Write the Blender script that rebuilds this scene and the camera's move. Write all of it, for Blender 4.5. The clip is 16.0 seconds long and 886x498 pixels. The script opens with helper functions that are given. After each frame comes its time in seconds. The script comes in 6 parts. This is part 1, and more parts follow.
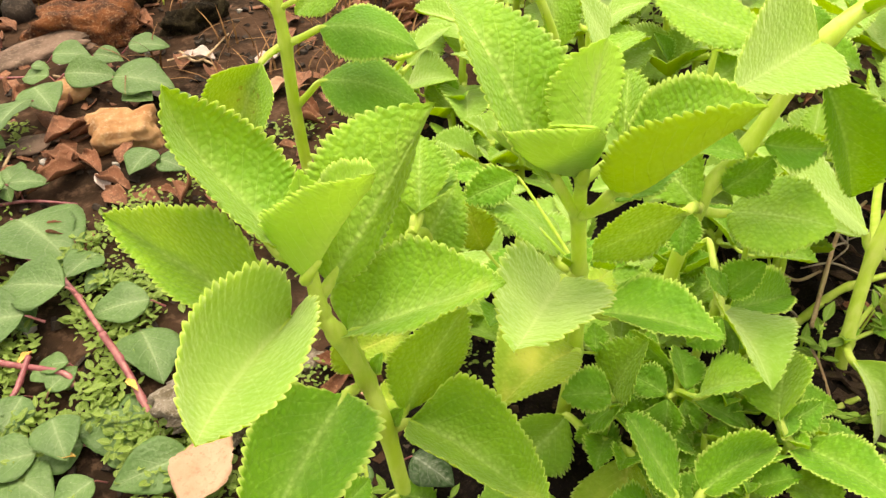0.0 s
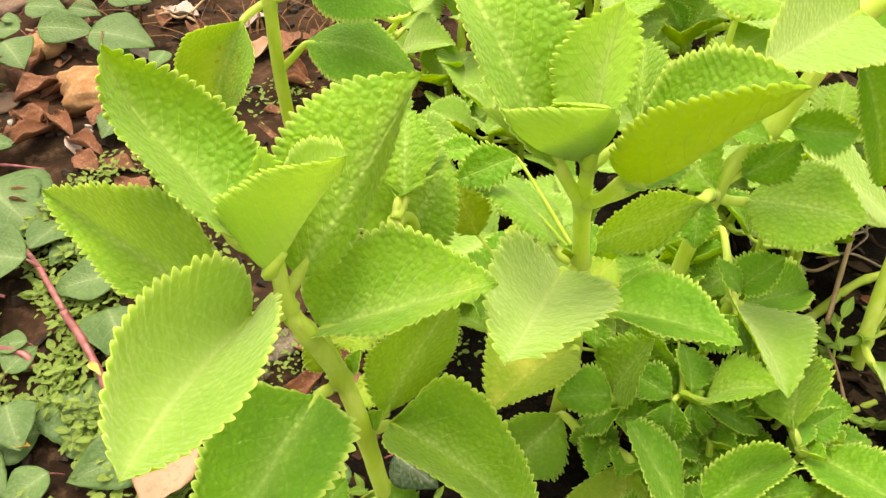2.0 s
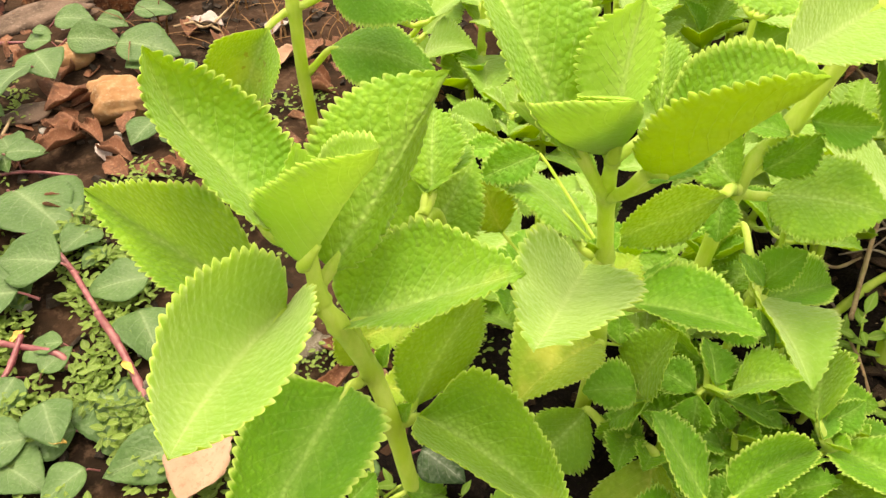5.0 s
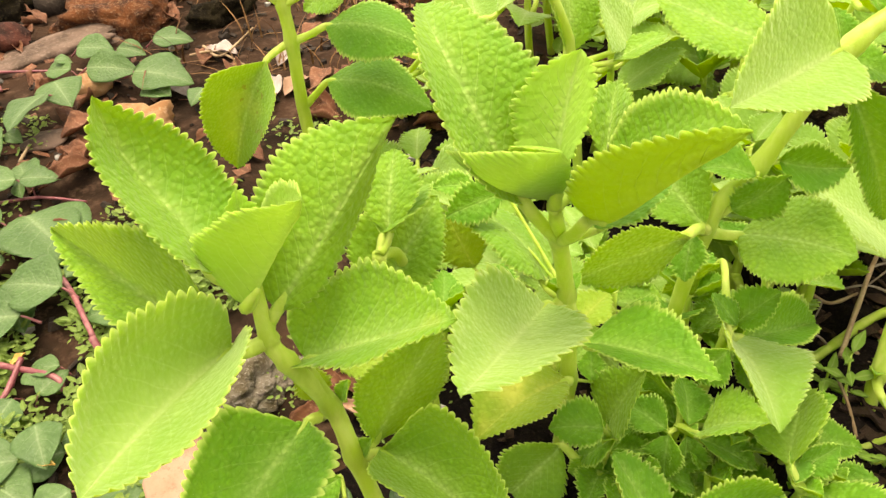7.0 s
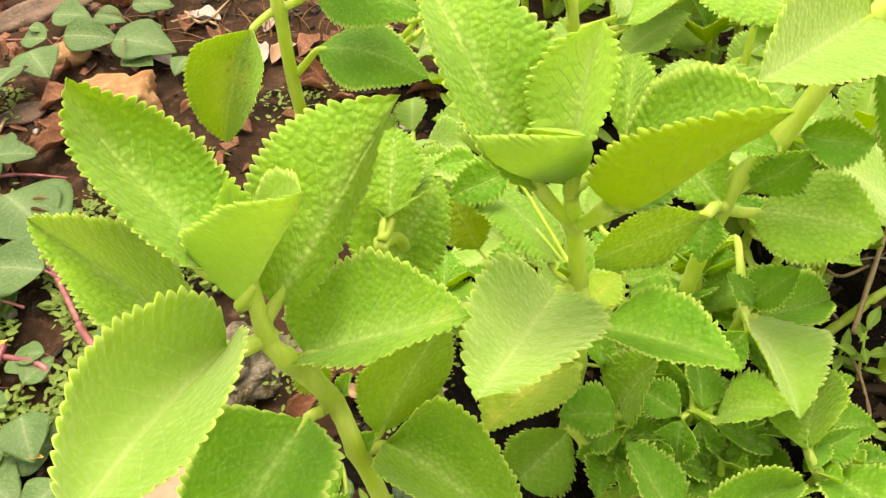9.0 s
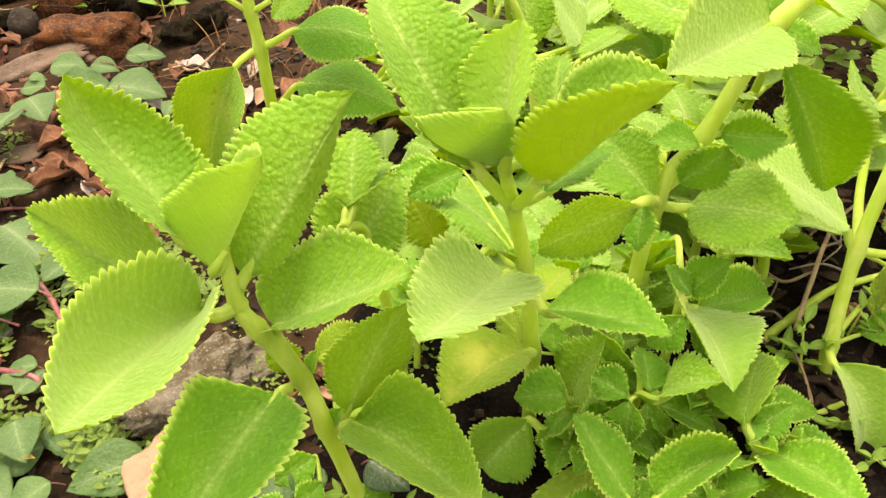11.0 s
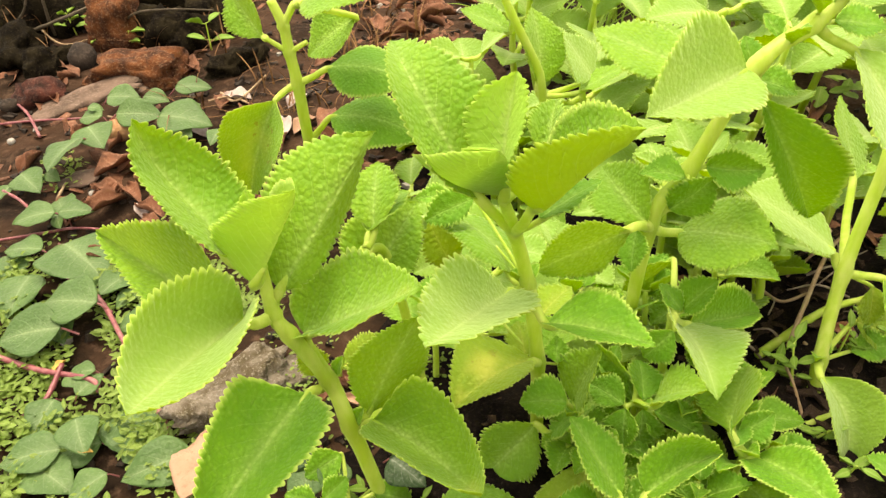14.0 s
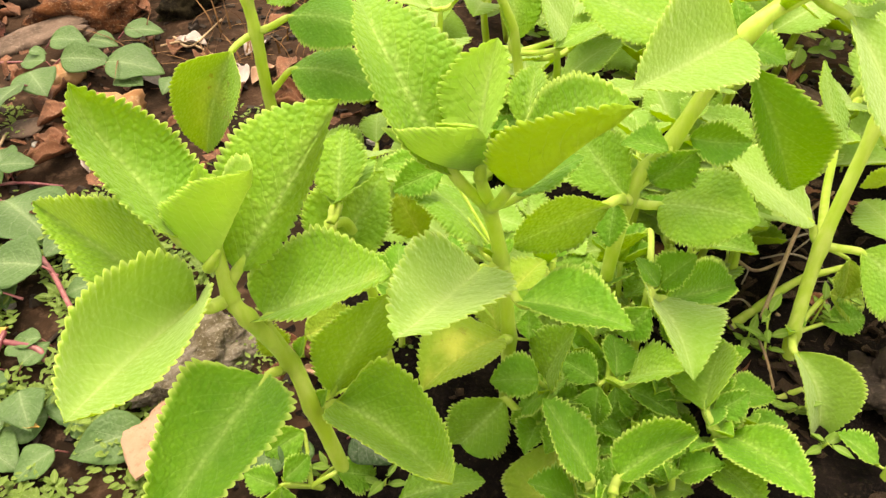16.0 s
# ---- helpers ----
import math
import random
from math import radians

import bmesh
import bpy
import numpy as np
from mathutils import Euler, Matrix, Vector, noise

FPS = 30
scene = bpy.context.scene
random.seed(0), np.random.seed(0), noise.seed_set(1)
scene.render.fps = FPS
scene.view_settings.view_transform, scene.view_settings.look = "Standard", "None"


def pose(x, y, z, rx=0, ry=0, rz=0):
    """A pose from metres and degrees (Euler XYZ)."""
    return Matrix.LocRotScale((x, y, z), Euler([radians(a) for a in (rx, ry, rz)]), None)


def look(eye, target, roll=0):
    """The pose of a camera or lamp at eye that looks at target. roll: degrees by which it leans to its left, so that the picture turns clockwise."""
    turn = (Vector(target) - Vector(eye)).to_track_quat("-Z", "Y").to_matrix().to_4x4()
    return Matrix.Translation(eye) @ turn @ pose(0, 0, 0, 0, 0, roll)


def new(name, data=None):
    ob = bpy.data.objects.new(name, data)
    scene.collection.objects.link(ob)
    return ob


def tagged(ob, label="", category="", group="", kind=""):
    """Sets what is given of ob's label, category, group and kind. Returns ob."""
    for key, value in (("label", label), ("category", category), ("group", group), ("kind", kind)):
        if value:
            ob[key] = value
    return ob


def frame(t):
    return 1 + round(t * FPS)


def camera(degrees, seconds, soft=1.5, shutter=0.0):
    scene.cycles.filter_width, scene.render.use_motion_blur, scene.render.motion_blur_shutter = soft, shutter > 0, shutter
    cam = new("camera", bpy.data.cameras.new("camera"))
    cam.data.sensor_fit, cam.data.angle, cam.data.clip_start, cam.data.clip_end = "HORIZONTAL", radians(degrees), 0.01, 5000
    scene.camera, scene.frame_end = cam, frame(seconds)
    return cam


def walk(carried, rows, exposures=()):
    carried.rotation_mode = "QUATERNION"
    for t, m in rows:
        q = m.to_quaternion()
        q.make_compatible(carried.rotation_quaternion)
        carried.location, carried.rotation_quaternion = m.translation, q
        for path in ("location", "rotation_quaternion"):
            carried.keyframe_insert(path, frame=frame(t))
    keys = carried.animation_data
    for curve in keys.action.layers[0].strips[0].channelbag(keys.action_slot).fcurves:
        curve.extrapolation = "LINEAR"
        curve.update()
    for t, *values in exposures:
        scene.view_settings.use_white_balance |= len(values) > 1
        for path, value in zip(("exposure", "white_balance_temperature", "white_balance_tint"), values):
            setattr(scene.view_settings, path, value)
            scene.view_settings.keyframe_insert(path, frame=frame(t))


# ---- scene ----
cam = camera(57.6, 16.0, soft=1.4)
PATH = [
    (0, (0.00073, -0.00483, 0.36589), (0.00133, 0.22508, 0.17318), 0.22),
    (0.5, (0.00089, -0.00059, 0.36441), (-0.00016, 0.23176, 0.17464), 0.60),
    (1, (0.00268, 0.00005, 0.36825), (0.00745, 0.22959, 0.17514), 2.26),
    (1.5, (0.01327, 0.02141, 0.35287), (0.01778, 0.24505, 0.15295), 1.96),
    (2, (0.00509, 0.03014, 0.34829), (0.00666, 0.25162, 0.14595), 1.80),
    (2.5, (0.00738, 0.03233, 0.35535), (0.01328, 0.25523, 0.15464), 1.53),
    (3, (-0.03689, 0.02828, 0.35574), (-0.01791, 0.25662, 0.16210), 2.49),
    (3.2, (-0.03279, 0.02918, 0.35079), (-0.00538, 0.25712, 0.15767), 3.31),
    (5.3, (0.01311, 0.02055, 0.34904), (0.00190, 0.24349, 0.14861), -0.16),
    (5.5, (0.02234, 0.02196, 0.34970), (0.00796, 0.24647, 0.15124), -0.09),
    (6, (0.03545, 0.02216, 0.35019), (0.01529, 0.24886, 0.15474), 0.04),
    (6.5, (0.03583, 0.03026, 0.35744), (0.01516, 0.25795, 0.16319), -0.88),
    (7, (0.03675, 0.02496, 0.35962), (0.01544, 0.25148, 0.16407), -1.87),
    (7.5, (0.03327, 0.02738, 0.36751), (0.01414, 0.24835, 0.16551), -2.54),
    (8, (0.03211, 0.04338, 0.36382), (0.01932, 0.25936, 0.15601), -1.41),
    (8.5, (0.02736, 0.04818, 0.35234), (0.01511, 0.26199, 0.14226), -0.87),
    (8.7, (0.02746, 0.04783, 0.35355), (0.01313, 0.26269, 0.14467), -1.36),
    (10.8, (0.04483, 0.00179, 0.35149), (0.02667, 0.23423, 0.16270), -3.07),
    (11, (0.04704, -0.00253, 0.35166), (0.03224, 0.23090, 0.16380), -2.52),
    (11.5, (0.05001, -0.00914, 0.36442), (0.04086, 0.22635, 0.17878), -1.61),
    (12, (0.05248, -0.00709, 0.36643), (0.04808, 0.23109, 0.18408), -0.40),
    (12.5, (0.05030, -0.02298, 0.36767), (0.04073, 0.21474, 0.18492), -0.45),
    (13, (0.06919, -0.02224, 0.37673), (0.05448, 0.21540, 0.19421), -1.69),
    (13.5, (0.06432, -0.03441, 0.38082), (0.03975, 0.20287, 0.19890), -3.61),
    (14, (0.06207, -0.03891, 0.38052), (0.03377, 0.19828, 0.19901), -4.05),
    (14.5, (0.06347, -0.03564, 0.38220), (0.03324, 0.20077, 0.20000), -3.66),
    (15, (0.05458, -0.01964, 0.37371), (0.03631, 0.21330, 0.18555), -2.53),
    (15.5, (0.05601, -0.01324, 0.37939), (0.03984, 0.21544, 0.18589), -1.93),
    (16, (0.05591, -0.01050, 0.37793), (0.04215, 0.21394, 0.17933), -1.37),
]
walk(cam, [(t, look(eye, target, roll)) for t, eye, target, roll in PATH], exposures=[(0.0, 1.45, 8600, 10), (16.0, 1.45, 8600, 10)])


# ---- world and light: bright overcast day, a soft high sun ----
world = bpy.data.worlds.new("sky")
scene.world = world
world.use_nodes = True
wn = world.node_tree
sky = wn.nodes.new("ShaderNodeTexSky")
sky.sky_type = "NISHITA"
sky.sun_disc = False
sky.sun_elevation = radians(80)
sky.sun_rotation = radians(326)
sky.air_density = 1.0
sky.dust_density = 3.0
grey = wn.nodes.new("ShaderNodeHueSaturation")
grey.inputs["Saturation"].default_value = 0.15
wn.links.new(sky.outputs[0], grey.inputs["Color"])
wn.links.new(grey.outputs[0], wn.nodes["Background"].inputs[0])
wn.nodes["Background"].inputs[1].default_value = 0.185
sun_data = bpy.data.lights.new("sun", "SUN")
sun_data.energy = 1.35
sun_data.angle = radians(40)
sun_data.color = (1.0, 0.96, 0.88)
sun = new("sun", sun_data)
sun.matrix_world = look((-0.3, 0.45, 3.0), (0, 0, 0))


# ---- material helpers ----
class Nodes:
    """A short way to write node materials."""

    def __init__(self, name):
        self.m = bpy.data.materials.new(name)
        self.m.use_nodes = True
        self.t = self.m.node_tree
        self.t.nodes.clear()
        self.out = self.t.nodes.new("ShaderNodeOutputMaterial")

    def add(self, kind, **sockets):
        n = self.t.nodes.new(kind)
        for key, v in sockets.items():
            self.put(n.inputs[key.replace("_", " ")], v)
        return n

    def put(self, socket, v):
        if isinstance(v, bpy.types.NodeSocket):
            self.t.links.new(v, socket)
        else:
            socket.default_value = v

    def math(self, op, a, b=0.0, c=0.0, clamp=False):
        n = self.t.nodes.new("ShaderNodeMath")
        n.operation, n.use_clamp = op, clamp
        for s, v in zip(n.inputs, (a, b, c)):
            self.put(s, v)
        return n.outputs[0]

    def step(self, v, lo, hi, a=0.0, b=1.0):
        n = self.t.nodes.new("ShaderNodeMapRange")
        n.interpolation_type = "SMOOTHSTEP"
        for s, x in zip(n.inputs, (v, lo, hi, a, b)):
            self.put(s, x)
        return n.outputs[0]

    def mix(self, f, a, b):
        n = self.t.nodes.new("ShaderNodeMix")
        n.data_type = "RGBA"
        self.put(n.inputs[0], f)
        self.put(n.inputs[6], a)
        self.put(n.inputs[7], b)
        return n.outputs[2]

    def noise(self, scale, detail=3.0, vec=None, rough=0.55):
        n = self.t.nodes.new("ShaderNodeTexNoise")
        n.inputs["Scale"].default_value = scale
        n.inputs["Detail"].default_value = detail
        n.inputs["Roughness"].default_value = rough
        if vec is not None:
            self.put(n.inputs["Vector"], vec)
        return n.outputs[0]

    def coords(self, which="Object"):
        return self.t.nodes.new("ShaderNodeTexCoord").outputs[which]

    def bump(self, height, strength, distance):
        return self.add("ShaderNodeBump", Height=height, Strength=strength, Distance=distance).outputs[0]

    def finish(self, shader):
        self.t.links.new(shader, self.out.inputs[0])
        return self.m


def rgb(r, g, b):
    return (r, g, b, 1.0)


def leaf_material(name, base, dark, pale, thin, rough=0.55, quilt=0.5, sheen=0.25, spots=0.0, yellow=0.0, veins=9.0, rim=0.65, through_light=0.36, island=False, edge=0.94, lines=0.55, raised=-0.16):
    """Leaf blade. UV: x along the midrib, y across (0.5 is the midrib)."""
    k = Nodes(name)
    uv = k.coords("UV")
    sep = k.add("ShaderNodeSeparateXYZ", Vector=uv)
    s, v = sep.outputs[0], sep.outputs[1]
    av = k.math("ABSOLUTE", k.math("MULTIPLY_ADD", v, 2.0, -1.0))
    ob = k.coords("Object")
    wob = k.noise(90.0, 2.0, ob)
    q = k.math("MULTIPLY_ADD", s, veins, k.math("MULTIPLY", av, -0.38 * veins))
    q = k.math("ADD", q, k.math("MULTIPLY", wob, 0.5))
    tri = k.math("ABSOLUTE", k.math("MULTIPLY_ADD", k.math("FRACT", q), 2.0, -1.0))
    side = k.math("MULTIPLY", k.step(tri, 0.86, 1.0), k.step(av, 0.95, 0.3))
    mid = k.step(av, k.math("MULTIPLY_ADD", s, -0.07, 0.10), 0.01)
    vein = k.math("MAXIMUM", mid, k.math("MULTIPLY", side, lines))
    big = k.noise(38.0, 2.0, ob)
    fine = k.noise(420.0, 3.0, ob)
    warp = k.add("ShaderNodeTexNoise", Vector=ob, Scale=300.0)
    bent = k.add("ShaderNodeVectorMath")
    bent.operation = "MULTIPLY_ADD"
    k.put(bent.inputs[0], warp.outputs["Color"])
    k.put(bent.inputs[1], (0.0010, 0.0010, 0.0010))
    k.put(bent.inputs[2], ob)
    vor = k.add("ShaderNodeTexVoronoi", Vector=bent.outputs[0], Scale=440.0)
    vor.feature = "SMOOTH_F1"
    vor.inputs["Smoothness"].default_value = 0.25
    # mask of the hollows between quilt bumps, for painted crease shade
    groove_shade = k.step(vor.outputs["Distance"], 0.28, 0.62)
    rnd = k.add("ShaderNodeNewGeometry").outputs["Random Per Island"] if island else k.add("ShaderNodeObjectInfo").outputs["Random"]
    col = k.mix(k.math("MULTIPLY", k.step(big, 0.38, 0.66), 0.62), base, dark)
    col = k.mix(k.math("MULTIPLY", rnd, 0.65), col, dark)
    col = k.mix(k.math("MULTIPLY", k.step(fine, 0.45, 0.75), 0.22), col, pale)
    col = k.mix(k.math("MULTIPLY", k.step(k.noise(1300.0, 1.0, ob), 0.74, 0.8), 0.5), col, rgb(0.6, 0.68, 0.4))
    col = k.mix(k.math("MULTIPLY", k.step(av, 0.42, 0.0), 0.3), col, pale)
    col = k.mix(k.math("MULTIPLY", vein, 0.6), col, pale)
    # crease shade between the bumps, painted into the blade colour
    col = k.mix(k.math("MULTIPLY", groove_shade, 0.9 * quilt), col, dark)
    col = k.mix(k.math("MULTIPLY", k.step(av, edge, 1.0), rim), col, rgb(0.52, 0.63, 0.16))
    if yellow:
        patch = k.math("MULTIPLY", k.step(k.noise(26.0, 2.0, ob), 0.5, 0.66), k.step(av, 0.75, 0.2))
        col = k.mix(k.math("MULTIPLY", patch, yellow), col, rgb(0.62, 0.60, 0.12))
    if spots:
        sp = k.math("MULTIPLY", k.step(k.noise(42.0, 5.0, ob, 0.7), 0.64, 0.68), spots)
        col = k.mix(sp, col, rgb(0.16, 0.07, 0.02))
    dome = k.math("MULTIPLY_ADD", k.noise(240.0, 2.0, ob), 0.4, k.math("MULTIPLY", vor.outputs["Distance"], -1.0))
    h = k.math("MULTIPLY_ADD", dome, quilt, k.math("MULTIPLY", vein, raised))
    h = k.math("MULTIPLY_ADD", fine, 0.26, h)
    nrm = k.bump(h, 1.0, 0.0013)
    p = k.add("ShaderNodeBsdfPrincipled", Base_Color=col, Roughness=rough, Normal=nrm)
    p.inputs["Specular IOR Level"].default_value = 0.22
    p.inputs["Sheen Weight"].default_value = sheen * 1.1
    p.inputs["Sheen Roughness"].default_value = 0.55
    p.inputs["Sheen Tint"].default_value = rgb(0.90, 1.0, 0.62)
    tr = k.add("ShaderNodeBsdfTranslucent", Color=k.mix(0.75, col, thin), Normal=nrm)
    m = k.add("ShaderNodeMixShader", Fac=through_light)
    k.put(m.inputs[1], p.outputs[0])
    k.put(m.inputs[2], tr.outputs[0])
    return k.finish(m.outputs[0])


def stem_material(name, base, streak, rough=0.5, sheen=0.12, thin=(0.8, 0.95, 0.12, 1.0), through_light=0.42):
    k = Nodes(name)
    ob = k.coords("Object")
    mp = k.add("ShaderNodeMapping", Vector=ob)
    mp.inputs["Scale"].default_value = (1.0, 1.0, 0.25)
    col = k.mix(k.step(k.noise(140.0, 4.0, mp.outputs[0]), 0.35, 0.7), base, streak)
    fine = k.noise(900.0, 2.0, ob)
    nrm = k.bump(k.math("ADD", fine, k.noise(200.0, 3.0, mp.outputs[0])), 0.35, 0.0008)
    p = k.add("ShaderNodeBsdfPrincipled", Base_Color=col, Roughness=rough, Normal=nrm)
    p.inputs["Sheen Weight"].default_value = sheen
    tr = k.add("ShaderNodeBsdfTranslucent", Color=k.mix(0.5, col, thin), Normal=nrm)
    m = k.add("ShaderNodeMixShader", Fac=through_light)
    k.put(m.inputs[1], p.outputs[0])
    k.put(m.inputs[2], tr.outputs[0])
    return k.finish(m.outputs[0])


def rough_material(name, c1, c2, c3, scale, rough=0.9, bump=0.6, dist=0.003, spec=0.25, island=False):
    """Soil, stone, brick, dead leaf: three colours at two scales."""
    k = Nodes(name)
    ob = k.coords("Object")
    a = k.noise(scale, 5.0, ob, 0.62)
    b = k.noise(scale * 6.5, 4.0, ob, 0.65)
    rnd = k.add("ShaderNodeNewGeometry").outputs["Random Per Island"] if island else k.add("ShaderNodeObjectInfo").outputs["Random"]
    col = k.mix(k.step(a, 0.36, 0.64), c1, c2)
    col = k.mix(k.math("MULTIPLY", k.step(b, 0.5, 0.72), 0.7), col, c3)
    col = k.mix(k.math("MULTIPLY", rnd, 0.75 if island else 0.4), col, c1)
    nrm = k.bump(k.math("MULTIPLY_ADD", b, 0.5, a), bump, dist)
    p = k.add("ShaderNodeBsdfPrincipled", Base_Color=col, Roughness=rough, Normal=nrm)
    p.inputs["Specular IOR Level"].default_value = spec
    return k.finish(p.outputs[0])


GREEN = rgb(0.225, 0.41, 0.026)
GREEN_DARK = rgb(0.085, 0.245, 0.012)
GREEN_PALE = rgb(0.46, 0.60, 0.19)
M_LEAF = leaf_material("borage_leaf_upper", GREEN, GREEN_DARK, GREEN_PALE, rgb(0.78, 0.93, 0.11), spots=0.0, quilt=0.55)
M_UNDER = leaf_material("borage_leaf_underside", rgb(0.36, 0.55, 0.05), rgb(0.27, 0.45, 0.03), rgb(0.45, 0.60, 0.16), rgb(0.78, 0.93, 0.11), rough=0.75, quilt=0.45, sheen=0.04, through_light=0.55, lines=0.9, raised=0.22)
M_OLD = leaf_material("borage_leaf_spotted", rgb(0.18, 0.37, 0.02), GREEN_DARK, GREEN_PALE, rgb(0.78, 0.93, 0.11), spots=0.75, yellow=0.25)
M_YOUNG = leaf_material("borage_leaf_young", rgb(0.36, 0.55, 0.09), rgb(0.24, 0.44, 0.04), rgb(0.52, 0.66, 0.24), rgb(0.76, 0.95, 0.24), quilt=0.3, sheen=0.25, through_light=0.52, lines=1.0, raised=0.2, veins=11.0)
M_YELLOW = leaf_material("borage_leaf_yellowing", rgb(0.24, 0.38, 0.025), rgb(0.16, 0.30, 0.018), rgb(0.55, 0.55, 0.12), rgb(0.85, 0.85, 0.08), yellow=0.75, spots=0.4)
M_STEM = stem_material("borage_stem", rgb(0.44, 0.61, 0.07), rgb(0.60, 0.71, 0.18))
# wide rim: the pale margin plus painted brightness of curled edges catching light
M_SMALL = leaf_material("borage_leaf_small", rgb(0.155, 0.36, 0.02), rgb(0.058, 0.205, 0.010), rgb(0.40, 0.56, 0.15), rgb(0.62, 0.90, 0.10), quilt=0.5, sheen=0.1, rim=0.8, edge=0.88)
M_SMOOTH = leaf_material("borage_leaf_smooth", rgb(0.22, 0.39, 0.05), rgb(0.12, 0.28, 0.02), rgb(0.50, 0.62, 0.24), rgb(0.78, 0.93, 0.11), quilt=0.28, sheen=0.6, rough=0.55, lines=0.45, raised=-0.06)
M_SOIL = rough_material("dark_soil", rgb(0.012, 0.007, 0.004), rgb(0.052, 0.027, 0.016), rgb(0.12, 0.070, 0.046), 14.0, dist=0.008, spec=0.08)


# compost colour taken down to near-black, with the shade below the herbs painted in
M_SHADE_COMPOST = rough_material("shade_black_compost", rgb(0.003, 0.0022, 0.002), rgb(0.010, 0.007, 0.0055), rgb(0.035, 0.024, 0.018), 60.0, dist=0.008, spec=0.06)


# ---- mesh helpers ----
def mesh_from(name, verts, faces, mats, uvs=None, index=None, smooth=True):
    me = bpy.data.meshes.new(name)
    me.from_pydata(np.asarray(verts, float).tolist(), [], faces)
    for m in mats:
        me.materials.append(m)
    if index is not None:
        me.polygons.foreach_set("material_index", index)
    if smooth:
        me.polygons.foreach_set("use_smooth", [True] * len(me.polygons))
    if uvs is not None:
        lay = me.uv_layers.new(name="UVMap")
        idx = np.empty(len(me.loops), dtype=np.int32)
        me.loops.foreach_get("vertex_index", idx)
        lay.data.foreach_set("uv", np.asarray(uvs, dtype=np.float32)[idx].ravel())
    me.update()
    return me


def part(name, me, parent, label="", m=None):
    """Links a mesh as one object under a thing or a part."""
    ob = new(name, me)
    ob.parent = parent
    if m is not None:
        ob.matrix_basis = m
    if label:
        tagged(ob, label)
    return ob


def empty(name, place, label, category, group=""):
    ob = new(name)
    ob.empty_display_size = 0.02
    ob.matrix_basis = Matrix.Translation(place)
    return tagged(ob, label, category, group)


def smooth_path(points, per=6):
    """Catmull-Rom through points."""
    p = [np.array(q, float) for q in points]
    p = [2 * p[0] - p[1]] + p + [2 * p[-1] - p[-2]]
    out = []
    for a, b, c, d in zip(p, p[1:], p[2:], p[3:]):
        for i in range(per):
            t = i / per
            out.append(0.5 * (2 * b + (c - a) * t + (2 * a - 5 * b + 4 * c - d) * t * t + (3 * b - a - 3 * c + d) * t ** 3))
    out.append(p[-2])
    return np.array(out)


def tube(name, points, radii, mat, sides=9, per=6, wobble=0.0, seed=0, knots=()):
    """A tapered stalk through points; knots are stations (0 to 1) where it swells."""
    c = smooth_path(points, per)
    n = len(c)
    f = np.linspace(0, 1, n)
    r = np.interp(f, np.linspace(0, 1, len(radii)), radii)
    for kn in knots:
        r = r * (1 + 0.28 * np.exp(-((f - kn) / 0.025) ** 2))
    rng = np.random.default_rng(seed)
    tang = np.gradient(c, axis=0)
    tang /= np.linalg.norm(tang, axis=1)[:, None] + 1e-12
    ref = np.array([0.31, 0.87, 0.38])
    verts, faces = [], []
    for i in range(n):
        a = np.cross(tang[i], ref)
        a /= np.linalg.norm(a) + 1e-12
        b = np.cross(tang[i], a)
        for j in range(sides):
            th = 2 * math.pi * j / sides
            rr = r[i] * (1 + wobble * rng.uniform(-1, 1))
            verts.append(c[i] + rr * (a * math.cos(th) + b * math.sin(th)))
    for i in range(n - 1):
        for j in range(sides):
            k = (j + 1) % sides
            faces.append((i * sides + j, i * sides + k, (i + 1) * sides + k, (i + 1) * sides + j))
    faces.append(tuple(range(sides))[::-1])
    faces.append(tuple((n - 1) * sides + j for j in range(sides)))
    return mesh_from(name, verts, faces, [mat])


def pair(v):
    return tuple(v) if isinstance(v, (tuple, list)) else (v, v)


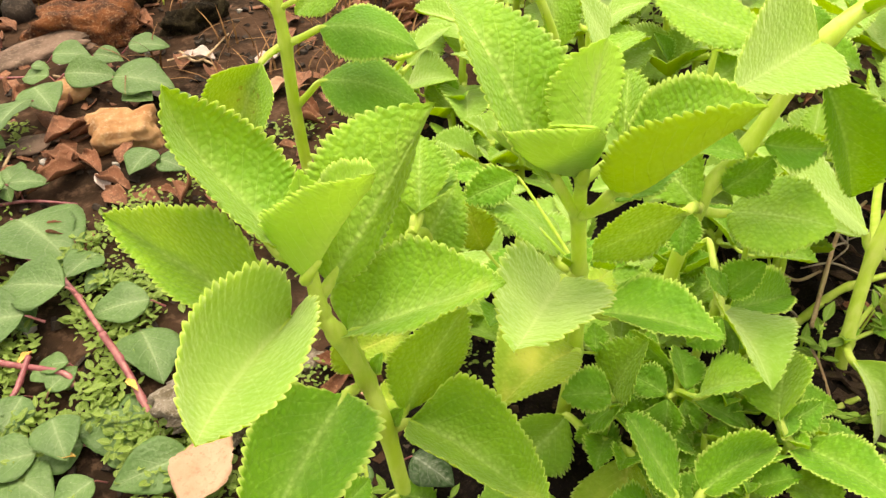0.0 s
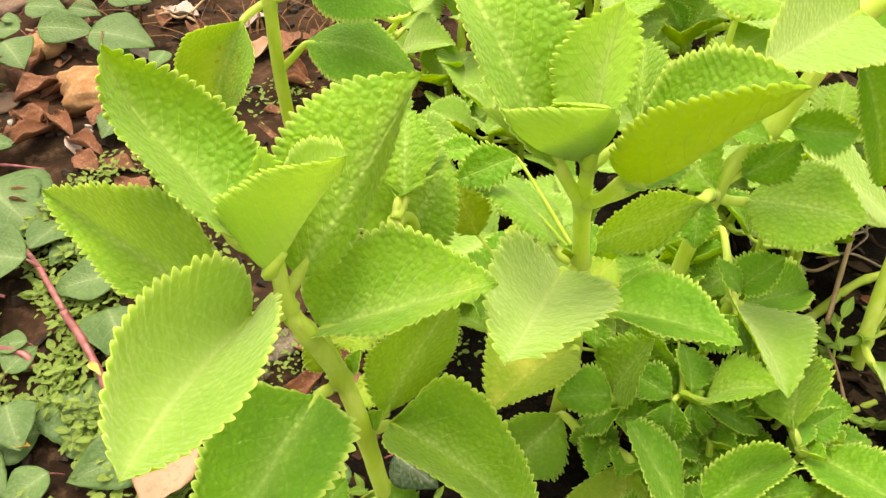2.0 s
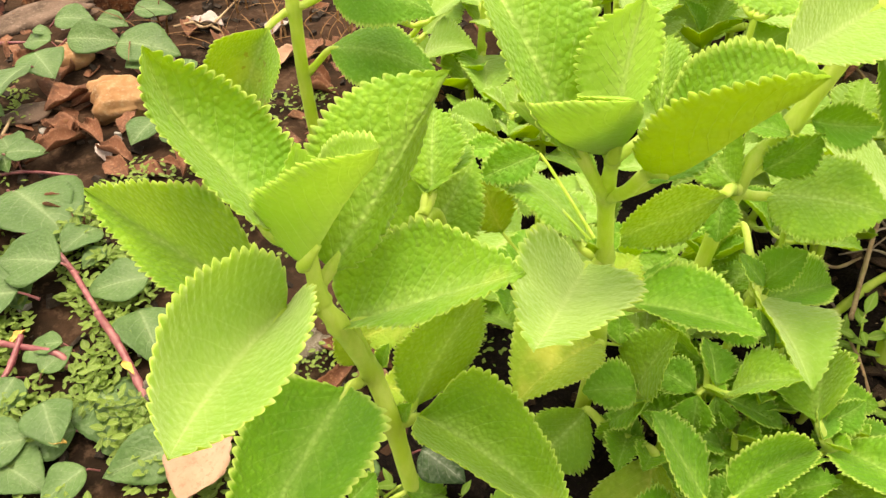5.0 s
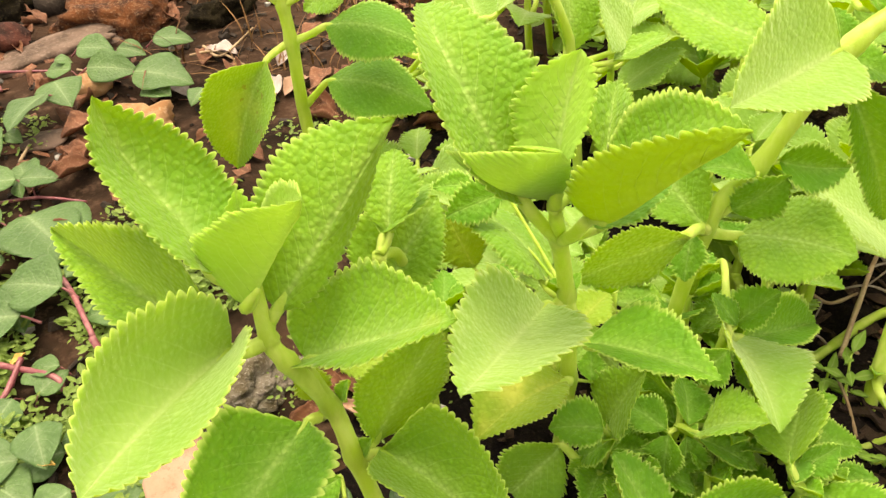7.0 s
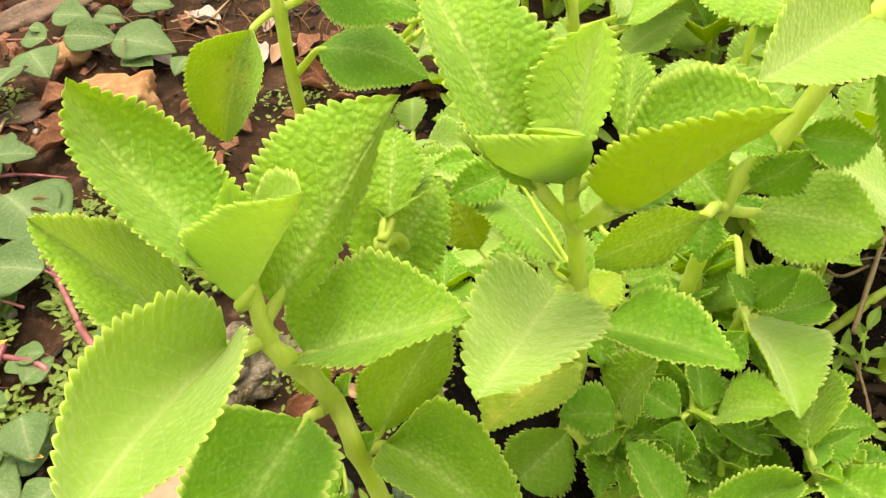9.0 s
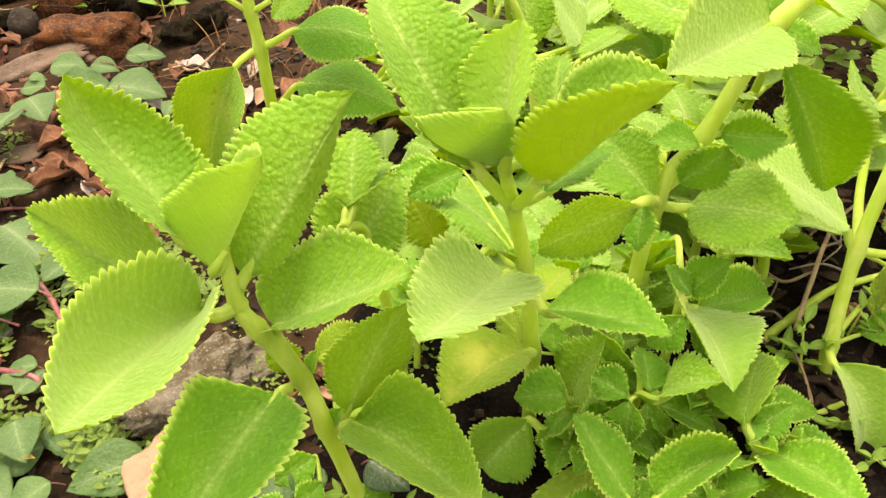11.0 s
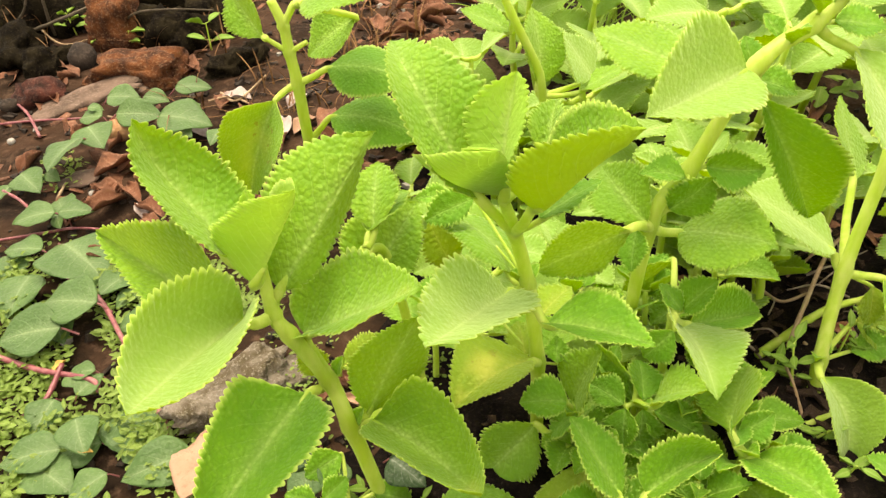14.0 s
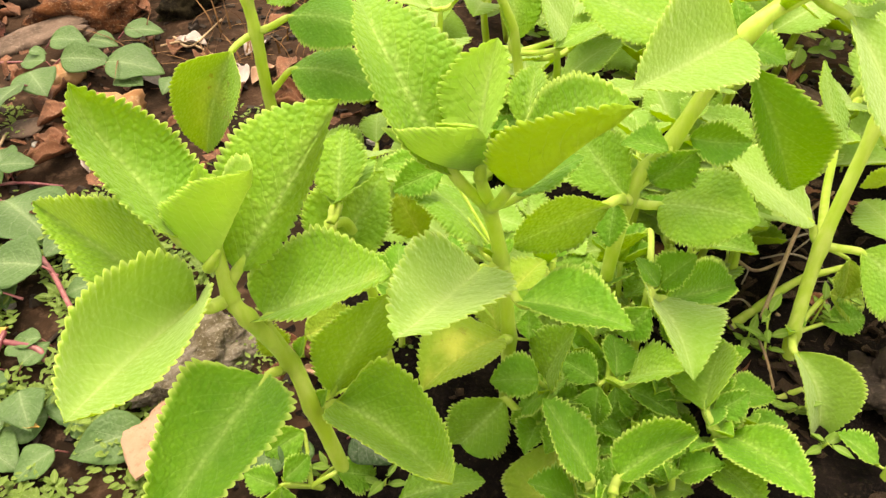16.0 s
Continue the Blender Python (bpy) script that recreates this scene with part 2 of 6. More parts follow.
def blade_mesh(length, wl, wr, fold, arch, seed=0, teeth=26, tooth=0.023, st=0.4, thick=0.0011, relief=1.0, curl=0.0, droop=0.0,
               mats=None, across=6, power=(0.75, 1.5), wave=1.0, twist=0.0, turn=(0.0, 0.0), skew=0.0, bend=0.0, sweep=0.10):
    """A crenate ovate blade: base at the origin, tip on +Y, upper side +Z. Widths are half-widths as a share of the length.
    fold, turn (its change from base to tip) and curl may differ for the left and the right half."""
    rng = np.random.default_rng(seed)
    per = 6 if length > 0.04 and teeth > 12 else 4
    nu = teeth * per
    u = np.linspace(0, 1, nu + 1)
    pa, pb = power
    st = min(max(st, 0.2), 0.65)
    # wedge-shaped base, widest at st, nearly straight sides to an acute tip
    prof = np.where(u < st, np.sin(0.5 * math.pi * np.clip(u / st, 1e-4, 1)) ** pa, 1 - np.clip((u - st) / (1 - st), 0, 1) ** pb)
    prof = prof * (1 + 0.02 * np.sin(u * 9 + rng.uniform(0, 6.28)))
    # rounded scallops that lean a little towards the tip
    scallop = np.array([-0.1, 0.42, 0.78, 1.0, 0.98, 0.62] if per == 6 else [-0.1, 0.6, 1.0, 0.8])
    bite = scallop[np.arange(nu + 1) % per]
    which = np.minimum(np.arange(nu + 1) // per, teeth)
    # short blades are more deeply scalloped and puckered for their size
    if length < 0.07 and teeth > 9 and tooth > 0.012:
        tooth, relief = tooth * 1.35, relief * 1.6
    bite_l = bite * rng.uniform(0.55, 1.45, teeth + 1)[which]
    bite_r = bite * rng.uniform(0.55, 1.45, teeth + 1)[which]
    env = np.clip(u / 0.06, 0, 1) * np.clip((1 - u) / 0.08, 0, 1)
    cols = np.concatenate([-np.linspace(1, 0, across + 1) ** 0.8, np.linspace(0, 1, across + 1)[1:] ** 0.8])
    nv = len(cols)
    o1, o2, o3 = rng.uniform(0, 6.28, 3)
    top = np.zeros((nu + 1, nv, 3))
    nveins = 7
    hump = 4 * u * (1 - u)
    for j, v in enumerate(cols):
        a = abs(v)
        half = 0 if v < 0 else 1
        w = (wl if v < 0 else wr) * length * prof
        t = (bite_l if v < 0 else bite_r) * tooth * length * env * a ** 5
        lat = w * a + t
        # blade rolls over more and more towards the margin
        ang = np.radians(pair(fold)[half] + turn[half] * (2 * u - 1)) + pair(curl)[half] * a * 0.9
        x = np.sign(v) * lat * np.cos(ang) + bend * length * hump
        z = lat * np.sin(ang)
        z = z + arch * length * hump * (1 + skew * (2 * u - 1)) - droop * length * u ** 3
        q = (u - 0.36 * a) * nveins + (0.5 if v < 0 else 0.0)
        cell = np.abs(np.sin(math.pi * q)) ** 0.7
        z = z + relief * 0.008 * length * cell * (1 - (1 - np.minimum(a, 1)) ** 6) * np.sin(math.pi * np.clip(u, 0, 1)) ** 0.5 * (1 - 0.5 * a)
        z = z + relief * 0.0025 * length * np.sin(u * 41 + o1 + 3 * v) * np.sin(a * 9 + u * 17 + o2) * (a > 0.02)
        z = z + wave * 0.012 * length * a ** 3 * np.sin(u * 13 + o3 + (2.1 if v < 0 else 0))
        z = z + tooth * 0.2 * length * a ** 6 * env * np.cos(u * teeth * 3.14 + o2 + v)
        z = z - 0.004 * length * np.exp(-(a / 0.06) ** 2) * (1 - u)
        y = length * u + t * 0.12 + sweep * lat * a * (1 - u)
        if twist:
            c, s = np.cos(twist * u), np.sin(twist * u)
            x, z = x * c - z * s, x * s + z * c
        top[:, j] = np.stack([x, y, z], 1)
    d1, d2 = np.gradient(top, axis=0), np.gradient(top, axis=1)
    nrm = np.cross(d2, d1)
    nrm /= np.linalg.norm(nrm, axis=2)[:, :, None] + 1e-12
    flat = 1 - np.abs(cols) ** 4 * 0.75
    mid = 1 + 1.6 * np.exp(-(np.abs(cols) / 0.08) ** 2)
    under = top - nrm * ((thick * flat * mid)[None, :] * np.clip((1 - u) / 0.12, 0.15, 1)[:, None])[:, :, None]
    if mats is None:
        mats = (M_LEAF, M_UNDER)
    n1 = (nu + 1) * nv
    verts = np.concatenate([top.reshape(-1, 3), under.reshape(-1, 3)])
    uv1 = np.stack(np.meshgrid(u, cols * 0.5 + 0.5, indexing="ij"), -1).reshape(-1, 2)
    i0 = (np.arange(nu)[:, None] * nv + np.arange(nv - 1)[None, :]).ravel()
    q1 = np.stack([i0, i0 + 1, i0 + nv + 1, i0 + nv], 1)
    q2 = n1 + q1[:, ::-1]
    e0 = np.arange(nu) * nv
    e1 = e0 + nv - 1
    q3 = np.stack([e0, e0 + nv, n1 + e0 + nv, n1 + e0], 1)
    q4 = np.stack([e1, n1 + e1, n1 + e1 + nv, e1 + nv], 1)
    faces = np.concatenate([q1, q3, q4, q2]).tolist()
    index = [0] * (len(q1) + 2 * nu) + [1] * len(q2)
    return mesh_from("blade", verts, faces, list(mats), np.concatenate([uv1, uv1]), index)


def blade_pose(base, tip, normal):
    """Base at base, +Y to tip, +Z as near to normal as can be."""
    b, t, n = Vector(base), Vector(tip), Vector(normal)
    y = (t - b).normalized()
    x = y.cross(n).normalized()
    z = x.cross(y)
    m = Matrix((x, y, z)).transposed().to_4x4()
    m.translation = b
    return m, (t - b).length


class Plant:
    """A stalked herb: one Empty at its foot, with its stem and its leaves (each with a petiole) under it."""

    def __init__(self, foot, label, name="borage_plant", group="borage plants in the bed", category="herb plant", stalk=M_STEM):
        self.foot = Vector(foot)
        self.root = empty(name, foot, label, category, group)
        self.count = 0
        self.stalk = stalk

    def local(self, p):
        return tuple(Vector(p) - self.foot)

    def stem(self, points, radii, knots=(), name="stem"):
        me = tube(name, [self.local(p) for p in points], radii, self.stalk, sides=12, per=8, wobble=0.03, seed=self.count, knots=knots)
        return part(name, me, self.root)

    def leaf(self, node, base, tip, normal, wl=0.4, wr=0.4, fold=14, arch=0.06, st=0.4, mats=None, petiole=0.0026, **shape):
        self.count += 1
        m, length = blade_pose(base, tip, normal)
        if length < 0.032:
            shape.setdefault("teeth", 13)
            shape.setdefault("tooth", 0.052)
            shape.setdefault("across", 4)
        if length < 0.048:
            shape.setdefault("teeth", 19)
            shape.setdefault("tooth", 0.036)
        if mats is None and length < 0.034:
            mats = (M_SMALL, M_UNDER)
        if length < 0.022:
            shape["teeth"] = 10
        seed = int(abs(base[0] * 7919 + base[1] * 104729 + base[2] * 1299709) * 1000) % 100000
        # the blade's left is -X
        me = blade_mesh(length, wl, wr, fold, arch, seed=seed, st=st, mats=mats, **shape)
        m.translation = self.local(base)
        ob = part("leaf", me, self.root, "", m)
        if node is not None and petiole:
            inv = m.inverted()
            a = inv @ Vector(self.local(node))
            k = min(1.0, length / 0.05)
            pts = [a, a * 0.45 + Vector((0, -0.02 * length, -0.045 * length)), Vector((0, 0, -0.0014)), Vector((shape.get("bend", 0.0) * length * 0.54, 0.16 * length, arch * length * 0.54 * (1 - 0.68 * shape.get("skew", 0.0)) - 0.0030))]
            part("petiole", tube("petiole", pts, [petiole * 1.25 * k, petiole * k, petiole * 0.95 * k, petiole * 0.4 * k], self.stalk, sides=8, per=5), ob)
        return ob


def whorl(plant, node, turns, size, seed, mats=None, rise=0.15):
    """Opposite pairs of small cupped leaves round a node, the lower ones larger and flatter."""
    rng = np.random.default_rng(seed)
    c = np.array(node)
    a0 = rng.uniform(0, 3.14)
    for i in range(turns):
        h = c + np.array([0, 0, -0.011 * i])
        for side in (0, 1):
            a = a0 + 1.45 * i + side * math.pi + rng.normal(0, 0.2)
            ln = size * (0.55 + 0.3 * i) * rng.uniform(0.85, 1.15)
            up = rise + 0.75 - 0.42 * i + rng.normal(0, 0.15)
            d = np.array([math.cos(a), math.sin(a), up])
            d /= np.linalg.norm(d)
            b = h + d * 0.22 * ln
            n = np.array([-d[0] * d[2], -d[1] * d[2], 1 - d[2] ** 2]) + rng.normal(0, 0.12, 3)
            w = rng.uniform(0.36, 0.44)
            plant.leaf(tuple(h), tuple(b), tuple(b + d * ln), tuple(n), w, w, rng.uniform(16, 34), rng.uniform(0.02, 0.1), rng.uniform(0.36, 0.46), mats=mats, petiole=0.0015)


# ---- ground ----
def ground_height(x, y):
    base = -0.030 + 0.030 * min(max((y - 0.28) / 0.5, 0.0), 1.0)
    near = max(0.0, 1.0 - math.hypot(x, y - 0.45) / 3.0)
    return base + near * (0.010 * noise.noise((x * 9, y * 9, 0.3)) + 0.005 * noise.noise((x * 31, y * 31, 1.7)) + 0.002 * noise.noise((x * 90, y * 90, 4.1)))


def build_ground():
    def axis(lo, hi, step, far):
        inner = list(np.arange(lo, hi, step))
        out, d = [], step
        x = hi
        while x < far:
            out.append(x)
            d *= 1.45
            x += d
        left, d, x = [], step, lo
        while x > -far:
            d *= 1.45
            x -= d
            left.append(x)
        return left[::-1] + inner + out + [far]

    xs, ys = axis(-0.7, 0.75, 0.007, 60), axis(0.0, 1.3, 0.007, 60)
    verts = [(x, y, ground_height(x, y)) for x in xs for y in ys]
    n = len(ys)
    faces = [(i * n + j, (i + 1) * n + j, (i + 1) * n + j + 1, i * n + j + 1) for i in range(len(xs) - 1) for j in range(n - 1)]
    ob = new("ground", mesh_from("ground", verts, faces, [M_SOIL]))
    return tagged(ob, "bare dark brown garden soil with crumbs and litter", "ground", kind="structure")


build_ground()


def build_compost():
    """A low uneven sheet of compost over the soil of the bed, near-black to paint the shade under the leaves."""
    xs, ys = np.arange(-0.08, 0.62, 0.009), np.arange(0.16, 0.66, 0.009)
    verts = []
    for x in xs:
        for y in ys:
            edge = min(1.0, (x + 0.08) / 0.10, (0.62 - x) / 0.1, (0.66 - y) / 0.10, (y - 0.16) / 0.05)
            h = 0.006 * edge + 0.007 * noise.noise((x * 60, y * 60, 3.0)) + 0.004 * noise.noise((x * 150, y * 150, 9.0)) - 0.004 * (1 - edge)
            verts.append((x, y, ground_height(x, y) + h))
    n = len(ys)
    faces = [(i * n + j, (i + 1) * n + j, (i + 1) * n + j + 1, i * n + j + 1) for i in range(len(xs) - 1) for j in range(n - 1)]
    ob = new("compost", mesh_from("compost", verts, faces, [M_SHADE_COMPOST]))
    return tagged(ob, "crumbly compost on the bed, painted near-black for shade under the leaves", "compost", kind="structure")


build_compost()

# ---- materials of the litter and the ground cover ----
M_CREEP = leaf_material("creeper_leaf", rgb(0.115, 0.21, 0.065), rgb(0.065, 0.135, 0.042), rgb(0.30, 0.40, 0.20), rgb(0.2, 0.35, 0.05), rough=0.38, quilt=0.3, sheen=0.05, veins=5.0, rim=0.0, spots=0.25)
M_SPECKLED = leaf_material("speckled_creeper_leaf", rgb(0.045, 0.095, 0.030), rgb(0.025, 0.060, 0.020), rgb(0.42, 0.48, 0.36), rgb(0.1, 0.2, 0.04), rough=0.35, quilt=0.5, sheen=0.0, veins=5.0, rim=0.0)
M_VINE = stem_material("red_vine", rgb(0.17, 0.035, 0.045), rgb(0.30, 0.11, 0.11), rough=0.4, sheen=0.0, thin=rgb(0.4, 0.1, 0.1), through_light=0.05)
M_TINY = leaf_material("tiny_weed_leaf", rgb(0.20, 0.30, 0.06), rgb(0.085, 0.16, 0.03), rgb(0.36, 0.43, 0.15), rgb(0.35, 0.5, 0.05), rough=0.5, quilt=0.0, sheen=0.0, veins=3.0, rim=0.0, island=True)
M_DEAD = rough_material("dead_leaf", rgb(0.07, 0.026, 0.012), rgb(0.20, 0.082, 0.045), rgb(0.33, 0.18, 0.11), 60.0, rough=0.7, dist=0.001)
M_TAN = rough_material("tan_dead_leaf", rgb(0.30, 0.175, 0.115), rgb(0.36, 0.225, 0.155), rgb(0.20, 0.10, 0.06), 45.0, rough=0.65, dist=0.0006)
M_STONE = rough_material("mossy_grey_stone", rgb(0.085, 0.065, 0.035), rgb(0.22, 0.185, 0.15), rgb(0.42, 0.38, 0.33), 70.0, bump=0.9, dist=0.007)
M_SANDSTONE = rough_material("ochre_stone", rgb(0.22, 0.105, 0.045), rgb(0.34, 0.20, 0.10), rgb(0.42, 0.31, 0.20), 26.0, dist=0.004)
M_BRICK = rough_material("old_brick", rgb(0.035, 0.011, 0.004), rgb(0.19, 0.062, 0.018), rgb(0.36, 0.22, 0.13), 55.0, bump=0.9, dist=0.006)
M_REDSTONE = rough_material("dark_red_stone", rgb(0.014, 0.005, 0.003), rgb(0.075, 0.020, 0.012), rgb(0.13, 0.06, 0.045), 60.0, dist=0.005)
M_SLAB = rough_material("brown_slab", rgb(0.012, 0.008, 0.006), rgb(0.042, 0.029, 0.021), rgb(0.10, 0.075, 0.058), 40.0, dist=0.005)
M_PINKSLAB = rough_material("pinkish_slab", rgb(0.07, 0.045, 0.032), rgb(0.16, 0.105, 0.08), rgb(0.26, 0.19, 0.155), 45.0, dist=0.003)
# near-black earth: the shade of the bank's cavity is put into this colour
M_CAVITY_SHADE = rough_material("cavity_shade_earth", rgb(0.004, 0.003, 0.002), rgb(0.018, 0.014, 0.007), rgb(0.055, 0.042, 0.024), 50.0, dist=0.008, spec=0.05)
M_PALE = rough_material("bleached_leaf", rgb(0.26, 0.20, 0.18), rgb(0.40, 0.33, 0.31), rgb(0.52, 0.46, 0.43), 60.0, rough=0.7, dist=0.0006)
M_TWIG = rough_material("dry_twig", rgb(0.22, 0.14, 0.08), rgb(0.36, 0.26, 0.16), rgb(0.48, 0.38, 0.26), 70.0, rough=0.8, dist=0.001)
M_FIBRE = rough_material("pale_root_fibre", rgb(0.16, 0.12, 0.09), rgb(0.30, 0.25, 0.20), rgb(0.46, 0.41, 0.36), 80.0, rough=0.8, dist=0.0006)
M_BRANCH = rough_material("grey_branch", rgb(0.045, 0.034, 0.022), rgb(0.10, 0.078, 0.052), rgb(0.17, 0.14, 0.10), 70.0, rough=0.8, dist=0.001)
M_STRAW = rough_material("straw_leaflet", rgb(0.42, 0.24, 0.05), rgb(0.58, 0.40, 0.12), rgb(0.66, 0.52, 0.24), 90.0, rough=0.7, dist=0.0005)
M_CHIP = rough_material("wood_mulch", rgb(0.012, 0.008, 0.006), rgb(0.06, 0.037, 0.025), rgb(0.20, 0.135, 0.095), 45.0, dist=0.002, spec=0.1)
M_PEBBLE = rough_material("pale_pebble", rgb(0.22, 0.20, 0.18), rgb(0.36, 0.34, 0.31), rgb(0.52, 0.50, 0.47), 90.0, rough=0.7, dist=0.001)
M_DRYGRASS = rough_material("dry_grass", rgb(0.10, 0.045, 0.018), rgb(0.20, 0.10, 0.035), rgb(0.30, 0.19, 0.09), 50.0, rough=0.75, dist=0.0005)
M_GRASS = leaf_material("grass_blade", rgb(0.22, 0.38, 0.06), rgb(0.13, 0.26, 0.03), rgb(0.42, 0.52, 0.18), rgb(0.4, 0.55, 0.06), quilt=0.0, sheen=0.0, veins=1.0, rim=0.0, island=True)


def stone(name, place, size, turn, mat, label, category, seed, rough=0.22, boxy=0.0, subdiv=3):
    """A worn stone: a ball or block pushed about by noise."""
    bm = bmesh.new()
    bmesh.ops.create_icosphere(bm, subdivisions=subdiv + (1 if boxy else 0), radius=1.0)
    if boxy:
        for v in bm.verts:
            v.co *= 1.0 / (abs(v.co.x) ** 6 + abs(v.co.y) ** 6 + abs(v.co.z) ** 6) ** (1 / 6)
    for v in bm.verts:
        p = v.co.copy()
        f = 1 + rough * noise.noise(p * 1.1 + Vector((seed, 0, 0))) + 0.45 * rough * noise.noise(p * 3.1 + Vector((0, seed, 0))) + 0.25 * rough * noise.noise(p * 8.0 + Vector((0, 0, seed))) + 0.12 * rough * noise.noise(p * 19.0 + Vector((seed, seed, 0)))
        v.co = Vector((p.x * size[0], p.y * size[1], p.z * size[2])) * f
    me = bpy.data.meshes.new(name)
    bm.to_mesh(me)
    bm.free()
    me.materials.append(mat)
    me.polygons.foreach_set("use_smooth", [True] * len(me.polygons))
    ob = new(name, me)
    ob.matrix_basis = pose(*place, *turn)
    return tagged(ob, label, category)


def ground_at(x, y, lift=0.0):
    return (x, y, ground_height(x, y) + lift)


class Vine(Plant):
    """A creeper: red runners on the ground, with smooth heart-shaped leaves."""

    def runner(self, points, r):
        me = tube("runner", [self.local(p) for p in points], [r, r * 0.95, r * 0.85], M_VINE, sides=9, per=8, wobble=0.05, seed=self.count, knots=(0.3, 0.62))
        self.count += 1
        return part("runner", me, self.root)

    def heart(self, base, tip, normal, w=0.42, fold=8, arch=0.07, mat=None, **shape):
        node = Vector(base) - (Vector(tip) - Vector(base)) * 0.22 - Vector((0, 0, 0.010))
        return self.leaf(tuple(node), base, tip, normal, w, w, fold, arch, 0.33, mats=(mat or M_CREEP, mat or M_CREEP), petiole=0.0009, teeth=10, tooth=0.006,
                         power=(0.5, 1.7), across=5, relief=0.7, thick=0.0006, wave=1.8, **shape)


def vine(foot, label):
    return Vine(foot, label, name="creeping_vine", group="creeping vines", category="creeper", stalk=M_VINE)


def small_weed(foot, height, seed, pairs=3, size=0.016):
    """A slender weed with narrow leaves in pairs."""
    rng = np.random.default_rng(seed)
    p = Plant(foot, "slender small green weed sprouting from dark mulch", name="small_weed", group="small weeds in the mulch", category="weed")
    f = np.array(foot)
    top = f + np.array([rng.normal(0, 0.006), rng.normal(0, 0.006), height])
    p.stem([tuple(f), tuple((f + top) / 2), tuple(top)], [0.0009, 0.0008, 0.0005])
    for i in range(pairs):
        c = f + (top - f) * (0.4 + 0.6 * i / max(1, pairs - 1))
        a0 = rng.uniform(0, 3.14)
        for a in (a0, a0 + math.pi):
            d = np.array([math.cos(a), math.sin(a), rng.uniform(-0.1, 0.5)])
            b = c + d * size * 0.2
            p.leaf(tuple(c), tuple(b), tuple(b + d * size * rng.uniform(0.7, 1.2)), (rng.normal(0, 0.3), -0.3, 1.0), 0.19, 0.19, 12, 0.08, mats=(M_GRASS, M_GRASS), petiole=0.0007, relief=0.3, across=3, tooth=0.01)
    return p


def dead_leaf(place, length, width, heading, mat, label, seed, curl=0.5, tilt=(0, 0), lift=0.004):
    """One fallen leaf, curled and buckled."""
    me = blade_mesh(length, width, width * 0.9, 10 + 25 * curl, 0.10 * curl, seed=seed, teeth=9, tooth=0.012, relief=1.2, curl=curl, wave=3.5, twist=0.5 * curl, mats=(mat, mat), across=4, thick=0.0005)
    me.name = "fallen_leaf"
    ob = new("fallen_leaf", me)
    x, y = place
    ob.matrix_basis = pose(x, y, ground_height(x, y) + lift, tilt[0], tilt[1], heading)
    return tagged(ob, label, "dead leaf", "fallen leaves on the soil")


def litter(spots, lo, hi, mat, label, seed):
    """Fallen leaves that share eight curled shapes."""
    rng = np.random.default_rng(seed)
    shapes = []
    for i in range(8):
        c = 0.25 + 0.07 * i
        me = blade_mesh(0.04, 0.3 + 0.02 * (i % 3), 0.28, 8 + 22 * c, 0.1 * c, seed=seed + i, teeth=7, tooth=0.014, relief=1.2, curl=c, wave=3.5, twist=0.5 * c, mats=(mat, mat), across=3, thick=0.0005)
        me.name = "fallen_leaf"
        shapes.append(me)
    for x, y in spots:
        ob = new("fallen_leaf", shapes[int(rng.integers(8))])
        k = rng.uniform(lo, hi)
        ob.matrix_basis = pose(x, y, ground_height(x, y) + 0.003, rng.normal(0, 14), rng.normal(0, 20), rng.uniform(0, 360)) @ Matrix.Diagonal((k, k, k, 1))
        tagged(ob, label, "dead leaf", "fallen leaves on the soil")


def mulch(spots, lo, hi, mat, seed):
    """Wood chips: separate pieces on six shared shapes under one bed of mulch."""
    rng = np.random.default_rng(seed)
    bed = empty("mulch_bed", ground_at(0.25, 0.38), "dark wet wood chips and bark pieces covering soil", "mulch")
    origin = bed.matrix_basis.translation
    shapes = []
    for i in range(6):
        n = 5
        w = [(0.22 + 0.16 * rng.uniform(-1, 1)) * (0.55 + 0.45 * math.sin(math.pi * (j + 0.6) / (n + 0.2))) for j in range(n)]
        zz = [0.10 * rng.normal() for _ in range(n)]
        verts, faces = [], []
        for j in range(n):
            x = -1 + 2 * j / (n - 1)
            verts += [(x, -w[j], zz[j]), (x, w[j] * 0.9, zz[j] + 0.05 * rng.normal()), (x, w[j] * 0.8, zz[j] - 0.14), (x, -w[j] * 0.85, zz[j] - 0.14)]
        for j in range(n - 1):
            for q in range(4):
                faces.append((j * 4 + q, j * 4 + (q + 1) % 4, j * 4 + 4 + (q + 1) % 4, j * 4 + 4 + q))
        faces += [(3, 2, 1, 0), tuple((n - 1) * 4 + q for q in range(4))]
        shapes.append(mesh_from("wood_chip", verts, faces, [mat], smooth=False))
    for x, y in spots:
        k = rng.uniform(lo, hi)
        m = pose(x - origin.x, y - origin.y, ground_height(x, y) + 0.004 - origin.z + rng.uniform(0, 0.006), rng.normal(0, 25), rng.normal(0, 16), rng.uniform(0, 360)) @ Matrix.Diagonal((k, k, k, 1))
        part("wood_chip", shapes[int(rng.integers(6))], bed, "", m)


def twig(points, r, label, mat=M_TWIG, name="twig", category="twig", seed=0):
    foot = Vector(points[0])
    me = tube(name, [tuple(Vector(p) - foot) for p in points], [r, r * 0.9, r * 0.7], mat, sides=8, per=7, wobble=0.08, seed=seed, knots=(0.35, 0.7))
    ob = new(name, me)
    ob.matrix_basis = Matrix.Translation(foot)
    return tagged(ob, label, category)


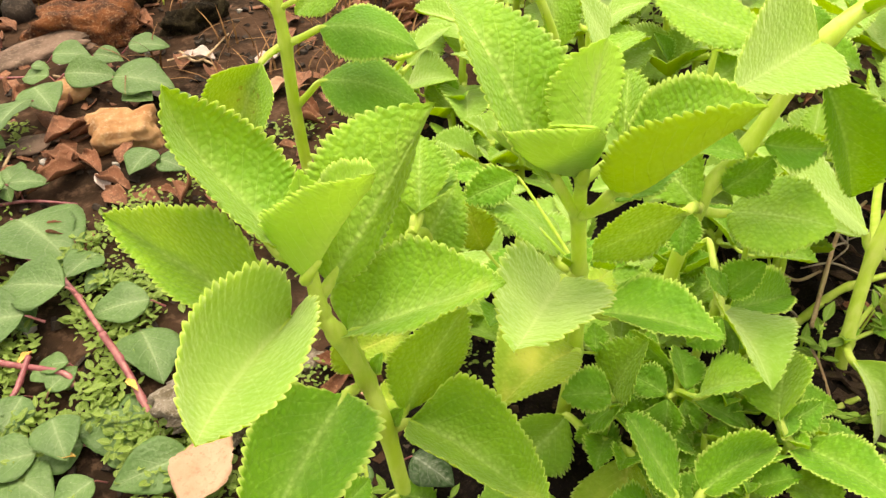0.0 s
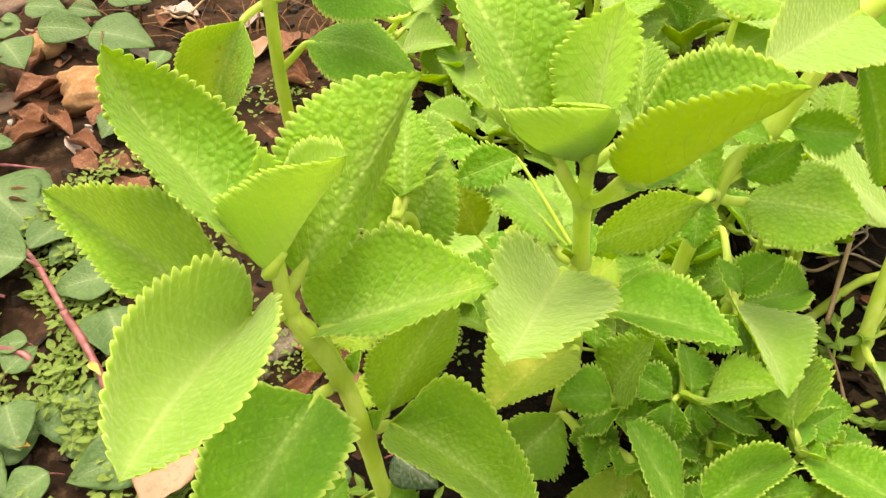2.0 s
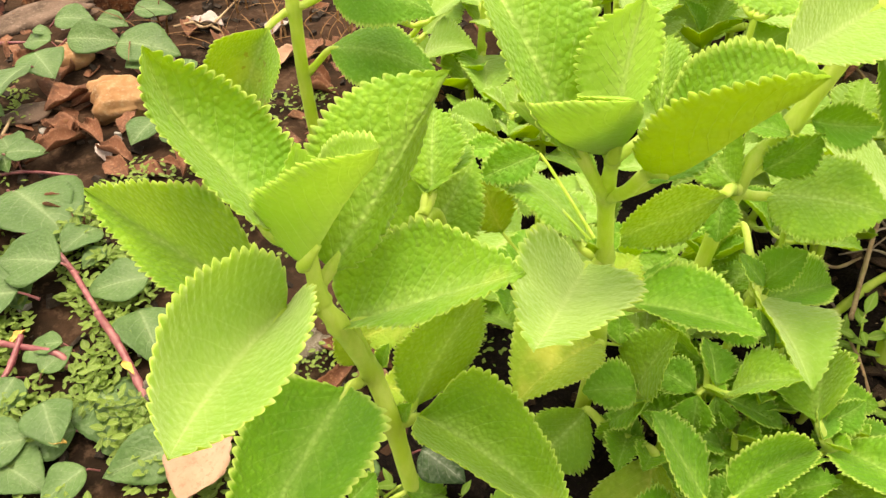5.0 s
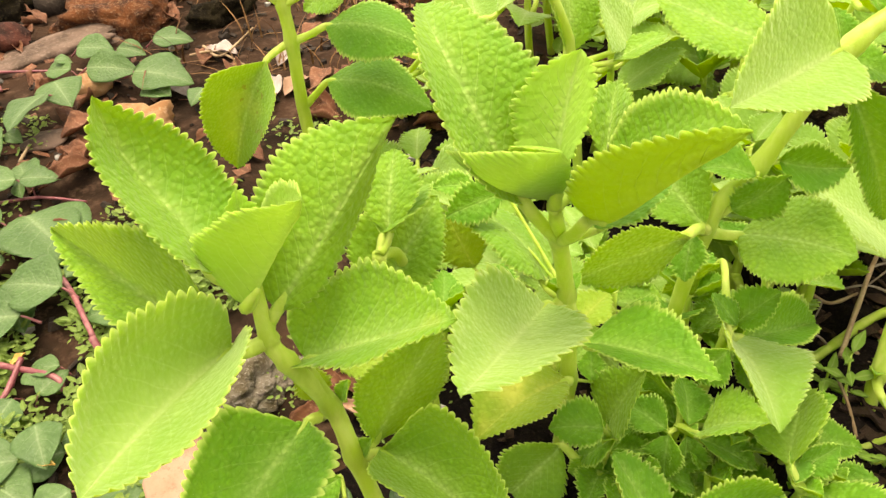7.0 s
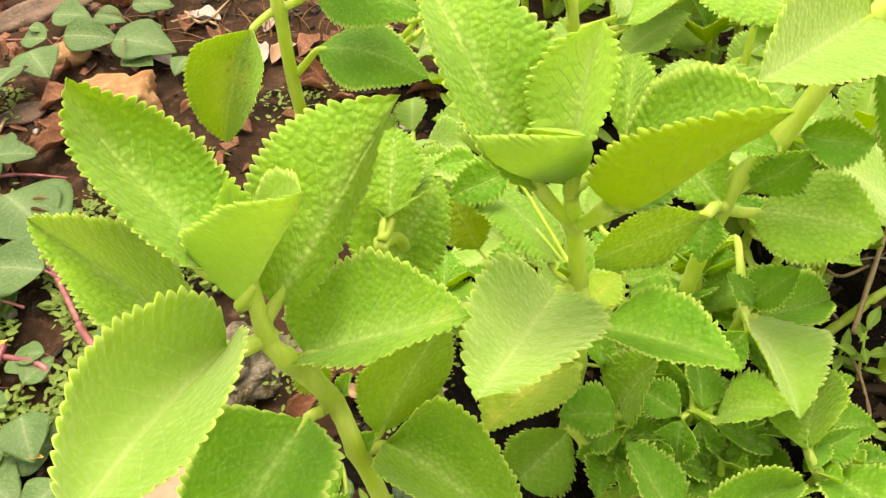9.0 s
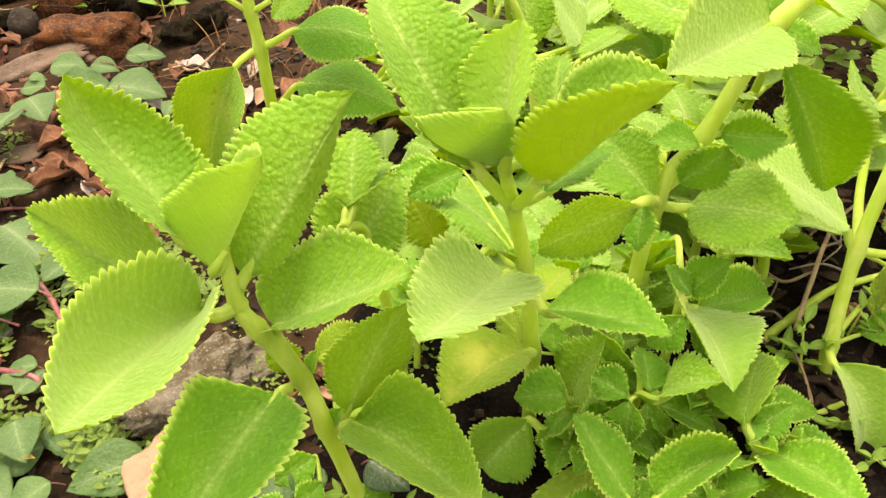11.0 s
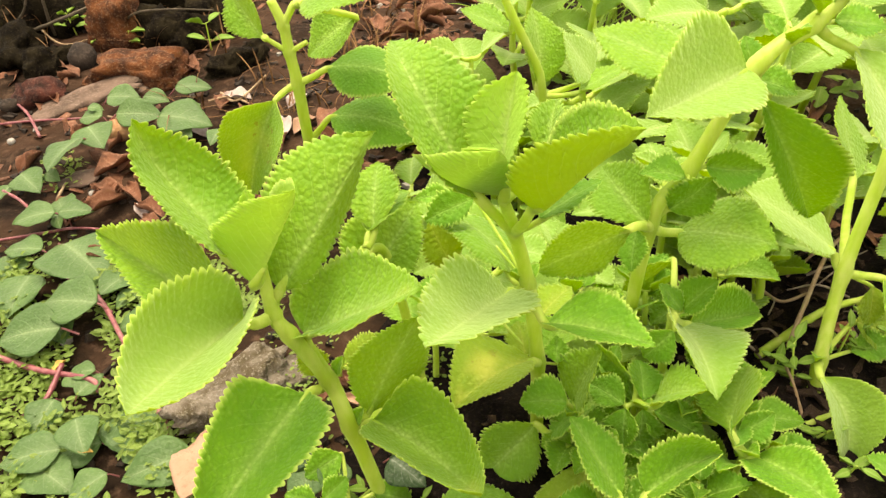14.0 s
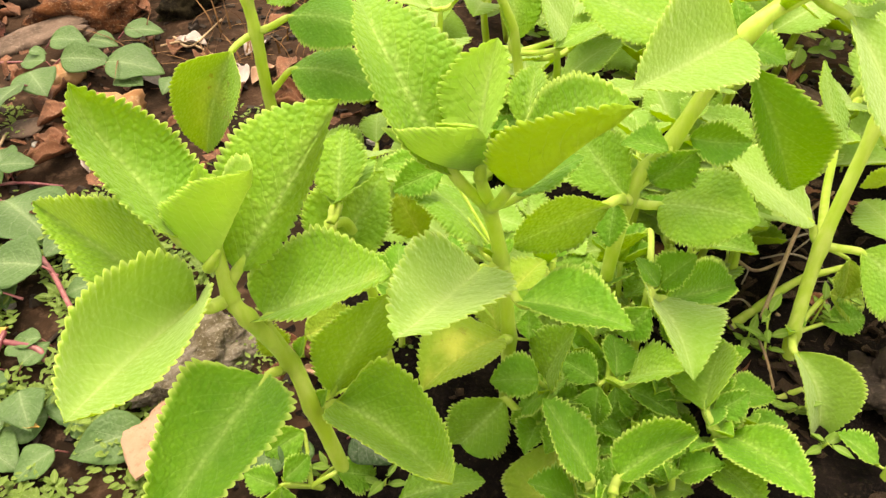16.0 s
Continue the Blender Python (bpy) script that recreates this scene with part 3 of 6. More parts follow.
# ---- stuff that nobody could count ----
def leaflet_cloud(name, spots, size, mats, label, category, seed, per=7, rise=0.012, spread=0.014):
    """Sprigs of tiny domed leaflets on the spots."""
    rng = np.random.default_rng(seed)
    verts, faces, uvs = [], [], []
    ring = [(0.0, 0.0), (0.14, -0.22), (0.36, -0.34), (0.62, -0.31), (0.85, -0.17), (1.0, 0.0), (0.85, 0.17), (0.62, 0.31), (0.36, 0.34), (0.14, 0.22), (0.35, 0.0), (0.68, 0.0)]
    fan = [(0, 1, 10), (1, 2, 10), (2, 3, 11, 10), (3, 4, 11), (4, 5, 11), (5, 6, 11), (6, 7, 11), (7, 8, 10, 11), (8, 9, 10), (9, 0, 10)]
    for x, y in spots:
        z0 = ground_height(x, y)
        top = rng.uniform(0.35, 1.0) * rise
        head = rng.uniform(0, 6.28)
        for i in range(per):
            a = head + i * 2.4 + rng.normal(0, 0.3)
            rr = spread * (i / per) * rng.uniform(0.6, 1.1)
            s = size * rng.uniform(0.4, 1.35)
            wide = rng.uniform(0.55, 1.1)
            c = np.array([x + rr * math.cos(a), y + rr * math.sin(a), z0 + 0.002 + top * (1 - 0.6 * i / per)])
            d = np.array([math.cos(a), math.sin(a), rng.uniform(-0.5, 0.8)])
            d /= np.linalg.norm(d)
            e = np.cross((0, 0, 1), d)
            e /= np.linalg.norm(e)
            n = np.cross(d, e)
            b = len(verts)
            droop = rng.uniform(0.05, 0.3)
            for u, v in ring:
                lift = -0.10 if v == 0 and 0 < u < 1 else 0.0
                verts.append(c + s * (u * d + wide * v * e + (lift - droop * u * u) * n))
                uvs.append((u, 0.5 + v * 1.4))
            faces.extend(tuple(b + k for k in f) for f in fan)
    ob = new(name, mesh_from(name, verts, faces, mats, uvs))
    return tagged(ob, label, category, kind="stuff")


def chip_cloud(name, spots, lo, hi, mat, label, category, seed, flat=0.35, stretch=2.2):
    """Crumbs, chips or gravel: small uneven blocks lying on the soil."""
    rng = np.random.default_rng(seed)
    verts, faces = [], []
    cube = np.array([(x, y, z) for x in (-1, 1) for y in (-1, 1) for z in (-1, 1)], float)
    quads = [(0, 1, 3, 2), (4, 6, 7, 5), (0, 4, 5, 1), (2, 3, 7, 6), (0, 2, 6, 4), (1, 5, 7, 3)]
    for x, y in spots:
        s = rng.uniform(lo, hi)
        ax = rng.uniform(0, 6.28)
        dims = np.array([s * rng.uniform(1, stretch), s * rng.uniform(0.5, 1.0), s * flat * rng.uniform(0.6, 1.4)])
        p = cube * dims * rng.uniform(0.55, 1.05, (8, 3))
        r = np.array(Euler((rng.normal(0, 0.3), rng.normal(0, 0.3), ax)).to_matrix())
        p = p @ r.T + (x, y, ground_height(x, y) + dims[2] * 0.5)
        b = len(verts)
        verts.extend(p)
        faces.extend(tuple(b + q for q in f) for f in quads)
    ob = new(name, mesh_from(name, verts, faces, [mat], smooth=False))
    return tagged(ob, label, category, kind="stuff")


def blade_cloud(name, spots, height, mat, label, category, seed, per=9, width=0.0022, lean=0.6, spread=0.012):
    """Tufts of thin arching blades."""
    rng = np.random.default_rng(seed)
    verts, faces, uvs = [], [], []
    for x, y in spots:
        for _ in range(per):
            a = rng.uniform(0, 6.28)
            hx, hy = x + rng.normal(0, spread), y + rng.normal(0, spread)
            h = height * rng.uniform(0.5, 1.15)
            d = np.array([math.cos(a), math.sin(a), 0.0])
            e = np.array([-d[1], d[0], 0.0])
            out = lean * rng.uniform(0.2, 1.2)
            b = len(verts)
            z0 = ground_height(hx, hy) - 0.003
            for i in range(6):
                t = i / 5
                c = np.array([hx, hy, z0]) + d * out * h * t * t + np.array([0, 0, h * (t - 0.35 * out * t * t)])
                w = width * (1 - t) ** 0.6 * rng.uniform(0.9, 1.1) + 1e-5
                verts.extend([c - e * w, c + np.array([0, 0, -w * 0.5]), c + e * w])
                uvs.extend([(t, 0.0), (t, 0.5), (t, 1.0)])
            for i in range(5):
                for j in (0, 1):
                    p = b + i * 3 + j
                    faces.append((p, p + 1, p + 4, p + 3))
    ob = new(name, mesh_from(name, verts, faces, [mat], uvs))
    return tagged(ob, label, category, kind="stuff")


def scatter(n, x0, x1, y0, y1, seed, keep=None):
    rng = np.random.default_rng(seed)
    out = []
    while len(out) < n:
        x, y = rng.uniform(x0, x1), rng.uniform(y0, y1)
        if keep is None or keep(x, y):
            out.append((x, y))
    return out


def wild_borage(foot, height, lean, seed, size=0.05, label="pale green borage plant with soft scalloped leaves in soil", mats=None, pairs=3):
    """A background plant of the same kind: opposite pairs of leaves up a stalk."""
    rng = np.random.default_rng(seed)
    p = Plant(foot, label, group="background borage plants")
    f = np.array(foot)
    top = f + np.array([lean[0], lean[1], height])
    mid = (f + top) / 2 + np.array([rng.normal(0, 0.006), rng.normal(0, 0.006), 0])
    p.stem([tuple(f), tuple(mid), tuple(top)], [0.0036, 0.0032, 0.002])
    for i in range(pairs):
        s = 0.45 + 0.55 * i / max(1, pairs - 1)
        c = f + (top - f) * s
        a0 = rng.uniform(0, 3.14)
        for side in (0, 1):
            a = a0 + i * 1.57 + side * math.pi
            ln = size * (1.1 - 0.45 * i / pairs) * rng.uniform(0.85, 1.15)
            d = np.array([math.cos(a), math.sin(a), rng.uniform(-0.15, 0.5) + 0.35 * i / pairs])
            d /= np.linalg.norm(d)
            b = c + d * 0.25 * ln
            p.leaf(tuple(c), tuple(b), tuple(b + d * ln), (rng.normal(0, 0.25) - d[0] * d[2], rng.normal(0, 0.25) - 0.2 - d[1] * d[2], 1.0), rng.uniform(0.36, 0.44), rng.uniform(0.36, 0.44), rng.uniform(5, 28), rng.uniform(0, 0.12), mats=mats or (M_SMOOTH, M_UNDER), across=4)
    return p


# ---- the herb plants ----
left_plant = Plant((-0.0180, 0.2490, -0.0320), "bright green borage with large scalloped velvety leaves, growing from soil")
left_plant.stem([(-0.0180, 0.2490, -0.0320), (-0.0258, 0.2342, 0.0562), (-0.0335, 0.2379, 0.0853), (-0.0412, 0.2197, 0.1340), (-0.0459, 0.2195, 0.1459), (-0.0502, 0.2284, 0.1665)], [0.0044, 0.0042, 0.0040, 0.0036, 0.0033, 0.0025], knots=(0.2, 0.4, 0.6, 0.8))
left_plant.leaf((-0.0502, 0.2284, 0.1665), (-0.0500, 0.2260, 0.1850), (-0.0500, 0.2310, 0.2050), (0.50, -0.80, 0.25), 0.34, 0.34, 26, 0.05, 0.45, mats=(M_YOUNG, M_YOUNG))
left_plant.leaf((-0.0502, 0.2284, 0.1665), (-0.0581, 0.2168, 0.1815), (-0.0965, 0.2453, 0.2299), (0.75, -0.09, 0.65), 0.37, 0.33, (18, 27), -0.13, 0.45, power=(0.45, 1.98), turn=(-1, -1), curl=(0.10, 0.69), skew=0.69, bend=0.10, sweep=-0.02)
left_plant.leaf((-0.0459, 0.2195, 0.1459), (-0.0415, 0.2238, 0.1569), (-0.0018, 0.2737, 0.2072), (0.54, -0.77, 0.34), 0.37, 0.16, (-24, -20), 0.04, 0.45, power=(0.54, 2.08), turn=(12, -34), curl=(-0.21, -0.15), skew=-0.03, bend=-0.02, sweep=-0.03)
left_plant.leaf((-0.0459, 0.2195, 0.1459), (-0.0633, 0.2160, 0.1439), (-0.1359, 0.2534, 0.1674), (-0.13, -0.70, 0.70), 0.23, 0.51, (56, 50), -0.02, 0.35, power=(0.62, 1.34), turn=(-9, 6), curl=(0.13, 0.03), skew=0.01, bend=-0.01, sweep=0.07)
left_plant.leaf((-0.0459, 0.2195, 0.1459), (-0.0557, 0.2081, 0.1528), (-0.0664, 0.1291, 0.1830), (0.31, 0.30, 0.90), 0.34, 0.38, (21, 30), -0.06, 0.31, mats=(M_SMOOTH, M_UNDER), relief=0.8, power=(0.62, 1.82), turn=(-32, -29), curl=(0.41, 0.55), skew=0.06, bend=0.05, sweep=-0.03)
left_plant.leaf((-0.0335, 0.2379, 0.0900), (-0.0376, 0.2285, 0.1253), (0.0233, 0.2054, 0.1749), (-0.58, 0.16, 0.79), 0.34, 0.20, (19, 16), -0.02, 0.51, mats=(M_OLD, M_UNDER), power=(0.25, 1.17), turn=(-20, -20), curl=(0.44, -0.06), skew=0.00, bend=-0.04, sweep=-0.38)
left_plant.leaf((-0.0335, 0.2379, 0.0853), (-0.0409, 0.2276, 0.0883), (-0.0703, 0.1362, 0.0897), (0.15, -0.03, 0.99), 0.31, 0.31, (15, 22), -0.02, 0.26, mats=(M_SMALL, M_UNDER), relief=0.9, power=(1.32, 1.79), turn=(-12, 11), curl=(0.23, 0.35), skew=-0.02, bend=0.03, sweep=-0.11)
left_plant.leaf((-0.0258, 0.2342, 0.0562), (-0.0142, 0.2365, 0.0570), (0.0457, 0.1819, 0.0729), (-0.14, 0.13, 0.98), 0.41, 0.40, (32, 23), -0.16, 0.20, mats=(M_OLD, M_UNDER), power=(1.13, 1.64), turn=(-16, -0), curl=(0.53, 0.37), skew=0.63, bend=-0.11, sweep=0.25)
left_plant.leaf((-0.0258, 0.2342, 0.0562), (-0.0163, 0.2399, 0.0581), (0.0126, 0.2617, 0.1088), (0.53, -0.85, 0.07), 0.37, 0.37, -5, -0.04, 0.44, mats=(M_OLD, M_UNDER))
left_plant.leaf((-0.0502, 0.2284, 0.1665), (-0.0493, 0.2142, 0.1693), (-0.0197, 0.2030, 0.2231), (-0.53, 0.73, 0.44), 0.40, 0.36, (29, 11), 0.08, 0.30, mats=(M_YOUNG, M_YOUNG), power=(0.62, 1.40), turn=(-1, -17), curl=(0.70, 0.40), skew=0.05, bend=-0.07, sweep=0.01)
inner_plant = Plant((0.0040, 0.3150, -0.0300), "smaller green borage shoot half hidden behind larger leaves")
inner_plant.stem([(0.0040, 0.3150, -0.0300), (-0.0040, 0.2850, 0.1200), (-0.0120, 0.2680, 0.1460)], [0.003, 0.0026, 0.002])
inner_plant.leaf((-0.0120, 0.2680, 0.1460), (-0.0140, 0.2690, 0.1200), (0.0085, 0.3086, 0.1456), (0.05, -0.62, 0.78), 0.48, 0.30, (14, 8), 0.03, 0.42, power=(0.55, 1.8), sweep=-0.05)
inner_plant.leaf((-0.0120, 0.2680, 0.1460), (-0.0114, 0.2737, 0.1522), (0.0050, 0.3034, 0.1560), (-0.23, 0.01, 0.97), 0.41, 0.42, 18, 0.07, 0.42)
inner_plant.leaf((-0.0120, 0.2680, 0.1460), (-0.0086, 0.2744, 0.1525), (-0.0087, 0.3067, 0.1717), (-0.15, -0.51, 0.85), 0.37, 0.39, 23, 0.06, 0.43)
middle_plant = Plant((0.0730, 0.3000, -0.0300), "upright bright green borage with pale stem and cupped young leaves")
middle_plant.stem([(0.0730, 0.3000, -0.0300), (0.0725, 0.2929, 0.0450), (0.0663, 0.2836, 0.1115), (0.0596, 0.2699, 0.1548), (0.0554, 0.2527, 0.1841)], [0.0042, 0.004, 0.0037, 0.0034, 0.0024], knots=(0.25, 0.5, 0.75))
middle_plant.leaf((0.0596, 0.2699, 0.1548), (0.0448, 0.2511, 0.1868), (0.0038, 0.3058, 0.2359), (-0.10, -0.71, 0.70), 0.24, 0.33, (45, 9), 0.20, 0.26, power=(0.60, 1.85), turn=(4, 5), curl=(0.29, -0.28), skew=0.41, bend=-0.00, sweep=-0.10)
middle_plant.leaf((0.0554, 0.2527, 0.1841), (0.0548, 0.2497, 0.1988), (0.0613, 0.2697, 0.2364), (-0.43, -0.77, 0.48), 0.39, 0.34, (27, 26), -0.03, 0.51, mats=(M_YOUNG, M_YOUNG), power=(0.53, 2.04), turn=(4, -16), curl=(0.27, 0.25), skew=-0.00, bend=-0.04, sweep=-0.10)
middle_plant.leaf((0.0554, 0.2527, 0.1841), (0.0536, 0.2588, 0.1841), (0.0545, 0.2290, 0.2230), (-0.94, 0.25, 0.21), 0.38, 0.75, (43, 40), -0.04, 0.47, mats=(M_YOUNG, M_YOUNG), power=(0.55, 1.48), turn=(-4, -5), curl=(0.90, 0.80), skew=0.02, bend=-0.01, sweep=0.23, wave=2.5)
middle_plant.leaf((0.0596, 0.2699, 0.1548), (0.0678, 0.2514, 0.1817), (0.1087, 0.2293, 0.2312), (-0.04, 0.90, 0.44), 0.51, 0.34, (44, -1), -0.10, 0.41, power=(0.68, 1.92), turn=(-1, -1), curl=(0.80, 0.15), skew=-0.82, bend=0.12, sweep=0.06)
middle_plant.leaf((0.0663, 0.2836, 0.1115), (0.0575, 0.2753, 0.1146), (0.0262, 0.1853, 0.1611), (0.29, 0.36, 0.89), 0.26, 0.25, (19, 22), -0.01, 0.40, mats=(M_SMOOTH, M_UNDER), relief=0.8, power=(1.19, 1.78), turn=(-4, -23), curl=(0.19, 0.22), skew=-0.01, bend=0.00, sweep=0.22)
middle_plant.leaf((0.0663, 0.2836, 0.1115), (0.0760, 0.2716, 0.0946), (0.1264, 0.2419, 0.1078), (-0.20, 0.09, 0.98), 0.41, 0.37, (18, 23), 0.05, 0.29, mats=(M_SMALL, M_UNDER), relief=0.9, power=(0.68, 1.51), turn=(12, -16), curl=(0.01, 0.08), skew=-0.12, bend=-0.01, sweep=-0.03)
middle_plant.leaf((0.0725, 0.2929, 0.0450), (0.0691, 0.2752, 0.0645), (0.0280, 0.2385, 0.0640), (-0.30, -0.10, 0.95), 0.36, 0.50, (20, 28), 0.10, 0.47, mats=(M_YELLOW, M_UNDER))
middle_plant.leaf((0.0663, 0.2836, 0.1115), (0.0579, 0.2961, 0.1087), (0.0151, 0.3248, 0.1271), (0.50, 0.22, 0.84), 0.41, 0.36, (5, 15), 0.12, 0.33, power=(0.62, 1.67), turn=(-14, 3), curl=(-0.32, -0.18), skew=-0.01, bend=0.06, sweep=-0.16)
middle_plant.leaf((0.0554, 0.2527, 0.1841), (0.0743, 0.2721, 0.1901), (0.0791, 0.3020, 0.2068), (-0.19, -0.46, 0.87), 0.36, 0.38, 53, 0.09, 0.43)
middle_plant.leaf((0.0596, 0.2699, 0.1548), (0.0711, 0.2581, 0.1709), (0.0982, 0.2668, 0.1849), (-0.48, 0.07, 0.88), 0.42, 0.42, 8, 0.02, 0.46)
middle_plant.leaf((0.0725, 0.2929, 0.0450), (0.0658, 0.2925, 0.0493), (0.0613, 0.3135, 0.0575), (-0.03, -0.37, 0.93), 0.41, 0.39, 21, 0.07, 0.41, mats=(M_YELLOW, M_UNDER))
middle_plant.leaf((0.0725, 0.2929, 0.0450), (0.0838, 0.2905, 0.0465), (0.0836, 0.3043, 0.0551), (-0.01, -0.53, 0.85), 0.42, 0.42, 15, 0.06, 0.40)
middle_plant.leaf((0.0725, 0.2929, 0.0450), (0.0744, 0.3023, 0.0725), (0.0917, 0.3217, 0.0772), (-0.08, -0.17, 0.98), 0.42, 0.42, 15, 0.06, 0.41, mats=(M_YELLOW, M_UNDER))
leaning_plant = Plant((0.1280, 0.3450, -0.0300), "tall leaning borage with a thick pale green stem and broad leaves")
leaning_plant.stem([(0.1280, 0.3450, -0.0300), (0.1333, 0.3292, 0.1138), (0.1510, 0.3330, 0.1479), (0.1786, 0.3409, 0.2040), (0.2050, 0.3520, 0.2200), (0.2240, 0.3580, 0.2400)], [0.0040, 0.0040, 0.0040, 0.0041, 0.0042, 0.0042], knots=(0.2, 0.4, 0.6, 0.8))
leaning_plant.leaf((0.1333, 0.3292, 0.1138), (0.1250, 0.3194, 0.1193), (0.1222, 0.3050, 0.1018), (-0.57, -0.59, 0.57), 0.42, 0.41, 13, 0.05, 0.41)
leaning_plant.leaf((0.1786, 0.3409, 0.2040), (0.1729, 0.3384, 0.2026), (0.1175, 0.2852, 0.2060), (0.30, -0.50, 0.81), 0.35, 0.47, 36, -0.05, 0.34, mats=(M_SMOOTH, M_UNDER), relief=0.8, power=(0.52, 1.4))
leaning_plant.leaf((0.1786, 0.3409, 0.2040), (0.1548, 0.3471, 0.1982), (0.0998, 0.3681, 0.2131), (0.28, -0.35, 0.89), 0.35, 0.34, 2, -0.00, 0.53)
leaning_plant.leaf((0.1786, 0.3409, 0.2040), (0.1894, 0.3579, 0.1771), (0.2300, 0.3604, 0.0981), (0.04, -0.99, 0.17), 0.32, 0.12, 28, 0.11, 0.52, mats=(M_SMALL, M_UNDER), relief=0.9)
leaning_plant.leaf((0.1333, 0.3292, 0.1138), (0.1507, 0.3308, 0.1104), (0.1947, 0.3045, 0.1204), (-0.31, -0.16, 0.94), 0.47, 0.48, (12, 7), 0.05, 0.47, power=(0.58, 1.82), turn=(15, -4), curl=(-0.10, -0.17), skew=0.01, bend=-0.02, sweep=-0.05)
leaning_plant.leaf((0.1333, 0.3292, 0.1138), (0.1424, 0.3252, 0.1288), (0.1633, 0.3241, 0.1500), (0.11, -0.98, -0.16), 0.44, 0.45, (11, 21), 0.03, 0.43, power=(0.64, 1.62), turn=(2, 4), curl=(-0.18, -0.03), skew=0.01, bend=0.01, sweep=0.05)
leaning_plant.leaf((0.1333, 0.3292, 0.1138), (0.1304, 0.3215, 0.1221), (0.1085, 0.3608, 0.1339), (-0.45, -0.48, 0.75), 0.38, 0.41, 25, 0.09, 0.42)
leaning_plant.leaf((0.1333, 0.3292, 0.1138), (0.1187, 0.3014, 0.1319), (0.0703, 0.2912, 0.1134), (0.27, -0.95, -0.18), 0.41, 0.42, 2, -0.01, 0.51)
leaning_plant.leaf((0.1510, 0.3330, 0.1479), (0.1480, 0.3235, 0.1496), (0.1253, 0.3294, 0.1491), (-0.08, -0.21, 0.97), 0.43, 0.45, 21, 0.11, 0.42)
leaning_plant.leaf((0.1510, 0.3330, 0.1479), (0.1600, 0.3331, 0.1509), (0.1896, 0.3292, 0.1512), (-0.12, -0.86, 0.49), 0.37, 0.45, (28, 33), 0.06, 0.42, power=(0.51, 1.58), turn=(5, -7), curl=(0.10, 0.17), skew=0.01, bend=0.04, sweep=0.01)
leaning_plant.leaf((0.2050, 0.3520, 0.2200), (0.2174, 0.3597, 0.2183), (0.2426, 0.3586, 0.2148), (0.10, -0.44, 0.89), 0.41, 0.42, 9, 0.03, 0.41)
leaning_plant.leaf((0.1786, 0.3409, 0.2040), (0.1794, 0.3532, 0.1956), (0.1766, 0.3647, 0.2092), (0.19, -0.73, 0.66), 0.42, 0.43, 17, 0.08, 0.41)
leaning_plant.leaf((0.1786, 0.3409, 0.2040), (0.1827, 0.3556, 0.1894), (0.2041, 0.3502, 0.1827), (0.16, -0.45, 0.88), 0.43, 0.42, 17, 0.08, 0.41)
leaning_plant.leaf((0.2050, 0.3520, 0.2200), (0.2282, 0.3532, 0.2057), (0.2609, 0.3140, 0.1448), (0.52, -0.57, 0.64), 0.41, 0.42, 15, 0.06, 0.52, mats=(M_SMOOTH, M_UNDER), relief=0.8)
middle_plant.leaf((0.0663, 0.2836, 0.1115), (0.0377, 0.3180, 0.1412), (0.0111, 0.3150, 0.1286), (0.05, -0.62, 0.78), 0.30, 0.34, (10, 22), 0.06, 0.42, petiole=0.0014)
middle_plant.leaf((0.0663, 0.2836, 0.1115), (0.0237, 0.3450, 0.1258), (0.0023, 0.3450, 0.1232), (0.05, -0.45, 0.88), 0.30, 0.30, (16, 20), 0.05, 0.42, petiole=0.0014)
middle_plant.leaf((0.0725, 0.2929, 0.0450), (0.0237, 0.3250, 0.0888), (0.0110, 0.3300, 0.1175), (0.05, -0.80, 0.60), 0.34, 0.34, (10, 10), 0.04, 0.45, mats=(M_YELLOW, M_UNDER), petiole=0.0014)
side_shoot = Plant((0.1500, 0.3250, -0.0300), "short borage shoot with pale drooping leaf")
side_shoot.stem([(0.1500, 0.3250, -0.0300), (0.1470, 0.3030, 0.0720)], [0.003, 0.0024])
side_shoot.leaf((0.1470, 0.3030, 0.0720), (0.1543, 0.3204, 0.0525), (0.1651, 0.2563, 0.0555), (0.23, 0.08, 0.97), 0.46, 0.37, (24, 19), 0.08, 0.33, mats=(M_SMOOTH, M_UNDER), relief=0.8, power=(0.70, 1.63), turn=(23, -12), curl=(-0.06, 0.32), skew=-0.01, bend=-0.01, sweep=-0.06)
side_shoot.leaf((0.1470, 0.3030, 0.0720), (0.1624, 0.3199, 0.0510), (0.2113, 0.3496, 0.0340), (0.46, -0.27, 0.85), 0.38, 0.30, (43, 43), -0.00, 0.40, mats=(M_SMALL, M_UNDER), relief=0.9, power=(0.60, 1.67), turn=(-1, 5), curl=(0.15, 0.15), skew=-0.00, bend=0.01, sweep=-0.08)
side_shoot.leaf((0.1470, 0.3030, 0.0720), (0.1554, 0.3153, 0.0661), (0.1728, 0.3172, 0.0862), (-0.65, -0.46, 0.61), 0.43, 0.42, (18, 22), 0.03, 0.43, power=(0.58, 1.74), turn=(-2, -5), curl=(-0.02, 0.05), skew=-0.00, bend=-0.01, sweep=-0.09)
side_shoot.leaf((0.1470, 0.3030, 0.0720), (0.1530, 0.3077, 0.0716), (0.1409, 0.3188, 0.0825), (0.50, -0.26, 0.83), 0.42, 0.42, 7, 0.02, 0.42)
side_shoot.leaf((0.1470, 0.3030, 0.0720), (0.1559, 0.3557, 0.0690), (0.1283, 0.3610, 0.0411), (-0.04, -0.99, -0.15), 0.37, 0.40, 16, 0.04, 0.44)
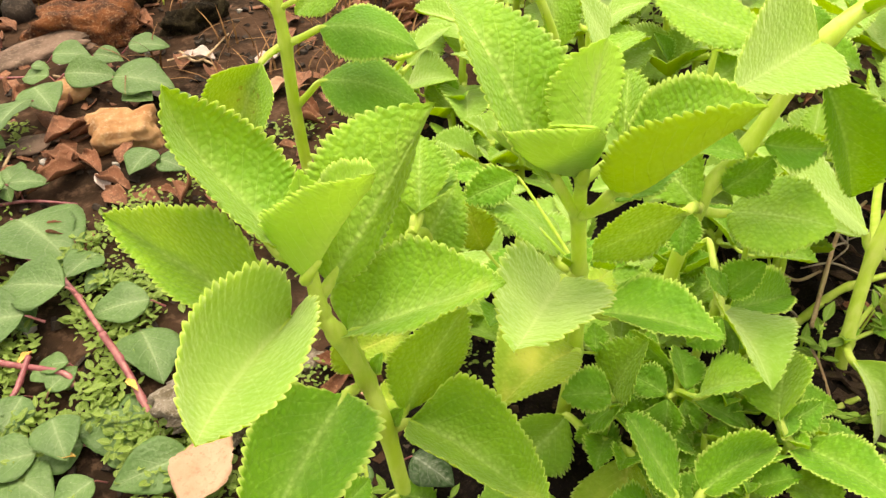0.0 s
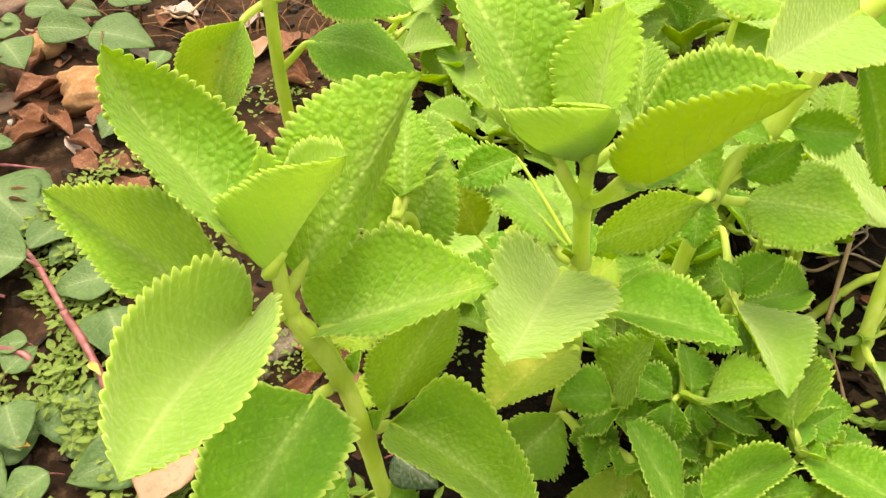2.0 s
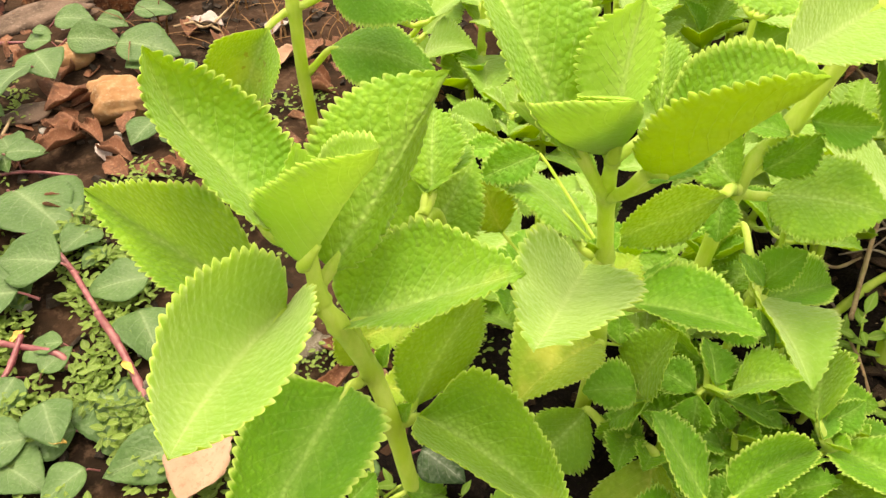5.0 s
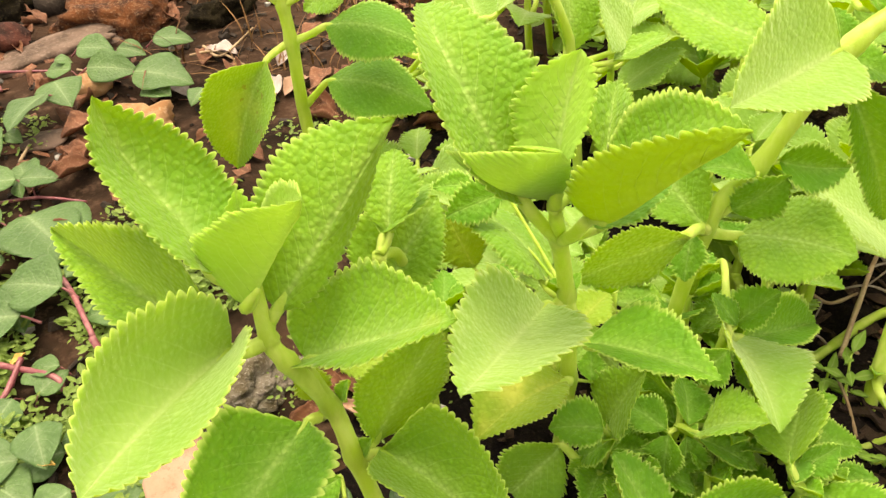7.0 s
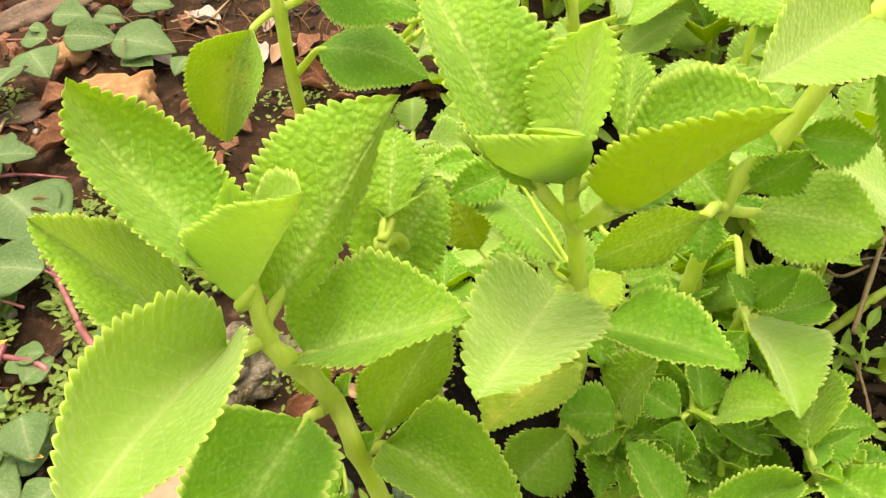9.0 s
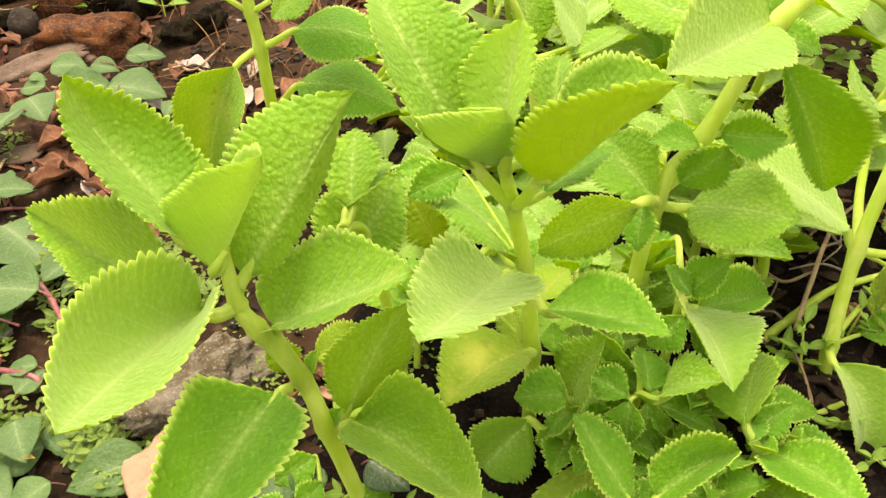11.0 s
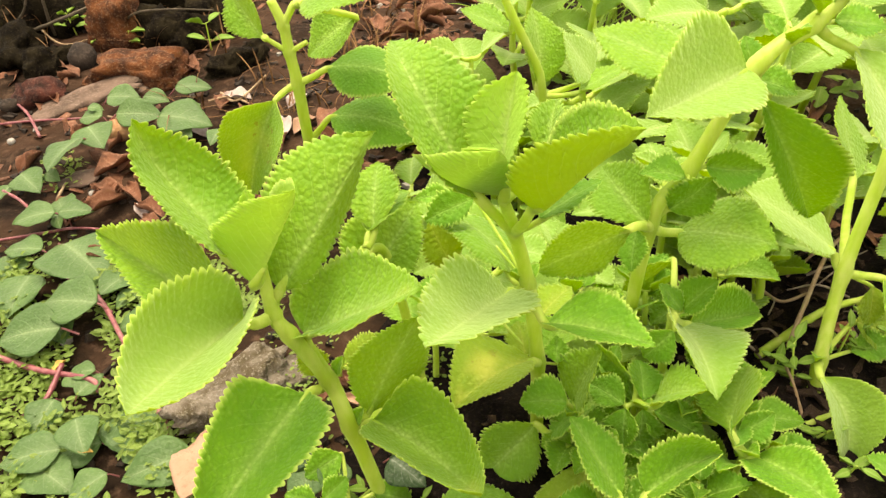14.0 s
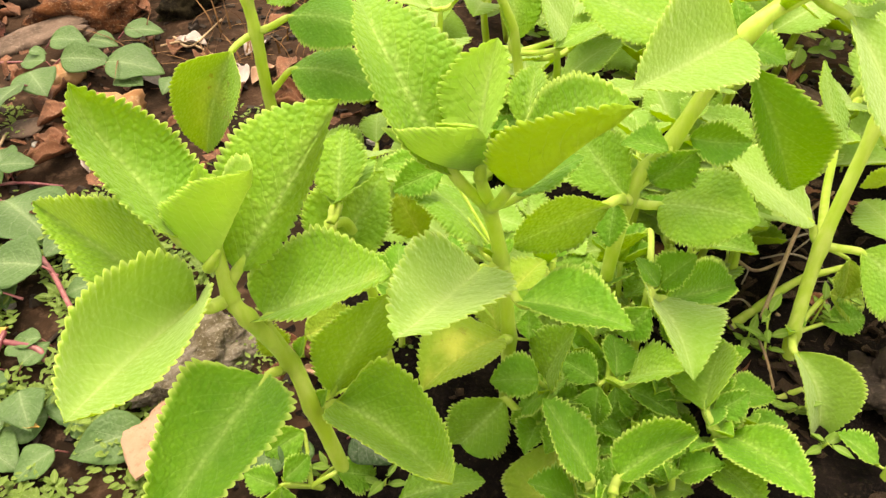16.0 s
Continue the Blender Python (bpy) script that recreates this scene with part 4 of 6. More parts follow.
side_shoot.leaf((0.1470, 0.3030, 0.0720), (0.1457, 0.2908, 0.0722), (0.1319, 0.2918, 0.0509), (-0.43, -0.87, 0.24), 0.43, 0.41, 20, 0.09, 0.41)
low_shoot_a = Plant((0.1250, 0.2850, -0.0300), "low bushy borage shoot with small crowded scalloped leaves", group="low borage shoots")
low_shoot_a.stem([(0.1250, 0.2850, -0.0300), (0.1280, 0.2790, 0.0280)], [0.0022, 0.0016])
low_shoot_a.leaf((0.1280, 0.2790, 0.0280), (0.1264, 0.2890, 0.0358), (0.1066, 0.3130, 0.0406), (-0.77, -0.64, 0.05), 0.44, 0.45, 24, 0.03, 0.43)
low_shoot_a.leaf((0.1280, 0.2790, 0.0280), (0.1318, 0.2780, 0.0308), (0.1320, 0.3057, 0.0347), (0.42, -0.13, 0.90), 0.45, 0.43, 24, 0.06, 0.42)
low_shoot_a.leaf((0.1280, 0.2790, 0.0280), (0.1357, 0.2689, 0.0371), (0.1584, 0.2550, 0.0644), (-0.59, 0.40, 0.70), 0.45, 0.43, (28, 24), 0.08, 0.40, power=(0.65, 1.77), turn=(-2, -8), curl=(-0.05, -0.12), skew=-0.06, bend=-0.02, sweep=-0.02)
low_shoot_a.leaf((0.1280, 0.2790, 0.0280), (0.1210, 0.2749, 0.0305), (0.1026, 0.2914, 0.0293), (-0.29, -0.25, 0.92), 0.44, 0.44, 24, 0.08, 0.41)
low_shoot_a.leaf((0.1280, 0.2790, 0.0280), (0.1215, 0.2718, 0.0306), (0.1206, 0.2601, 0.0113), (-0.48, -0.74, 0.47), 0.46, 0.48, 24, 0.07, 0.39)
low_shoot_a.leaf((0.1280, 0.2790, 0.0280), (0.1311, 0.2732, 0.0287), (0.1292, 0.2666, 0.0056), (0.29, -0.92, 0.24), 0.48, 0.46, 24, 0.09, 0.39)
low_shoot_a.leaf((0.1280, 0.2790, 0.0280), (0.1387, 0.2782, 0.0214), (0.1670, 0.2662, 0.0125), (0.30, 0.00, 0.95), 0.45, 0.46, 24, 0.03, 0.42)
low_shoot_a.leaf((0.1280, 0.2790, 0.0280), (0.1488, 0.2911, 0.0155), (0.1721, 0.2811, 0.0093), (0.23, -0.07, 0.97), 0.42, 0.42, 18, 0.08, 0.43, mats=(M_YELLOW, M_UNDER))
low_shoot_b = Plant((0.0940, 0.2830, -0.0300), "low bushy borage shoot with small crowded scalloped leaves", group="low borage shoots")
low_shoot_b.stem([(0.0940, 0.2830, -0.0300), (0.0935, 0.2720, 0.0270)], [0.0022, 0.0016])
low_shoot_b.leaf((0.0935, 0.2720, 0.0270), (0.0933, 0.2796, 0.0262), (0.1069, 0.2808, 0.0661), (-0.80, -0.52, 0.29), 0.43, 0.42, (17, 30), 0.03, 0.40, power=(0.63, 1.60), turn=(-2, 4), curl=(-0.11, 0.09), skew=0.00, bend=-0.02, sweep=-0.04)
low_shoot_b.leaf((0.0935, 0.2720, 0.0270), (0.0879, 0.2652, 0.0425), (0.0623, 0.2637, 0.0422), (0.00, -0.22, 0.98), 0.48, 0.53, (19, 26), 0.05, 0.39, power=(0.61, 1.83), turn=(-13, 1), curl=(-0.08, 0.03), skew=-0.03, bend=0.01, sweep=-0.11)
low_shoot_b.leaf((0.0935, 0.2720, 0.0270), (0.0962, 0.2703, 0.0294), (0.0805, 0.2695, 0.0083), (-0.79, -0.15, 0.59), 0.46, 0.45, 24, 0.04, 0.40)
low_shoot_b.leaf((0.0935, 0.2720, 0.0270), (0.0911, 0.2709, 0.0098), (0.0759, 0.2721, -0.0059), (-0.23, -0.96, 0.14), 0.41, 0.42, 16, 0.06, 0.41)
low_shoot_c = Plant((0.1120, 0.2220, -0.0300), "low bushy borage shoot with small crowded scalloped leaves", group="low borage shoots")
low_shoot_c.stem([(0.1120, 0.2220, -0.0300), (0.1125, 0.2140, 0.0240)], [0.0022, 0.0016])
low_shoot_c.leaf((0.1125, 0.2140, 0.0240), (0.1131, 0.2145, 0.0302), (0.0880, 0.2381, 0.0616), (0.60, -0.33, 0.73), 0.39, 0.35, (14, 6), 0.01, 0.41, mats=(M_SMALL, M_UNDER), relief=0.9, power=(0.63, 1.78), turn=(-3, 8), curl=(0.13, -0.00), skew=-0.00, bend=-0.00, sweep=-0.05)
low_shoot_d = Plant((0.1280, 0.2220, -0.0300), "low bushy borage shoot with small crowded scalloped leaves", group="low borage shoots")
low_shoot_d.stem([(0.1280, 0.2220, -0.0300), (0.1235, 0.2110, 0.0220)], [0.0022, 0.0016])
low_shoot_d.leaf((0.1235, 0.2110, 0.0220), (0.1268, 0.2169, 0.0286), (0.1674, 0.2380, 0.0356), (0.02, -0.34, 0.94), 0.48, 0.37, (52, 55), 0.06, 0.57, mats=(M_SMALL, M_UNDER), relief=0.9, power=(0.32, 1.96), turn=(21, 9), curl=(0.15, 0.21), skew=0.09, bend=-0.04, sweep=-0.24)
low_shoot_e = Plant((0.1860, 0.2650, -0.0300), "low bushy borage shoot with small crowded scalloped leaves", group="low borage shoots")
low_shoot_e.stem([(0.1860, 0.2650, -0.0300), (0.1840, 0.2540, 0.0160)], [0.0022, 0.0016])
low_shoot_e.leaf((0.1840, 0.2540, 0.0160), (0.1936, 0.2580, 0.0078), (0.2186, 0.2082, 0.0282), (-0.35, 0.20, 0.92), 0.29, 0.40, (13, 22), 0.03, 0.37, mats=(M_SMALL, M_UNDER), relief=0.9, power=(0.59, 1.54), turn=(-3, -9), curl=(-0.03, 0.11), skew=-0.01, bend=-0.05, sweep=-0.08)
low_shoot_e.leaf((0.1840, 0.2540, 0.0160), (0.1758, 0.2580, 0.0299), (0.1936, 0.3006, 0.0361), (-0.61, 0.14, 0.78), 0.46, 0.46, 24, 0.05, 0.39)
low_shoot_e.leaf((0.1840, 0.2540, 0.0160), (0.1822, 0.2610, 0.0251), (0.2007, 0.2673, 0.0343), (0.04, -0.86, 0.50), 0.46, 0.46, 24, 0.06, 0.39)
low_shoot_e.leaf((0.1840, 0.2540, 0.0160), (0.1787, 0.2524, 0.0236), (0.1808, 0.2704, 0.0281), (0.36, -0.27, 0.89), 0.43, 0.44, 34, 0.05, 0.38)
low_shoot_f = Plant((0.0850, 0.2800, -0.0300), "low bushy borage shoot with small crowded scalloped leaves", group="low borage shoots")
low_shoot_f.stem([(0.0850, 0.2800, -0.0300), (0.0820, 0.2720, -0.0020)], [0.0022, 0.0016])
low_shoot_f.leaf((0.0820, 0.2720, -0.0020), (0.0716, 0.2842, 0.0001), (0.0395, 0.2662, -0.0296), (-0.35, -0.88, 0.32), 0.41, 0.42, 19, 0.08, 0.41)
low_shoot_f.leaf((0.0820, 0.2720, -0.0020), (0.1001, 0.2515, 0.0098), (0.0900, 0.2103, -0.0276), (-0.69, -0.38, 0.61), 0.42, 0.47, (9, 15), -0.01, 0.46, mats=(M_YELLOW, M_UNDER), power=(0.67, 1.51), turn=(-3, -0), curl=(0.05, 0.14), skew=0.00, bend=0.00, sweep=0.30)
right_plant = Plant((0.2520, 0.3330, -0.0300), "lanky borage with a bare pale stem and few drooping leaves")
right_plant.stem([(0.2520, 0.3330, -0.0300), (0.2525, 0.3420, 0.0000), (0.2629, 0.3674, 0.0509), (0.2770, 0.3850, 0.1270), (0.2870, 0.4000, 0.1710)], [0.0045, 0.0043, 0.0041, 0.0038, 0.0034], knots=(0.25, 0.5, 0.75))
right_plant.leaf((0.2525, 0.3420, 0.0000), (0.2460, 0.3193, 0.0078), (0.2564, 0.2822, -0.0317), (0.13, -0.70, 0.70), 0.50, 0.40, (45, 37), 0.16, 0.35, mats=(M_SMOOTH, M_UNDER), relief=0.8, power=(0.57, 1.82), turn=(5, -10), curl=(0.22, 0.10), skew=-0.06, bend=-0.08, sweep=-0.15)
right_plant.leaf((0.2629, 0.3674, 0.0509), (0.2572, 0.3752, 0.0630), (0.1981, 0.3878, 0.1012), (0.46, -0.16, 0.88), 0.37, 0.43, 8, 0.03, 0.59, mats=(M_SMOOTH, M_UNDER), relief=0.8, power=(0.52, 1.4))
right_plant.leaf((0.2629, 0.3674, 0.0509), (0.2870, 0.3650, 0.0490), (0.3330, 0.3350, 0.0200), (0.15, -0.70, 0.70), 0.46, 0.46, 12, 0.06, 0.42)
right_plant.leaf((0.2629, 0.3674, 0.0509), (0.2732, 0.4105, 0.0934), (0.2705, 0.4586, 0.1266), (0.75, -0.35, 0.56), 0.43, 0.42, 4, 0.01, 0.41)
right_plant.leaf((0.2770, 0.3850, 0.1270), (0.2957, 0.3752, 0.0981), (0.2758, 0.3750, 0.0902), (-0.10, 0.97, 0.23), 0.42, 0.43, 11, 0.04, 0.41, mats=(M_YELLOW, M_UNDER))
right_plant.leaf((0.2525, 0.3420, 0.0000), (0.2813, 0.3692, 0.0090), (0.3102, 0.3745, -0.0076), (0.49, -0.55, 0.68), 0.41, 0.43, 9, 0.03, 0.40, mats=(M_YELLOW, M_UNDER))
right_plant.leaf((0.2525, 0.3420, 0.0000), (0.2781, 0.3580, -0.0066), (0.3056, 0.3626, -0.0062), (0.07, -0.49, 0.87), 0.42, 0.40, 24, 0.09, 0.42)
right_plant.leaf((0.2629, 0.3674, 0.0509), (0.2860, 0.3720, 0.0360), (0.2850, 0.3620, 0.0120), (0.20, -0.60, 0.75), 0.42, 0.42, 14, 0.06, 0.42, mats=(M_YELLOW, M_UNDER))
back_plant = Plant((-0.1060, 0.5320, -0.0080), "thin-stemmed borage with drooping leaves beside old bricks")
back_plant.stem([(-0.1060, 0.5320, -0.0080), (-0.1100, 0.5300, 0.0560), (-0.1110, 0.5300, 0.1080), (-0.1130, 0.5300, 0.1340), (-0.1140, 0.5300, 0.1550), (-0.1200, 0.5300, 0.1750)], [0.0048, 0.0046, 0.0044, 0.0042, 0.0040, 0.0034], knots=(0.4, 0.6, 0.8))
back_plant.stem([(-0.1140, 0.5300, 0.1550), (-0.1030, 0.5300, 0.1720)], [0.003, 0.0026], name="branch")
back_plant.stem([(-0.1130, 0.5300, 0.1340), (-0.0970, 0.5250, 0.1440)], [0.0022, 0.0018], name="branch_stub")
back_plant.stem([(-0.1130, 0.5300, 0.1340), (-0.1280, 0.5250, 0.1480)], [0.0022, 0.0018], name="branch_stub")
back_plant.leaf((-0.1110, 0.5300, 0.1080), (-0.1265, 0.5152, 0.1012), (-0.1558, 0.4956, 0.0249), (0.07, -0.97, 0.22), 0.35, 0.50, (33, 32), 0.10, 0.21, mats=(M_OLD, M_UNDER), relief=0.4, power=(1.06, 1.87), turn=(-10, -10), curl=(0.32, 0.31), skew=0.06, bend=0.03, sweep=-0.20)
back_plant.leaf((-0.1110, 0.5300, 0.1080), (-0.0850, 0.5280, 0.1220), (-0.0148, 0.5172, 0.1106), (0.10, -0.45, 0.90), 0.36, 0.36, -14, 0.16, 0.42, mats=(M_SMALL, M_UNDER), relief=0.9)
back_plant.leaf((-0.1100, 0.5300, 0.0560), (-0.0890, 0.5300, 0.0790), (-0.0134, 0.5165, 0.0650), (0.00, -0.40, 0.90), 0.36, 0.36, -10, 0.16, 0.42, mats=(M_SMALL, M_UNDER), relief=0.9)
back_plant.leaf((-0.1280, 0.5250, 0.1480), (-0.1320, 0.5300, 0.1470), (-0.1580, 0.5500, 0.1790), (-0.50, -0.60, 0.60), 0.36, 0.36, 30, 0.00, 0.42)
back_plant.leaf((-0.1030, 0.5300, 0.1720), (-0.0960, 0.5300, 0.1740), (-0.0400, 0.5000, 0.1860), (0.10, -0.30, 0.95), 0.40, 0.40, -8, 0.10, 0.42)
back_plant.leaf((-0.1030, 0.5300, 0.1720), (-0.0650, 0.5600, 0.1490), (-0.1070, 0.5600, 0.1170), (-0.30, -0.60, 0.70), 0.42, 0.42, 14, 0.06, 0.42)
far_plant = Plant((0.0950, 0.5000, -0.0100), "pale stemmed borage standing behind the bed")
far_plant.stem([(0.0950, 0.5000, -0.0100), (0.0790, 0.5000, 0.1090), (0.0740, 0.5000, 0.1330), (0.0580, 0.5000, 0.1680), (0.0450, 0.5000, 0.2000)], [0.0036, 0.0034, 0.0032, 0.003, 0.0026])
far_plant.leaf((0.0790, 0.5000, 0.1090), (0.0762, 0.5006, 0.1162), (0.0704, 0.5383, 0.1619), (0.68, -0.50, 0.53), 0.40, 0.38, 19, 0.07, 0.46)
far_plant.leaf((0.0790, 0.5000, 0.1090), (0.1152, 0.5123, 0.1171), (0.0924, 0.5162, 0.1502), (0.51, -0.29, 0.81), 0.59, 0.61, 4, 0.01, 0.24, mats=(M_SMOOTH, M_UNDER), relief=0.8)
far_plant.leaf((0.0580, 0.5000, 0.1680), (0.0555, 0.5004, 0.1590), (0.0209, 0.5043, 0.1738), (0.37, -0.18, 0.91), 0.42, 0.42, 9, 0.03, 0.45)
far_plant.leaf((0.0790, 0.5000, 0.1090), (0.1052, 0.4999, 0.1130), (0.1394, 0.5082, 0.1277), (-0.40, 0.05, 0.91), 0.42, 0.42, 7, 0.02, 0.41)
foot_shoot = Plant((-0.0300, 0.2430, -0.0320), "low green shoot with small leaves at a stem foot", group="low borage shoots")
foot_shoot.stem([(-0.0300, 0.2430, -0.0320), (-0.0360, 0.2350, -0.0180)], [0.002, 0.0014])
foot_shoot.leaf((-0.0360, 0.2350, -0.0180), (-0.0421, 0.2583, 0.0005), (-0.0633, 0.2477, -0.0074), (0.11, -0.72, 0.69), 0.40, 0.41, 17, 0.06, 0.40, mats=(M_SMALL, M_UNDER), relief=0.9)
foot_shoot.leaf((-0.0360, 0.2350, -0.0180), (-0.0527, 0.2306, -0.0114), (-0.0727, 0.2365, -0.0092), (-0.06, -0.53, 0.84), 0.41, 0.41, 17, 0.07, 0.41)
foot_shoot.leaf((-0.0360, 0.2350, -0.0180), (-0.0489, 0.2313, -0.0061), (-0.0373, 0.2467, -0.0052), (0.47, -0.40, 0.79), 0.41, 0.41, 17, 0.07, 0.41)
foot_shoot.leaf((-0.0360, 0.2350, -0.0180), (-0.0491, 0.2269, -0.0060), (-0.0540, 0.2223, -0.0263), (0.26, -0.95, 0.16), 0.43, 0.42, 14, 0.06, 0.40)
foot_shoot.leaf((-0.0360, 0.2350, -0.0180), (-0.0212, 0.2409, -0.0120), (-0.0010, 0.2482, -0.0275), (0.64, -0.30, 0.70), 0.42, 0.42, 14, 0.06, 0.40, mats=(M_SMALL, M_UNDER), relief=0.9)
foot_shoot.leaf(None, (0.0163, 0.2179, 0.0004), (0.0608, 0.2296, 0.0007), (-0.09, 0.30, 0.95), 0.42, 0.42, 15, 0.06, 0.45)
whorl(low_shoot_a, (0.1280, 0.2820, 0.0220), 3, 0.026, 300)
whorl(low_shoot_b, (0.0935, 0.2750, 0.0230), 3, 0.026, 301)
whorl(low_shoot_e, (0.1840, 0.2570, 0.0140), 3, 0.028, 302)
whorl(low_shoot_d, (0.1235, 0.2140, 0.0140), 3, 0.03, 303)
whorl(low_shoot_c, (0.1125, 0.2170, 0.0140), 3, 0.032, 304)
filler = Plant((0.105, 0.262, -0.028), "low leafy borage shoot with crowded toothed leaves", group="low borage shoots")
filler.stem([(0.105, 0.262, -0.028), (0.107, 0.259, -0.008), (0.105, 0.262, 0.012)], [0.0022, 0.002, 0.0016])
whorl(filler, (0.105, 0.262, 0.012), 3, 0.026, 320)
filler = Plant((0.142, 0.262, -0.028), "low leafy borage shoot with crowded toothed leaves", group="low borage shoots")
filler.stem([(0.142, 0.262, -0.028), (0.144, 0.259, -0.008), (0.142, 0.262, 0.012)], [0.0022, 0.002, 0.0016])
whorl(filler, (0.142, 0.262, 0.012), 3, 0.026, 321)
filler = Plant((0.158, 0.285, -0.028), "low leafy borage shoot with crowded toothed leaves", group="low borage shoots")
filler.stem([(0.158, 0.285, -0.028), (0.160, 0.282, -0.006), (0.158, 0.285, 0.016)], [0.0022, 0.002, 0.0016])
whorl(filler, (0.158, 0.285, 0.016), 3, 0.028, 322)
filler = Plant((0.172, 0.305, -0.028), "low leafy borage shoot with crowded toothed leaves", group="low borage shoots")
filler.stem([(0.172, 0.305, -0.028), (0.174, 0.302, 0.001), (0.172, 0.305, 0.03)], [0.0022, 0.002, 0.0016])
whorl(filler, (0.172, 0.305, 0.03), 3, 0.03, 323)
filler = Plant((0.118, 0.305, -0.028), "low leafy borage shoot with crowded toothed leaves", group="low borage shoots")
filler.stem([(0.118, 0.305, -0.028), (0.120, 0.302, -0.003), (0.118, 0.305, 0.022)], [0.0022, 0.002, 0.0016])
whorl(filler, (0.118, 0.305, 0.022), 3, 0.028, 324)
filler = Plant((0.16, 0.24, -0.028), "low leafy borage shoot with crowded toothed leaves", group="low borage shoots")
filler.stem([(0.16, 0.24, -0.028), (0.162, 0.237, -0.012), (0.16, 0.24, 0.004)], [0.0022, 0.002, 0.0016])
whorl(filler, (0.16, 0.24, 0.004), 3, 0.028, 325)
filler = Plant((0.192, 0.296, -0.028), "low leafy borage shoot with crowded toothed leaves", group="low borage shoots")
filler.stem([(0.192, 0.296, -0.028), (0.194, 0.293, -0.004), (0.192, 0.296, 0.02)], [0.0022, 0.002, 0.0016])
whorl(filler, (0.192, 0.296, 0.02), 3, 0.028, 326)
filler = Plant((0.205, 0.275, -0.028), "low leafy borage shoot with crowded toothed leaves", group="low borage shoots")
filler.stem([(0.205, 0.275, -0.028), (0.207, 0.272, -0.014), (0.205, 0.275, 0.0)], [0.0022, 0.002, 0.0016])
whorl(filler, (0.205, 0.275, 0.0), 2, 0.024, 327)
filler = Plant((0.14, 0.35, -0.028), "low leafy borage shoot with crowded toothed leaves", group="low borage shoots")
filler.stem([(0.14, 0.35, -0.028), (0.142, 0.347, 0.011), (0.14, 0.35, 0.05)], [0.0022, 0.002, 0.0016])
whorl(filler, (0.14, 0.35, 0.05), 3, 0.034, 328)
filler = Plant((0.1, 0.35, -0.028), "low leafy borage shoot with crowded toothed leaves", group="low borage shoots")
filler.stem([(0.1, 0.35, -0.028), (0.102, 0.347, 0.011), (0.1, 0.35, 0.05)], [0.0022, 0.002, 0.0016])
whorl(filler, (0.1, 0.35, 0.05), 3, 0.034, 329)
filler = Plant((0.036, 0.33, -0.028), "low leafy borage shoot with crowded toothed leaves", group="low borage shoots")
filler.stem([(0.036, 0.33, -0.028), (0.038, 0.327, 0.013), (0.036, 0.33, 0.055)], [0.0022, 0.002, 0.0016])
whorl(filler, (0.036, 0.33, 0.055), 3, 0.034, 330)
filler = Plant((0.185, 0.37, -0.028), "low leafy borage shoot with crowded toothed leaves", group="low borage shoots")
filler.stem([(0.185, 0.37, -0.028), (0.187, 0.367, 0.016), (0.185, 0.37, 0.06)], [0.0022, 0.002, 0.0016])
whorl(filler, (0.185, 0.37, 0.06), 3, 0.036, 331)
filler = Plant((0.15, 0.235, -0.028), "low leafy borage shoot with crowded toothed leaves", group="low borage shoots")
filler.stem([(0.15, 0.235, -0.028), (0.152, 0.232, -0.018), (0.15, 0.235, -0.008)], [0.0022, 0.002, 0.0016])
whorl(filler, (0.15, 0.235, -0.008), 2, 0.03, 332)
filler = Plant((0.005, 0.345, -0.028), "low leafy borage shoot with crowded toothed leaves", group="low borage shoots")
filler.stem([(0.005, 0.345, -0.028), (0.007, 0.342, 0.006), (0.005, 0.345, 0.04)], [0.0022, 0.002, 0.0016])
whorl(filler, (0.005, 0.345, 0.04), 3, 0.034, 333)
filler = Plant((0.215, 0.43, -0.022), "pale leafy borage shoot with soft toothed leaves", group="low borage shoots")
filler.stem([(0.215, 0.43, -0.022), (0.217, 0.427, 0.019), (0.215, 0.43, 0.06)], [0.0028, 0.0025, 0.002])
whorl(filler, (0.215, 0.43, 0.06), 3, 0.046, 360, (M_SMOOTH, M_UNDER))
filler = Plant((0.25, 0.455, -0.022), "pale leafy borage shoot with soft toothed leaves", group="low borage shoots")
filler.stem([(0.25, 0.455, -0.022), (0.252, 0.452, 0.024), (0.25, 0.455, 0.07)], [0.0028, 0.0025, 0.002])
whorl(filler, (0.25, 0.455, 0.07), 3, 0.05, 361, (M_SMOOTH, M_UNDER))
filler = Plant((0.19, 0.46, -0.022), "pale leafy borage shoot with soft toothed leaves", group="low borage shoots")
filler.stem([(0.19, 0.46, -0.022), (0.192, 0.457, 0.026), (0.19, 0.46, 0.075)], [0.0028, 0.0025, 0.002])
whorl(filler, (0.19, 0.46, 0.075), 3, 0.048, 362, (M_SMOOTH, M_UNDER))
filler = Plant((0.285, 0.47, -0.022), "pale leafy borage shoot with soft toothed leaves", group="low borage shoots")
filler.stem([(0.285, 0.47, -0.022), (0.287, 0.467, 0.019), (0.285, 0.47, 0.06)], [0.0028, 0.0025, 0.002])
whorl(filler, (0.285, 0.47, 0.06), 3, 0.048, 363, (M_SMOOTH, M_UNDER))
filler = Plant((0.16, 0.43, -0.022), "pale leafy borage shoot with soft toothed leaves", group="low borage shoots")
filler.stem([(0.16, 0.43, -0.022), (0.162, 0.427, 0.029), (0.16, 0.43, 0.08)], [0.0028, 0.0025, 0.002])
whorl(filler, (0.16, 0.43, 0.08), 3, 0.042, 364, (M_SMOOTH, M_UNDER))
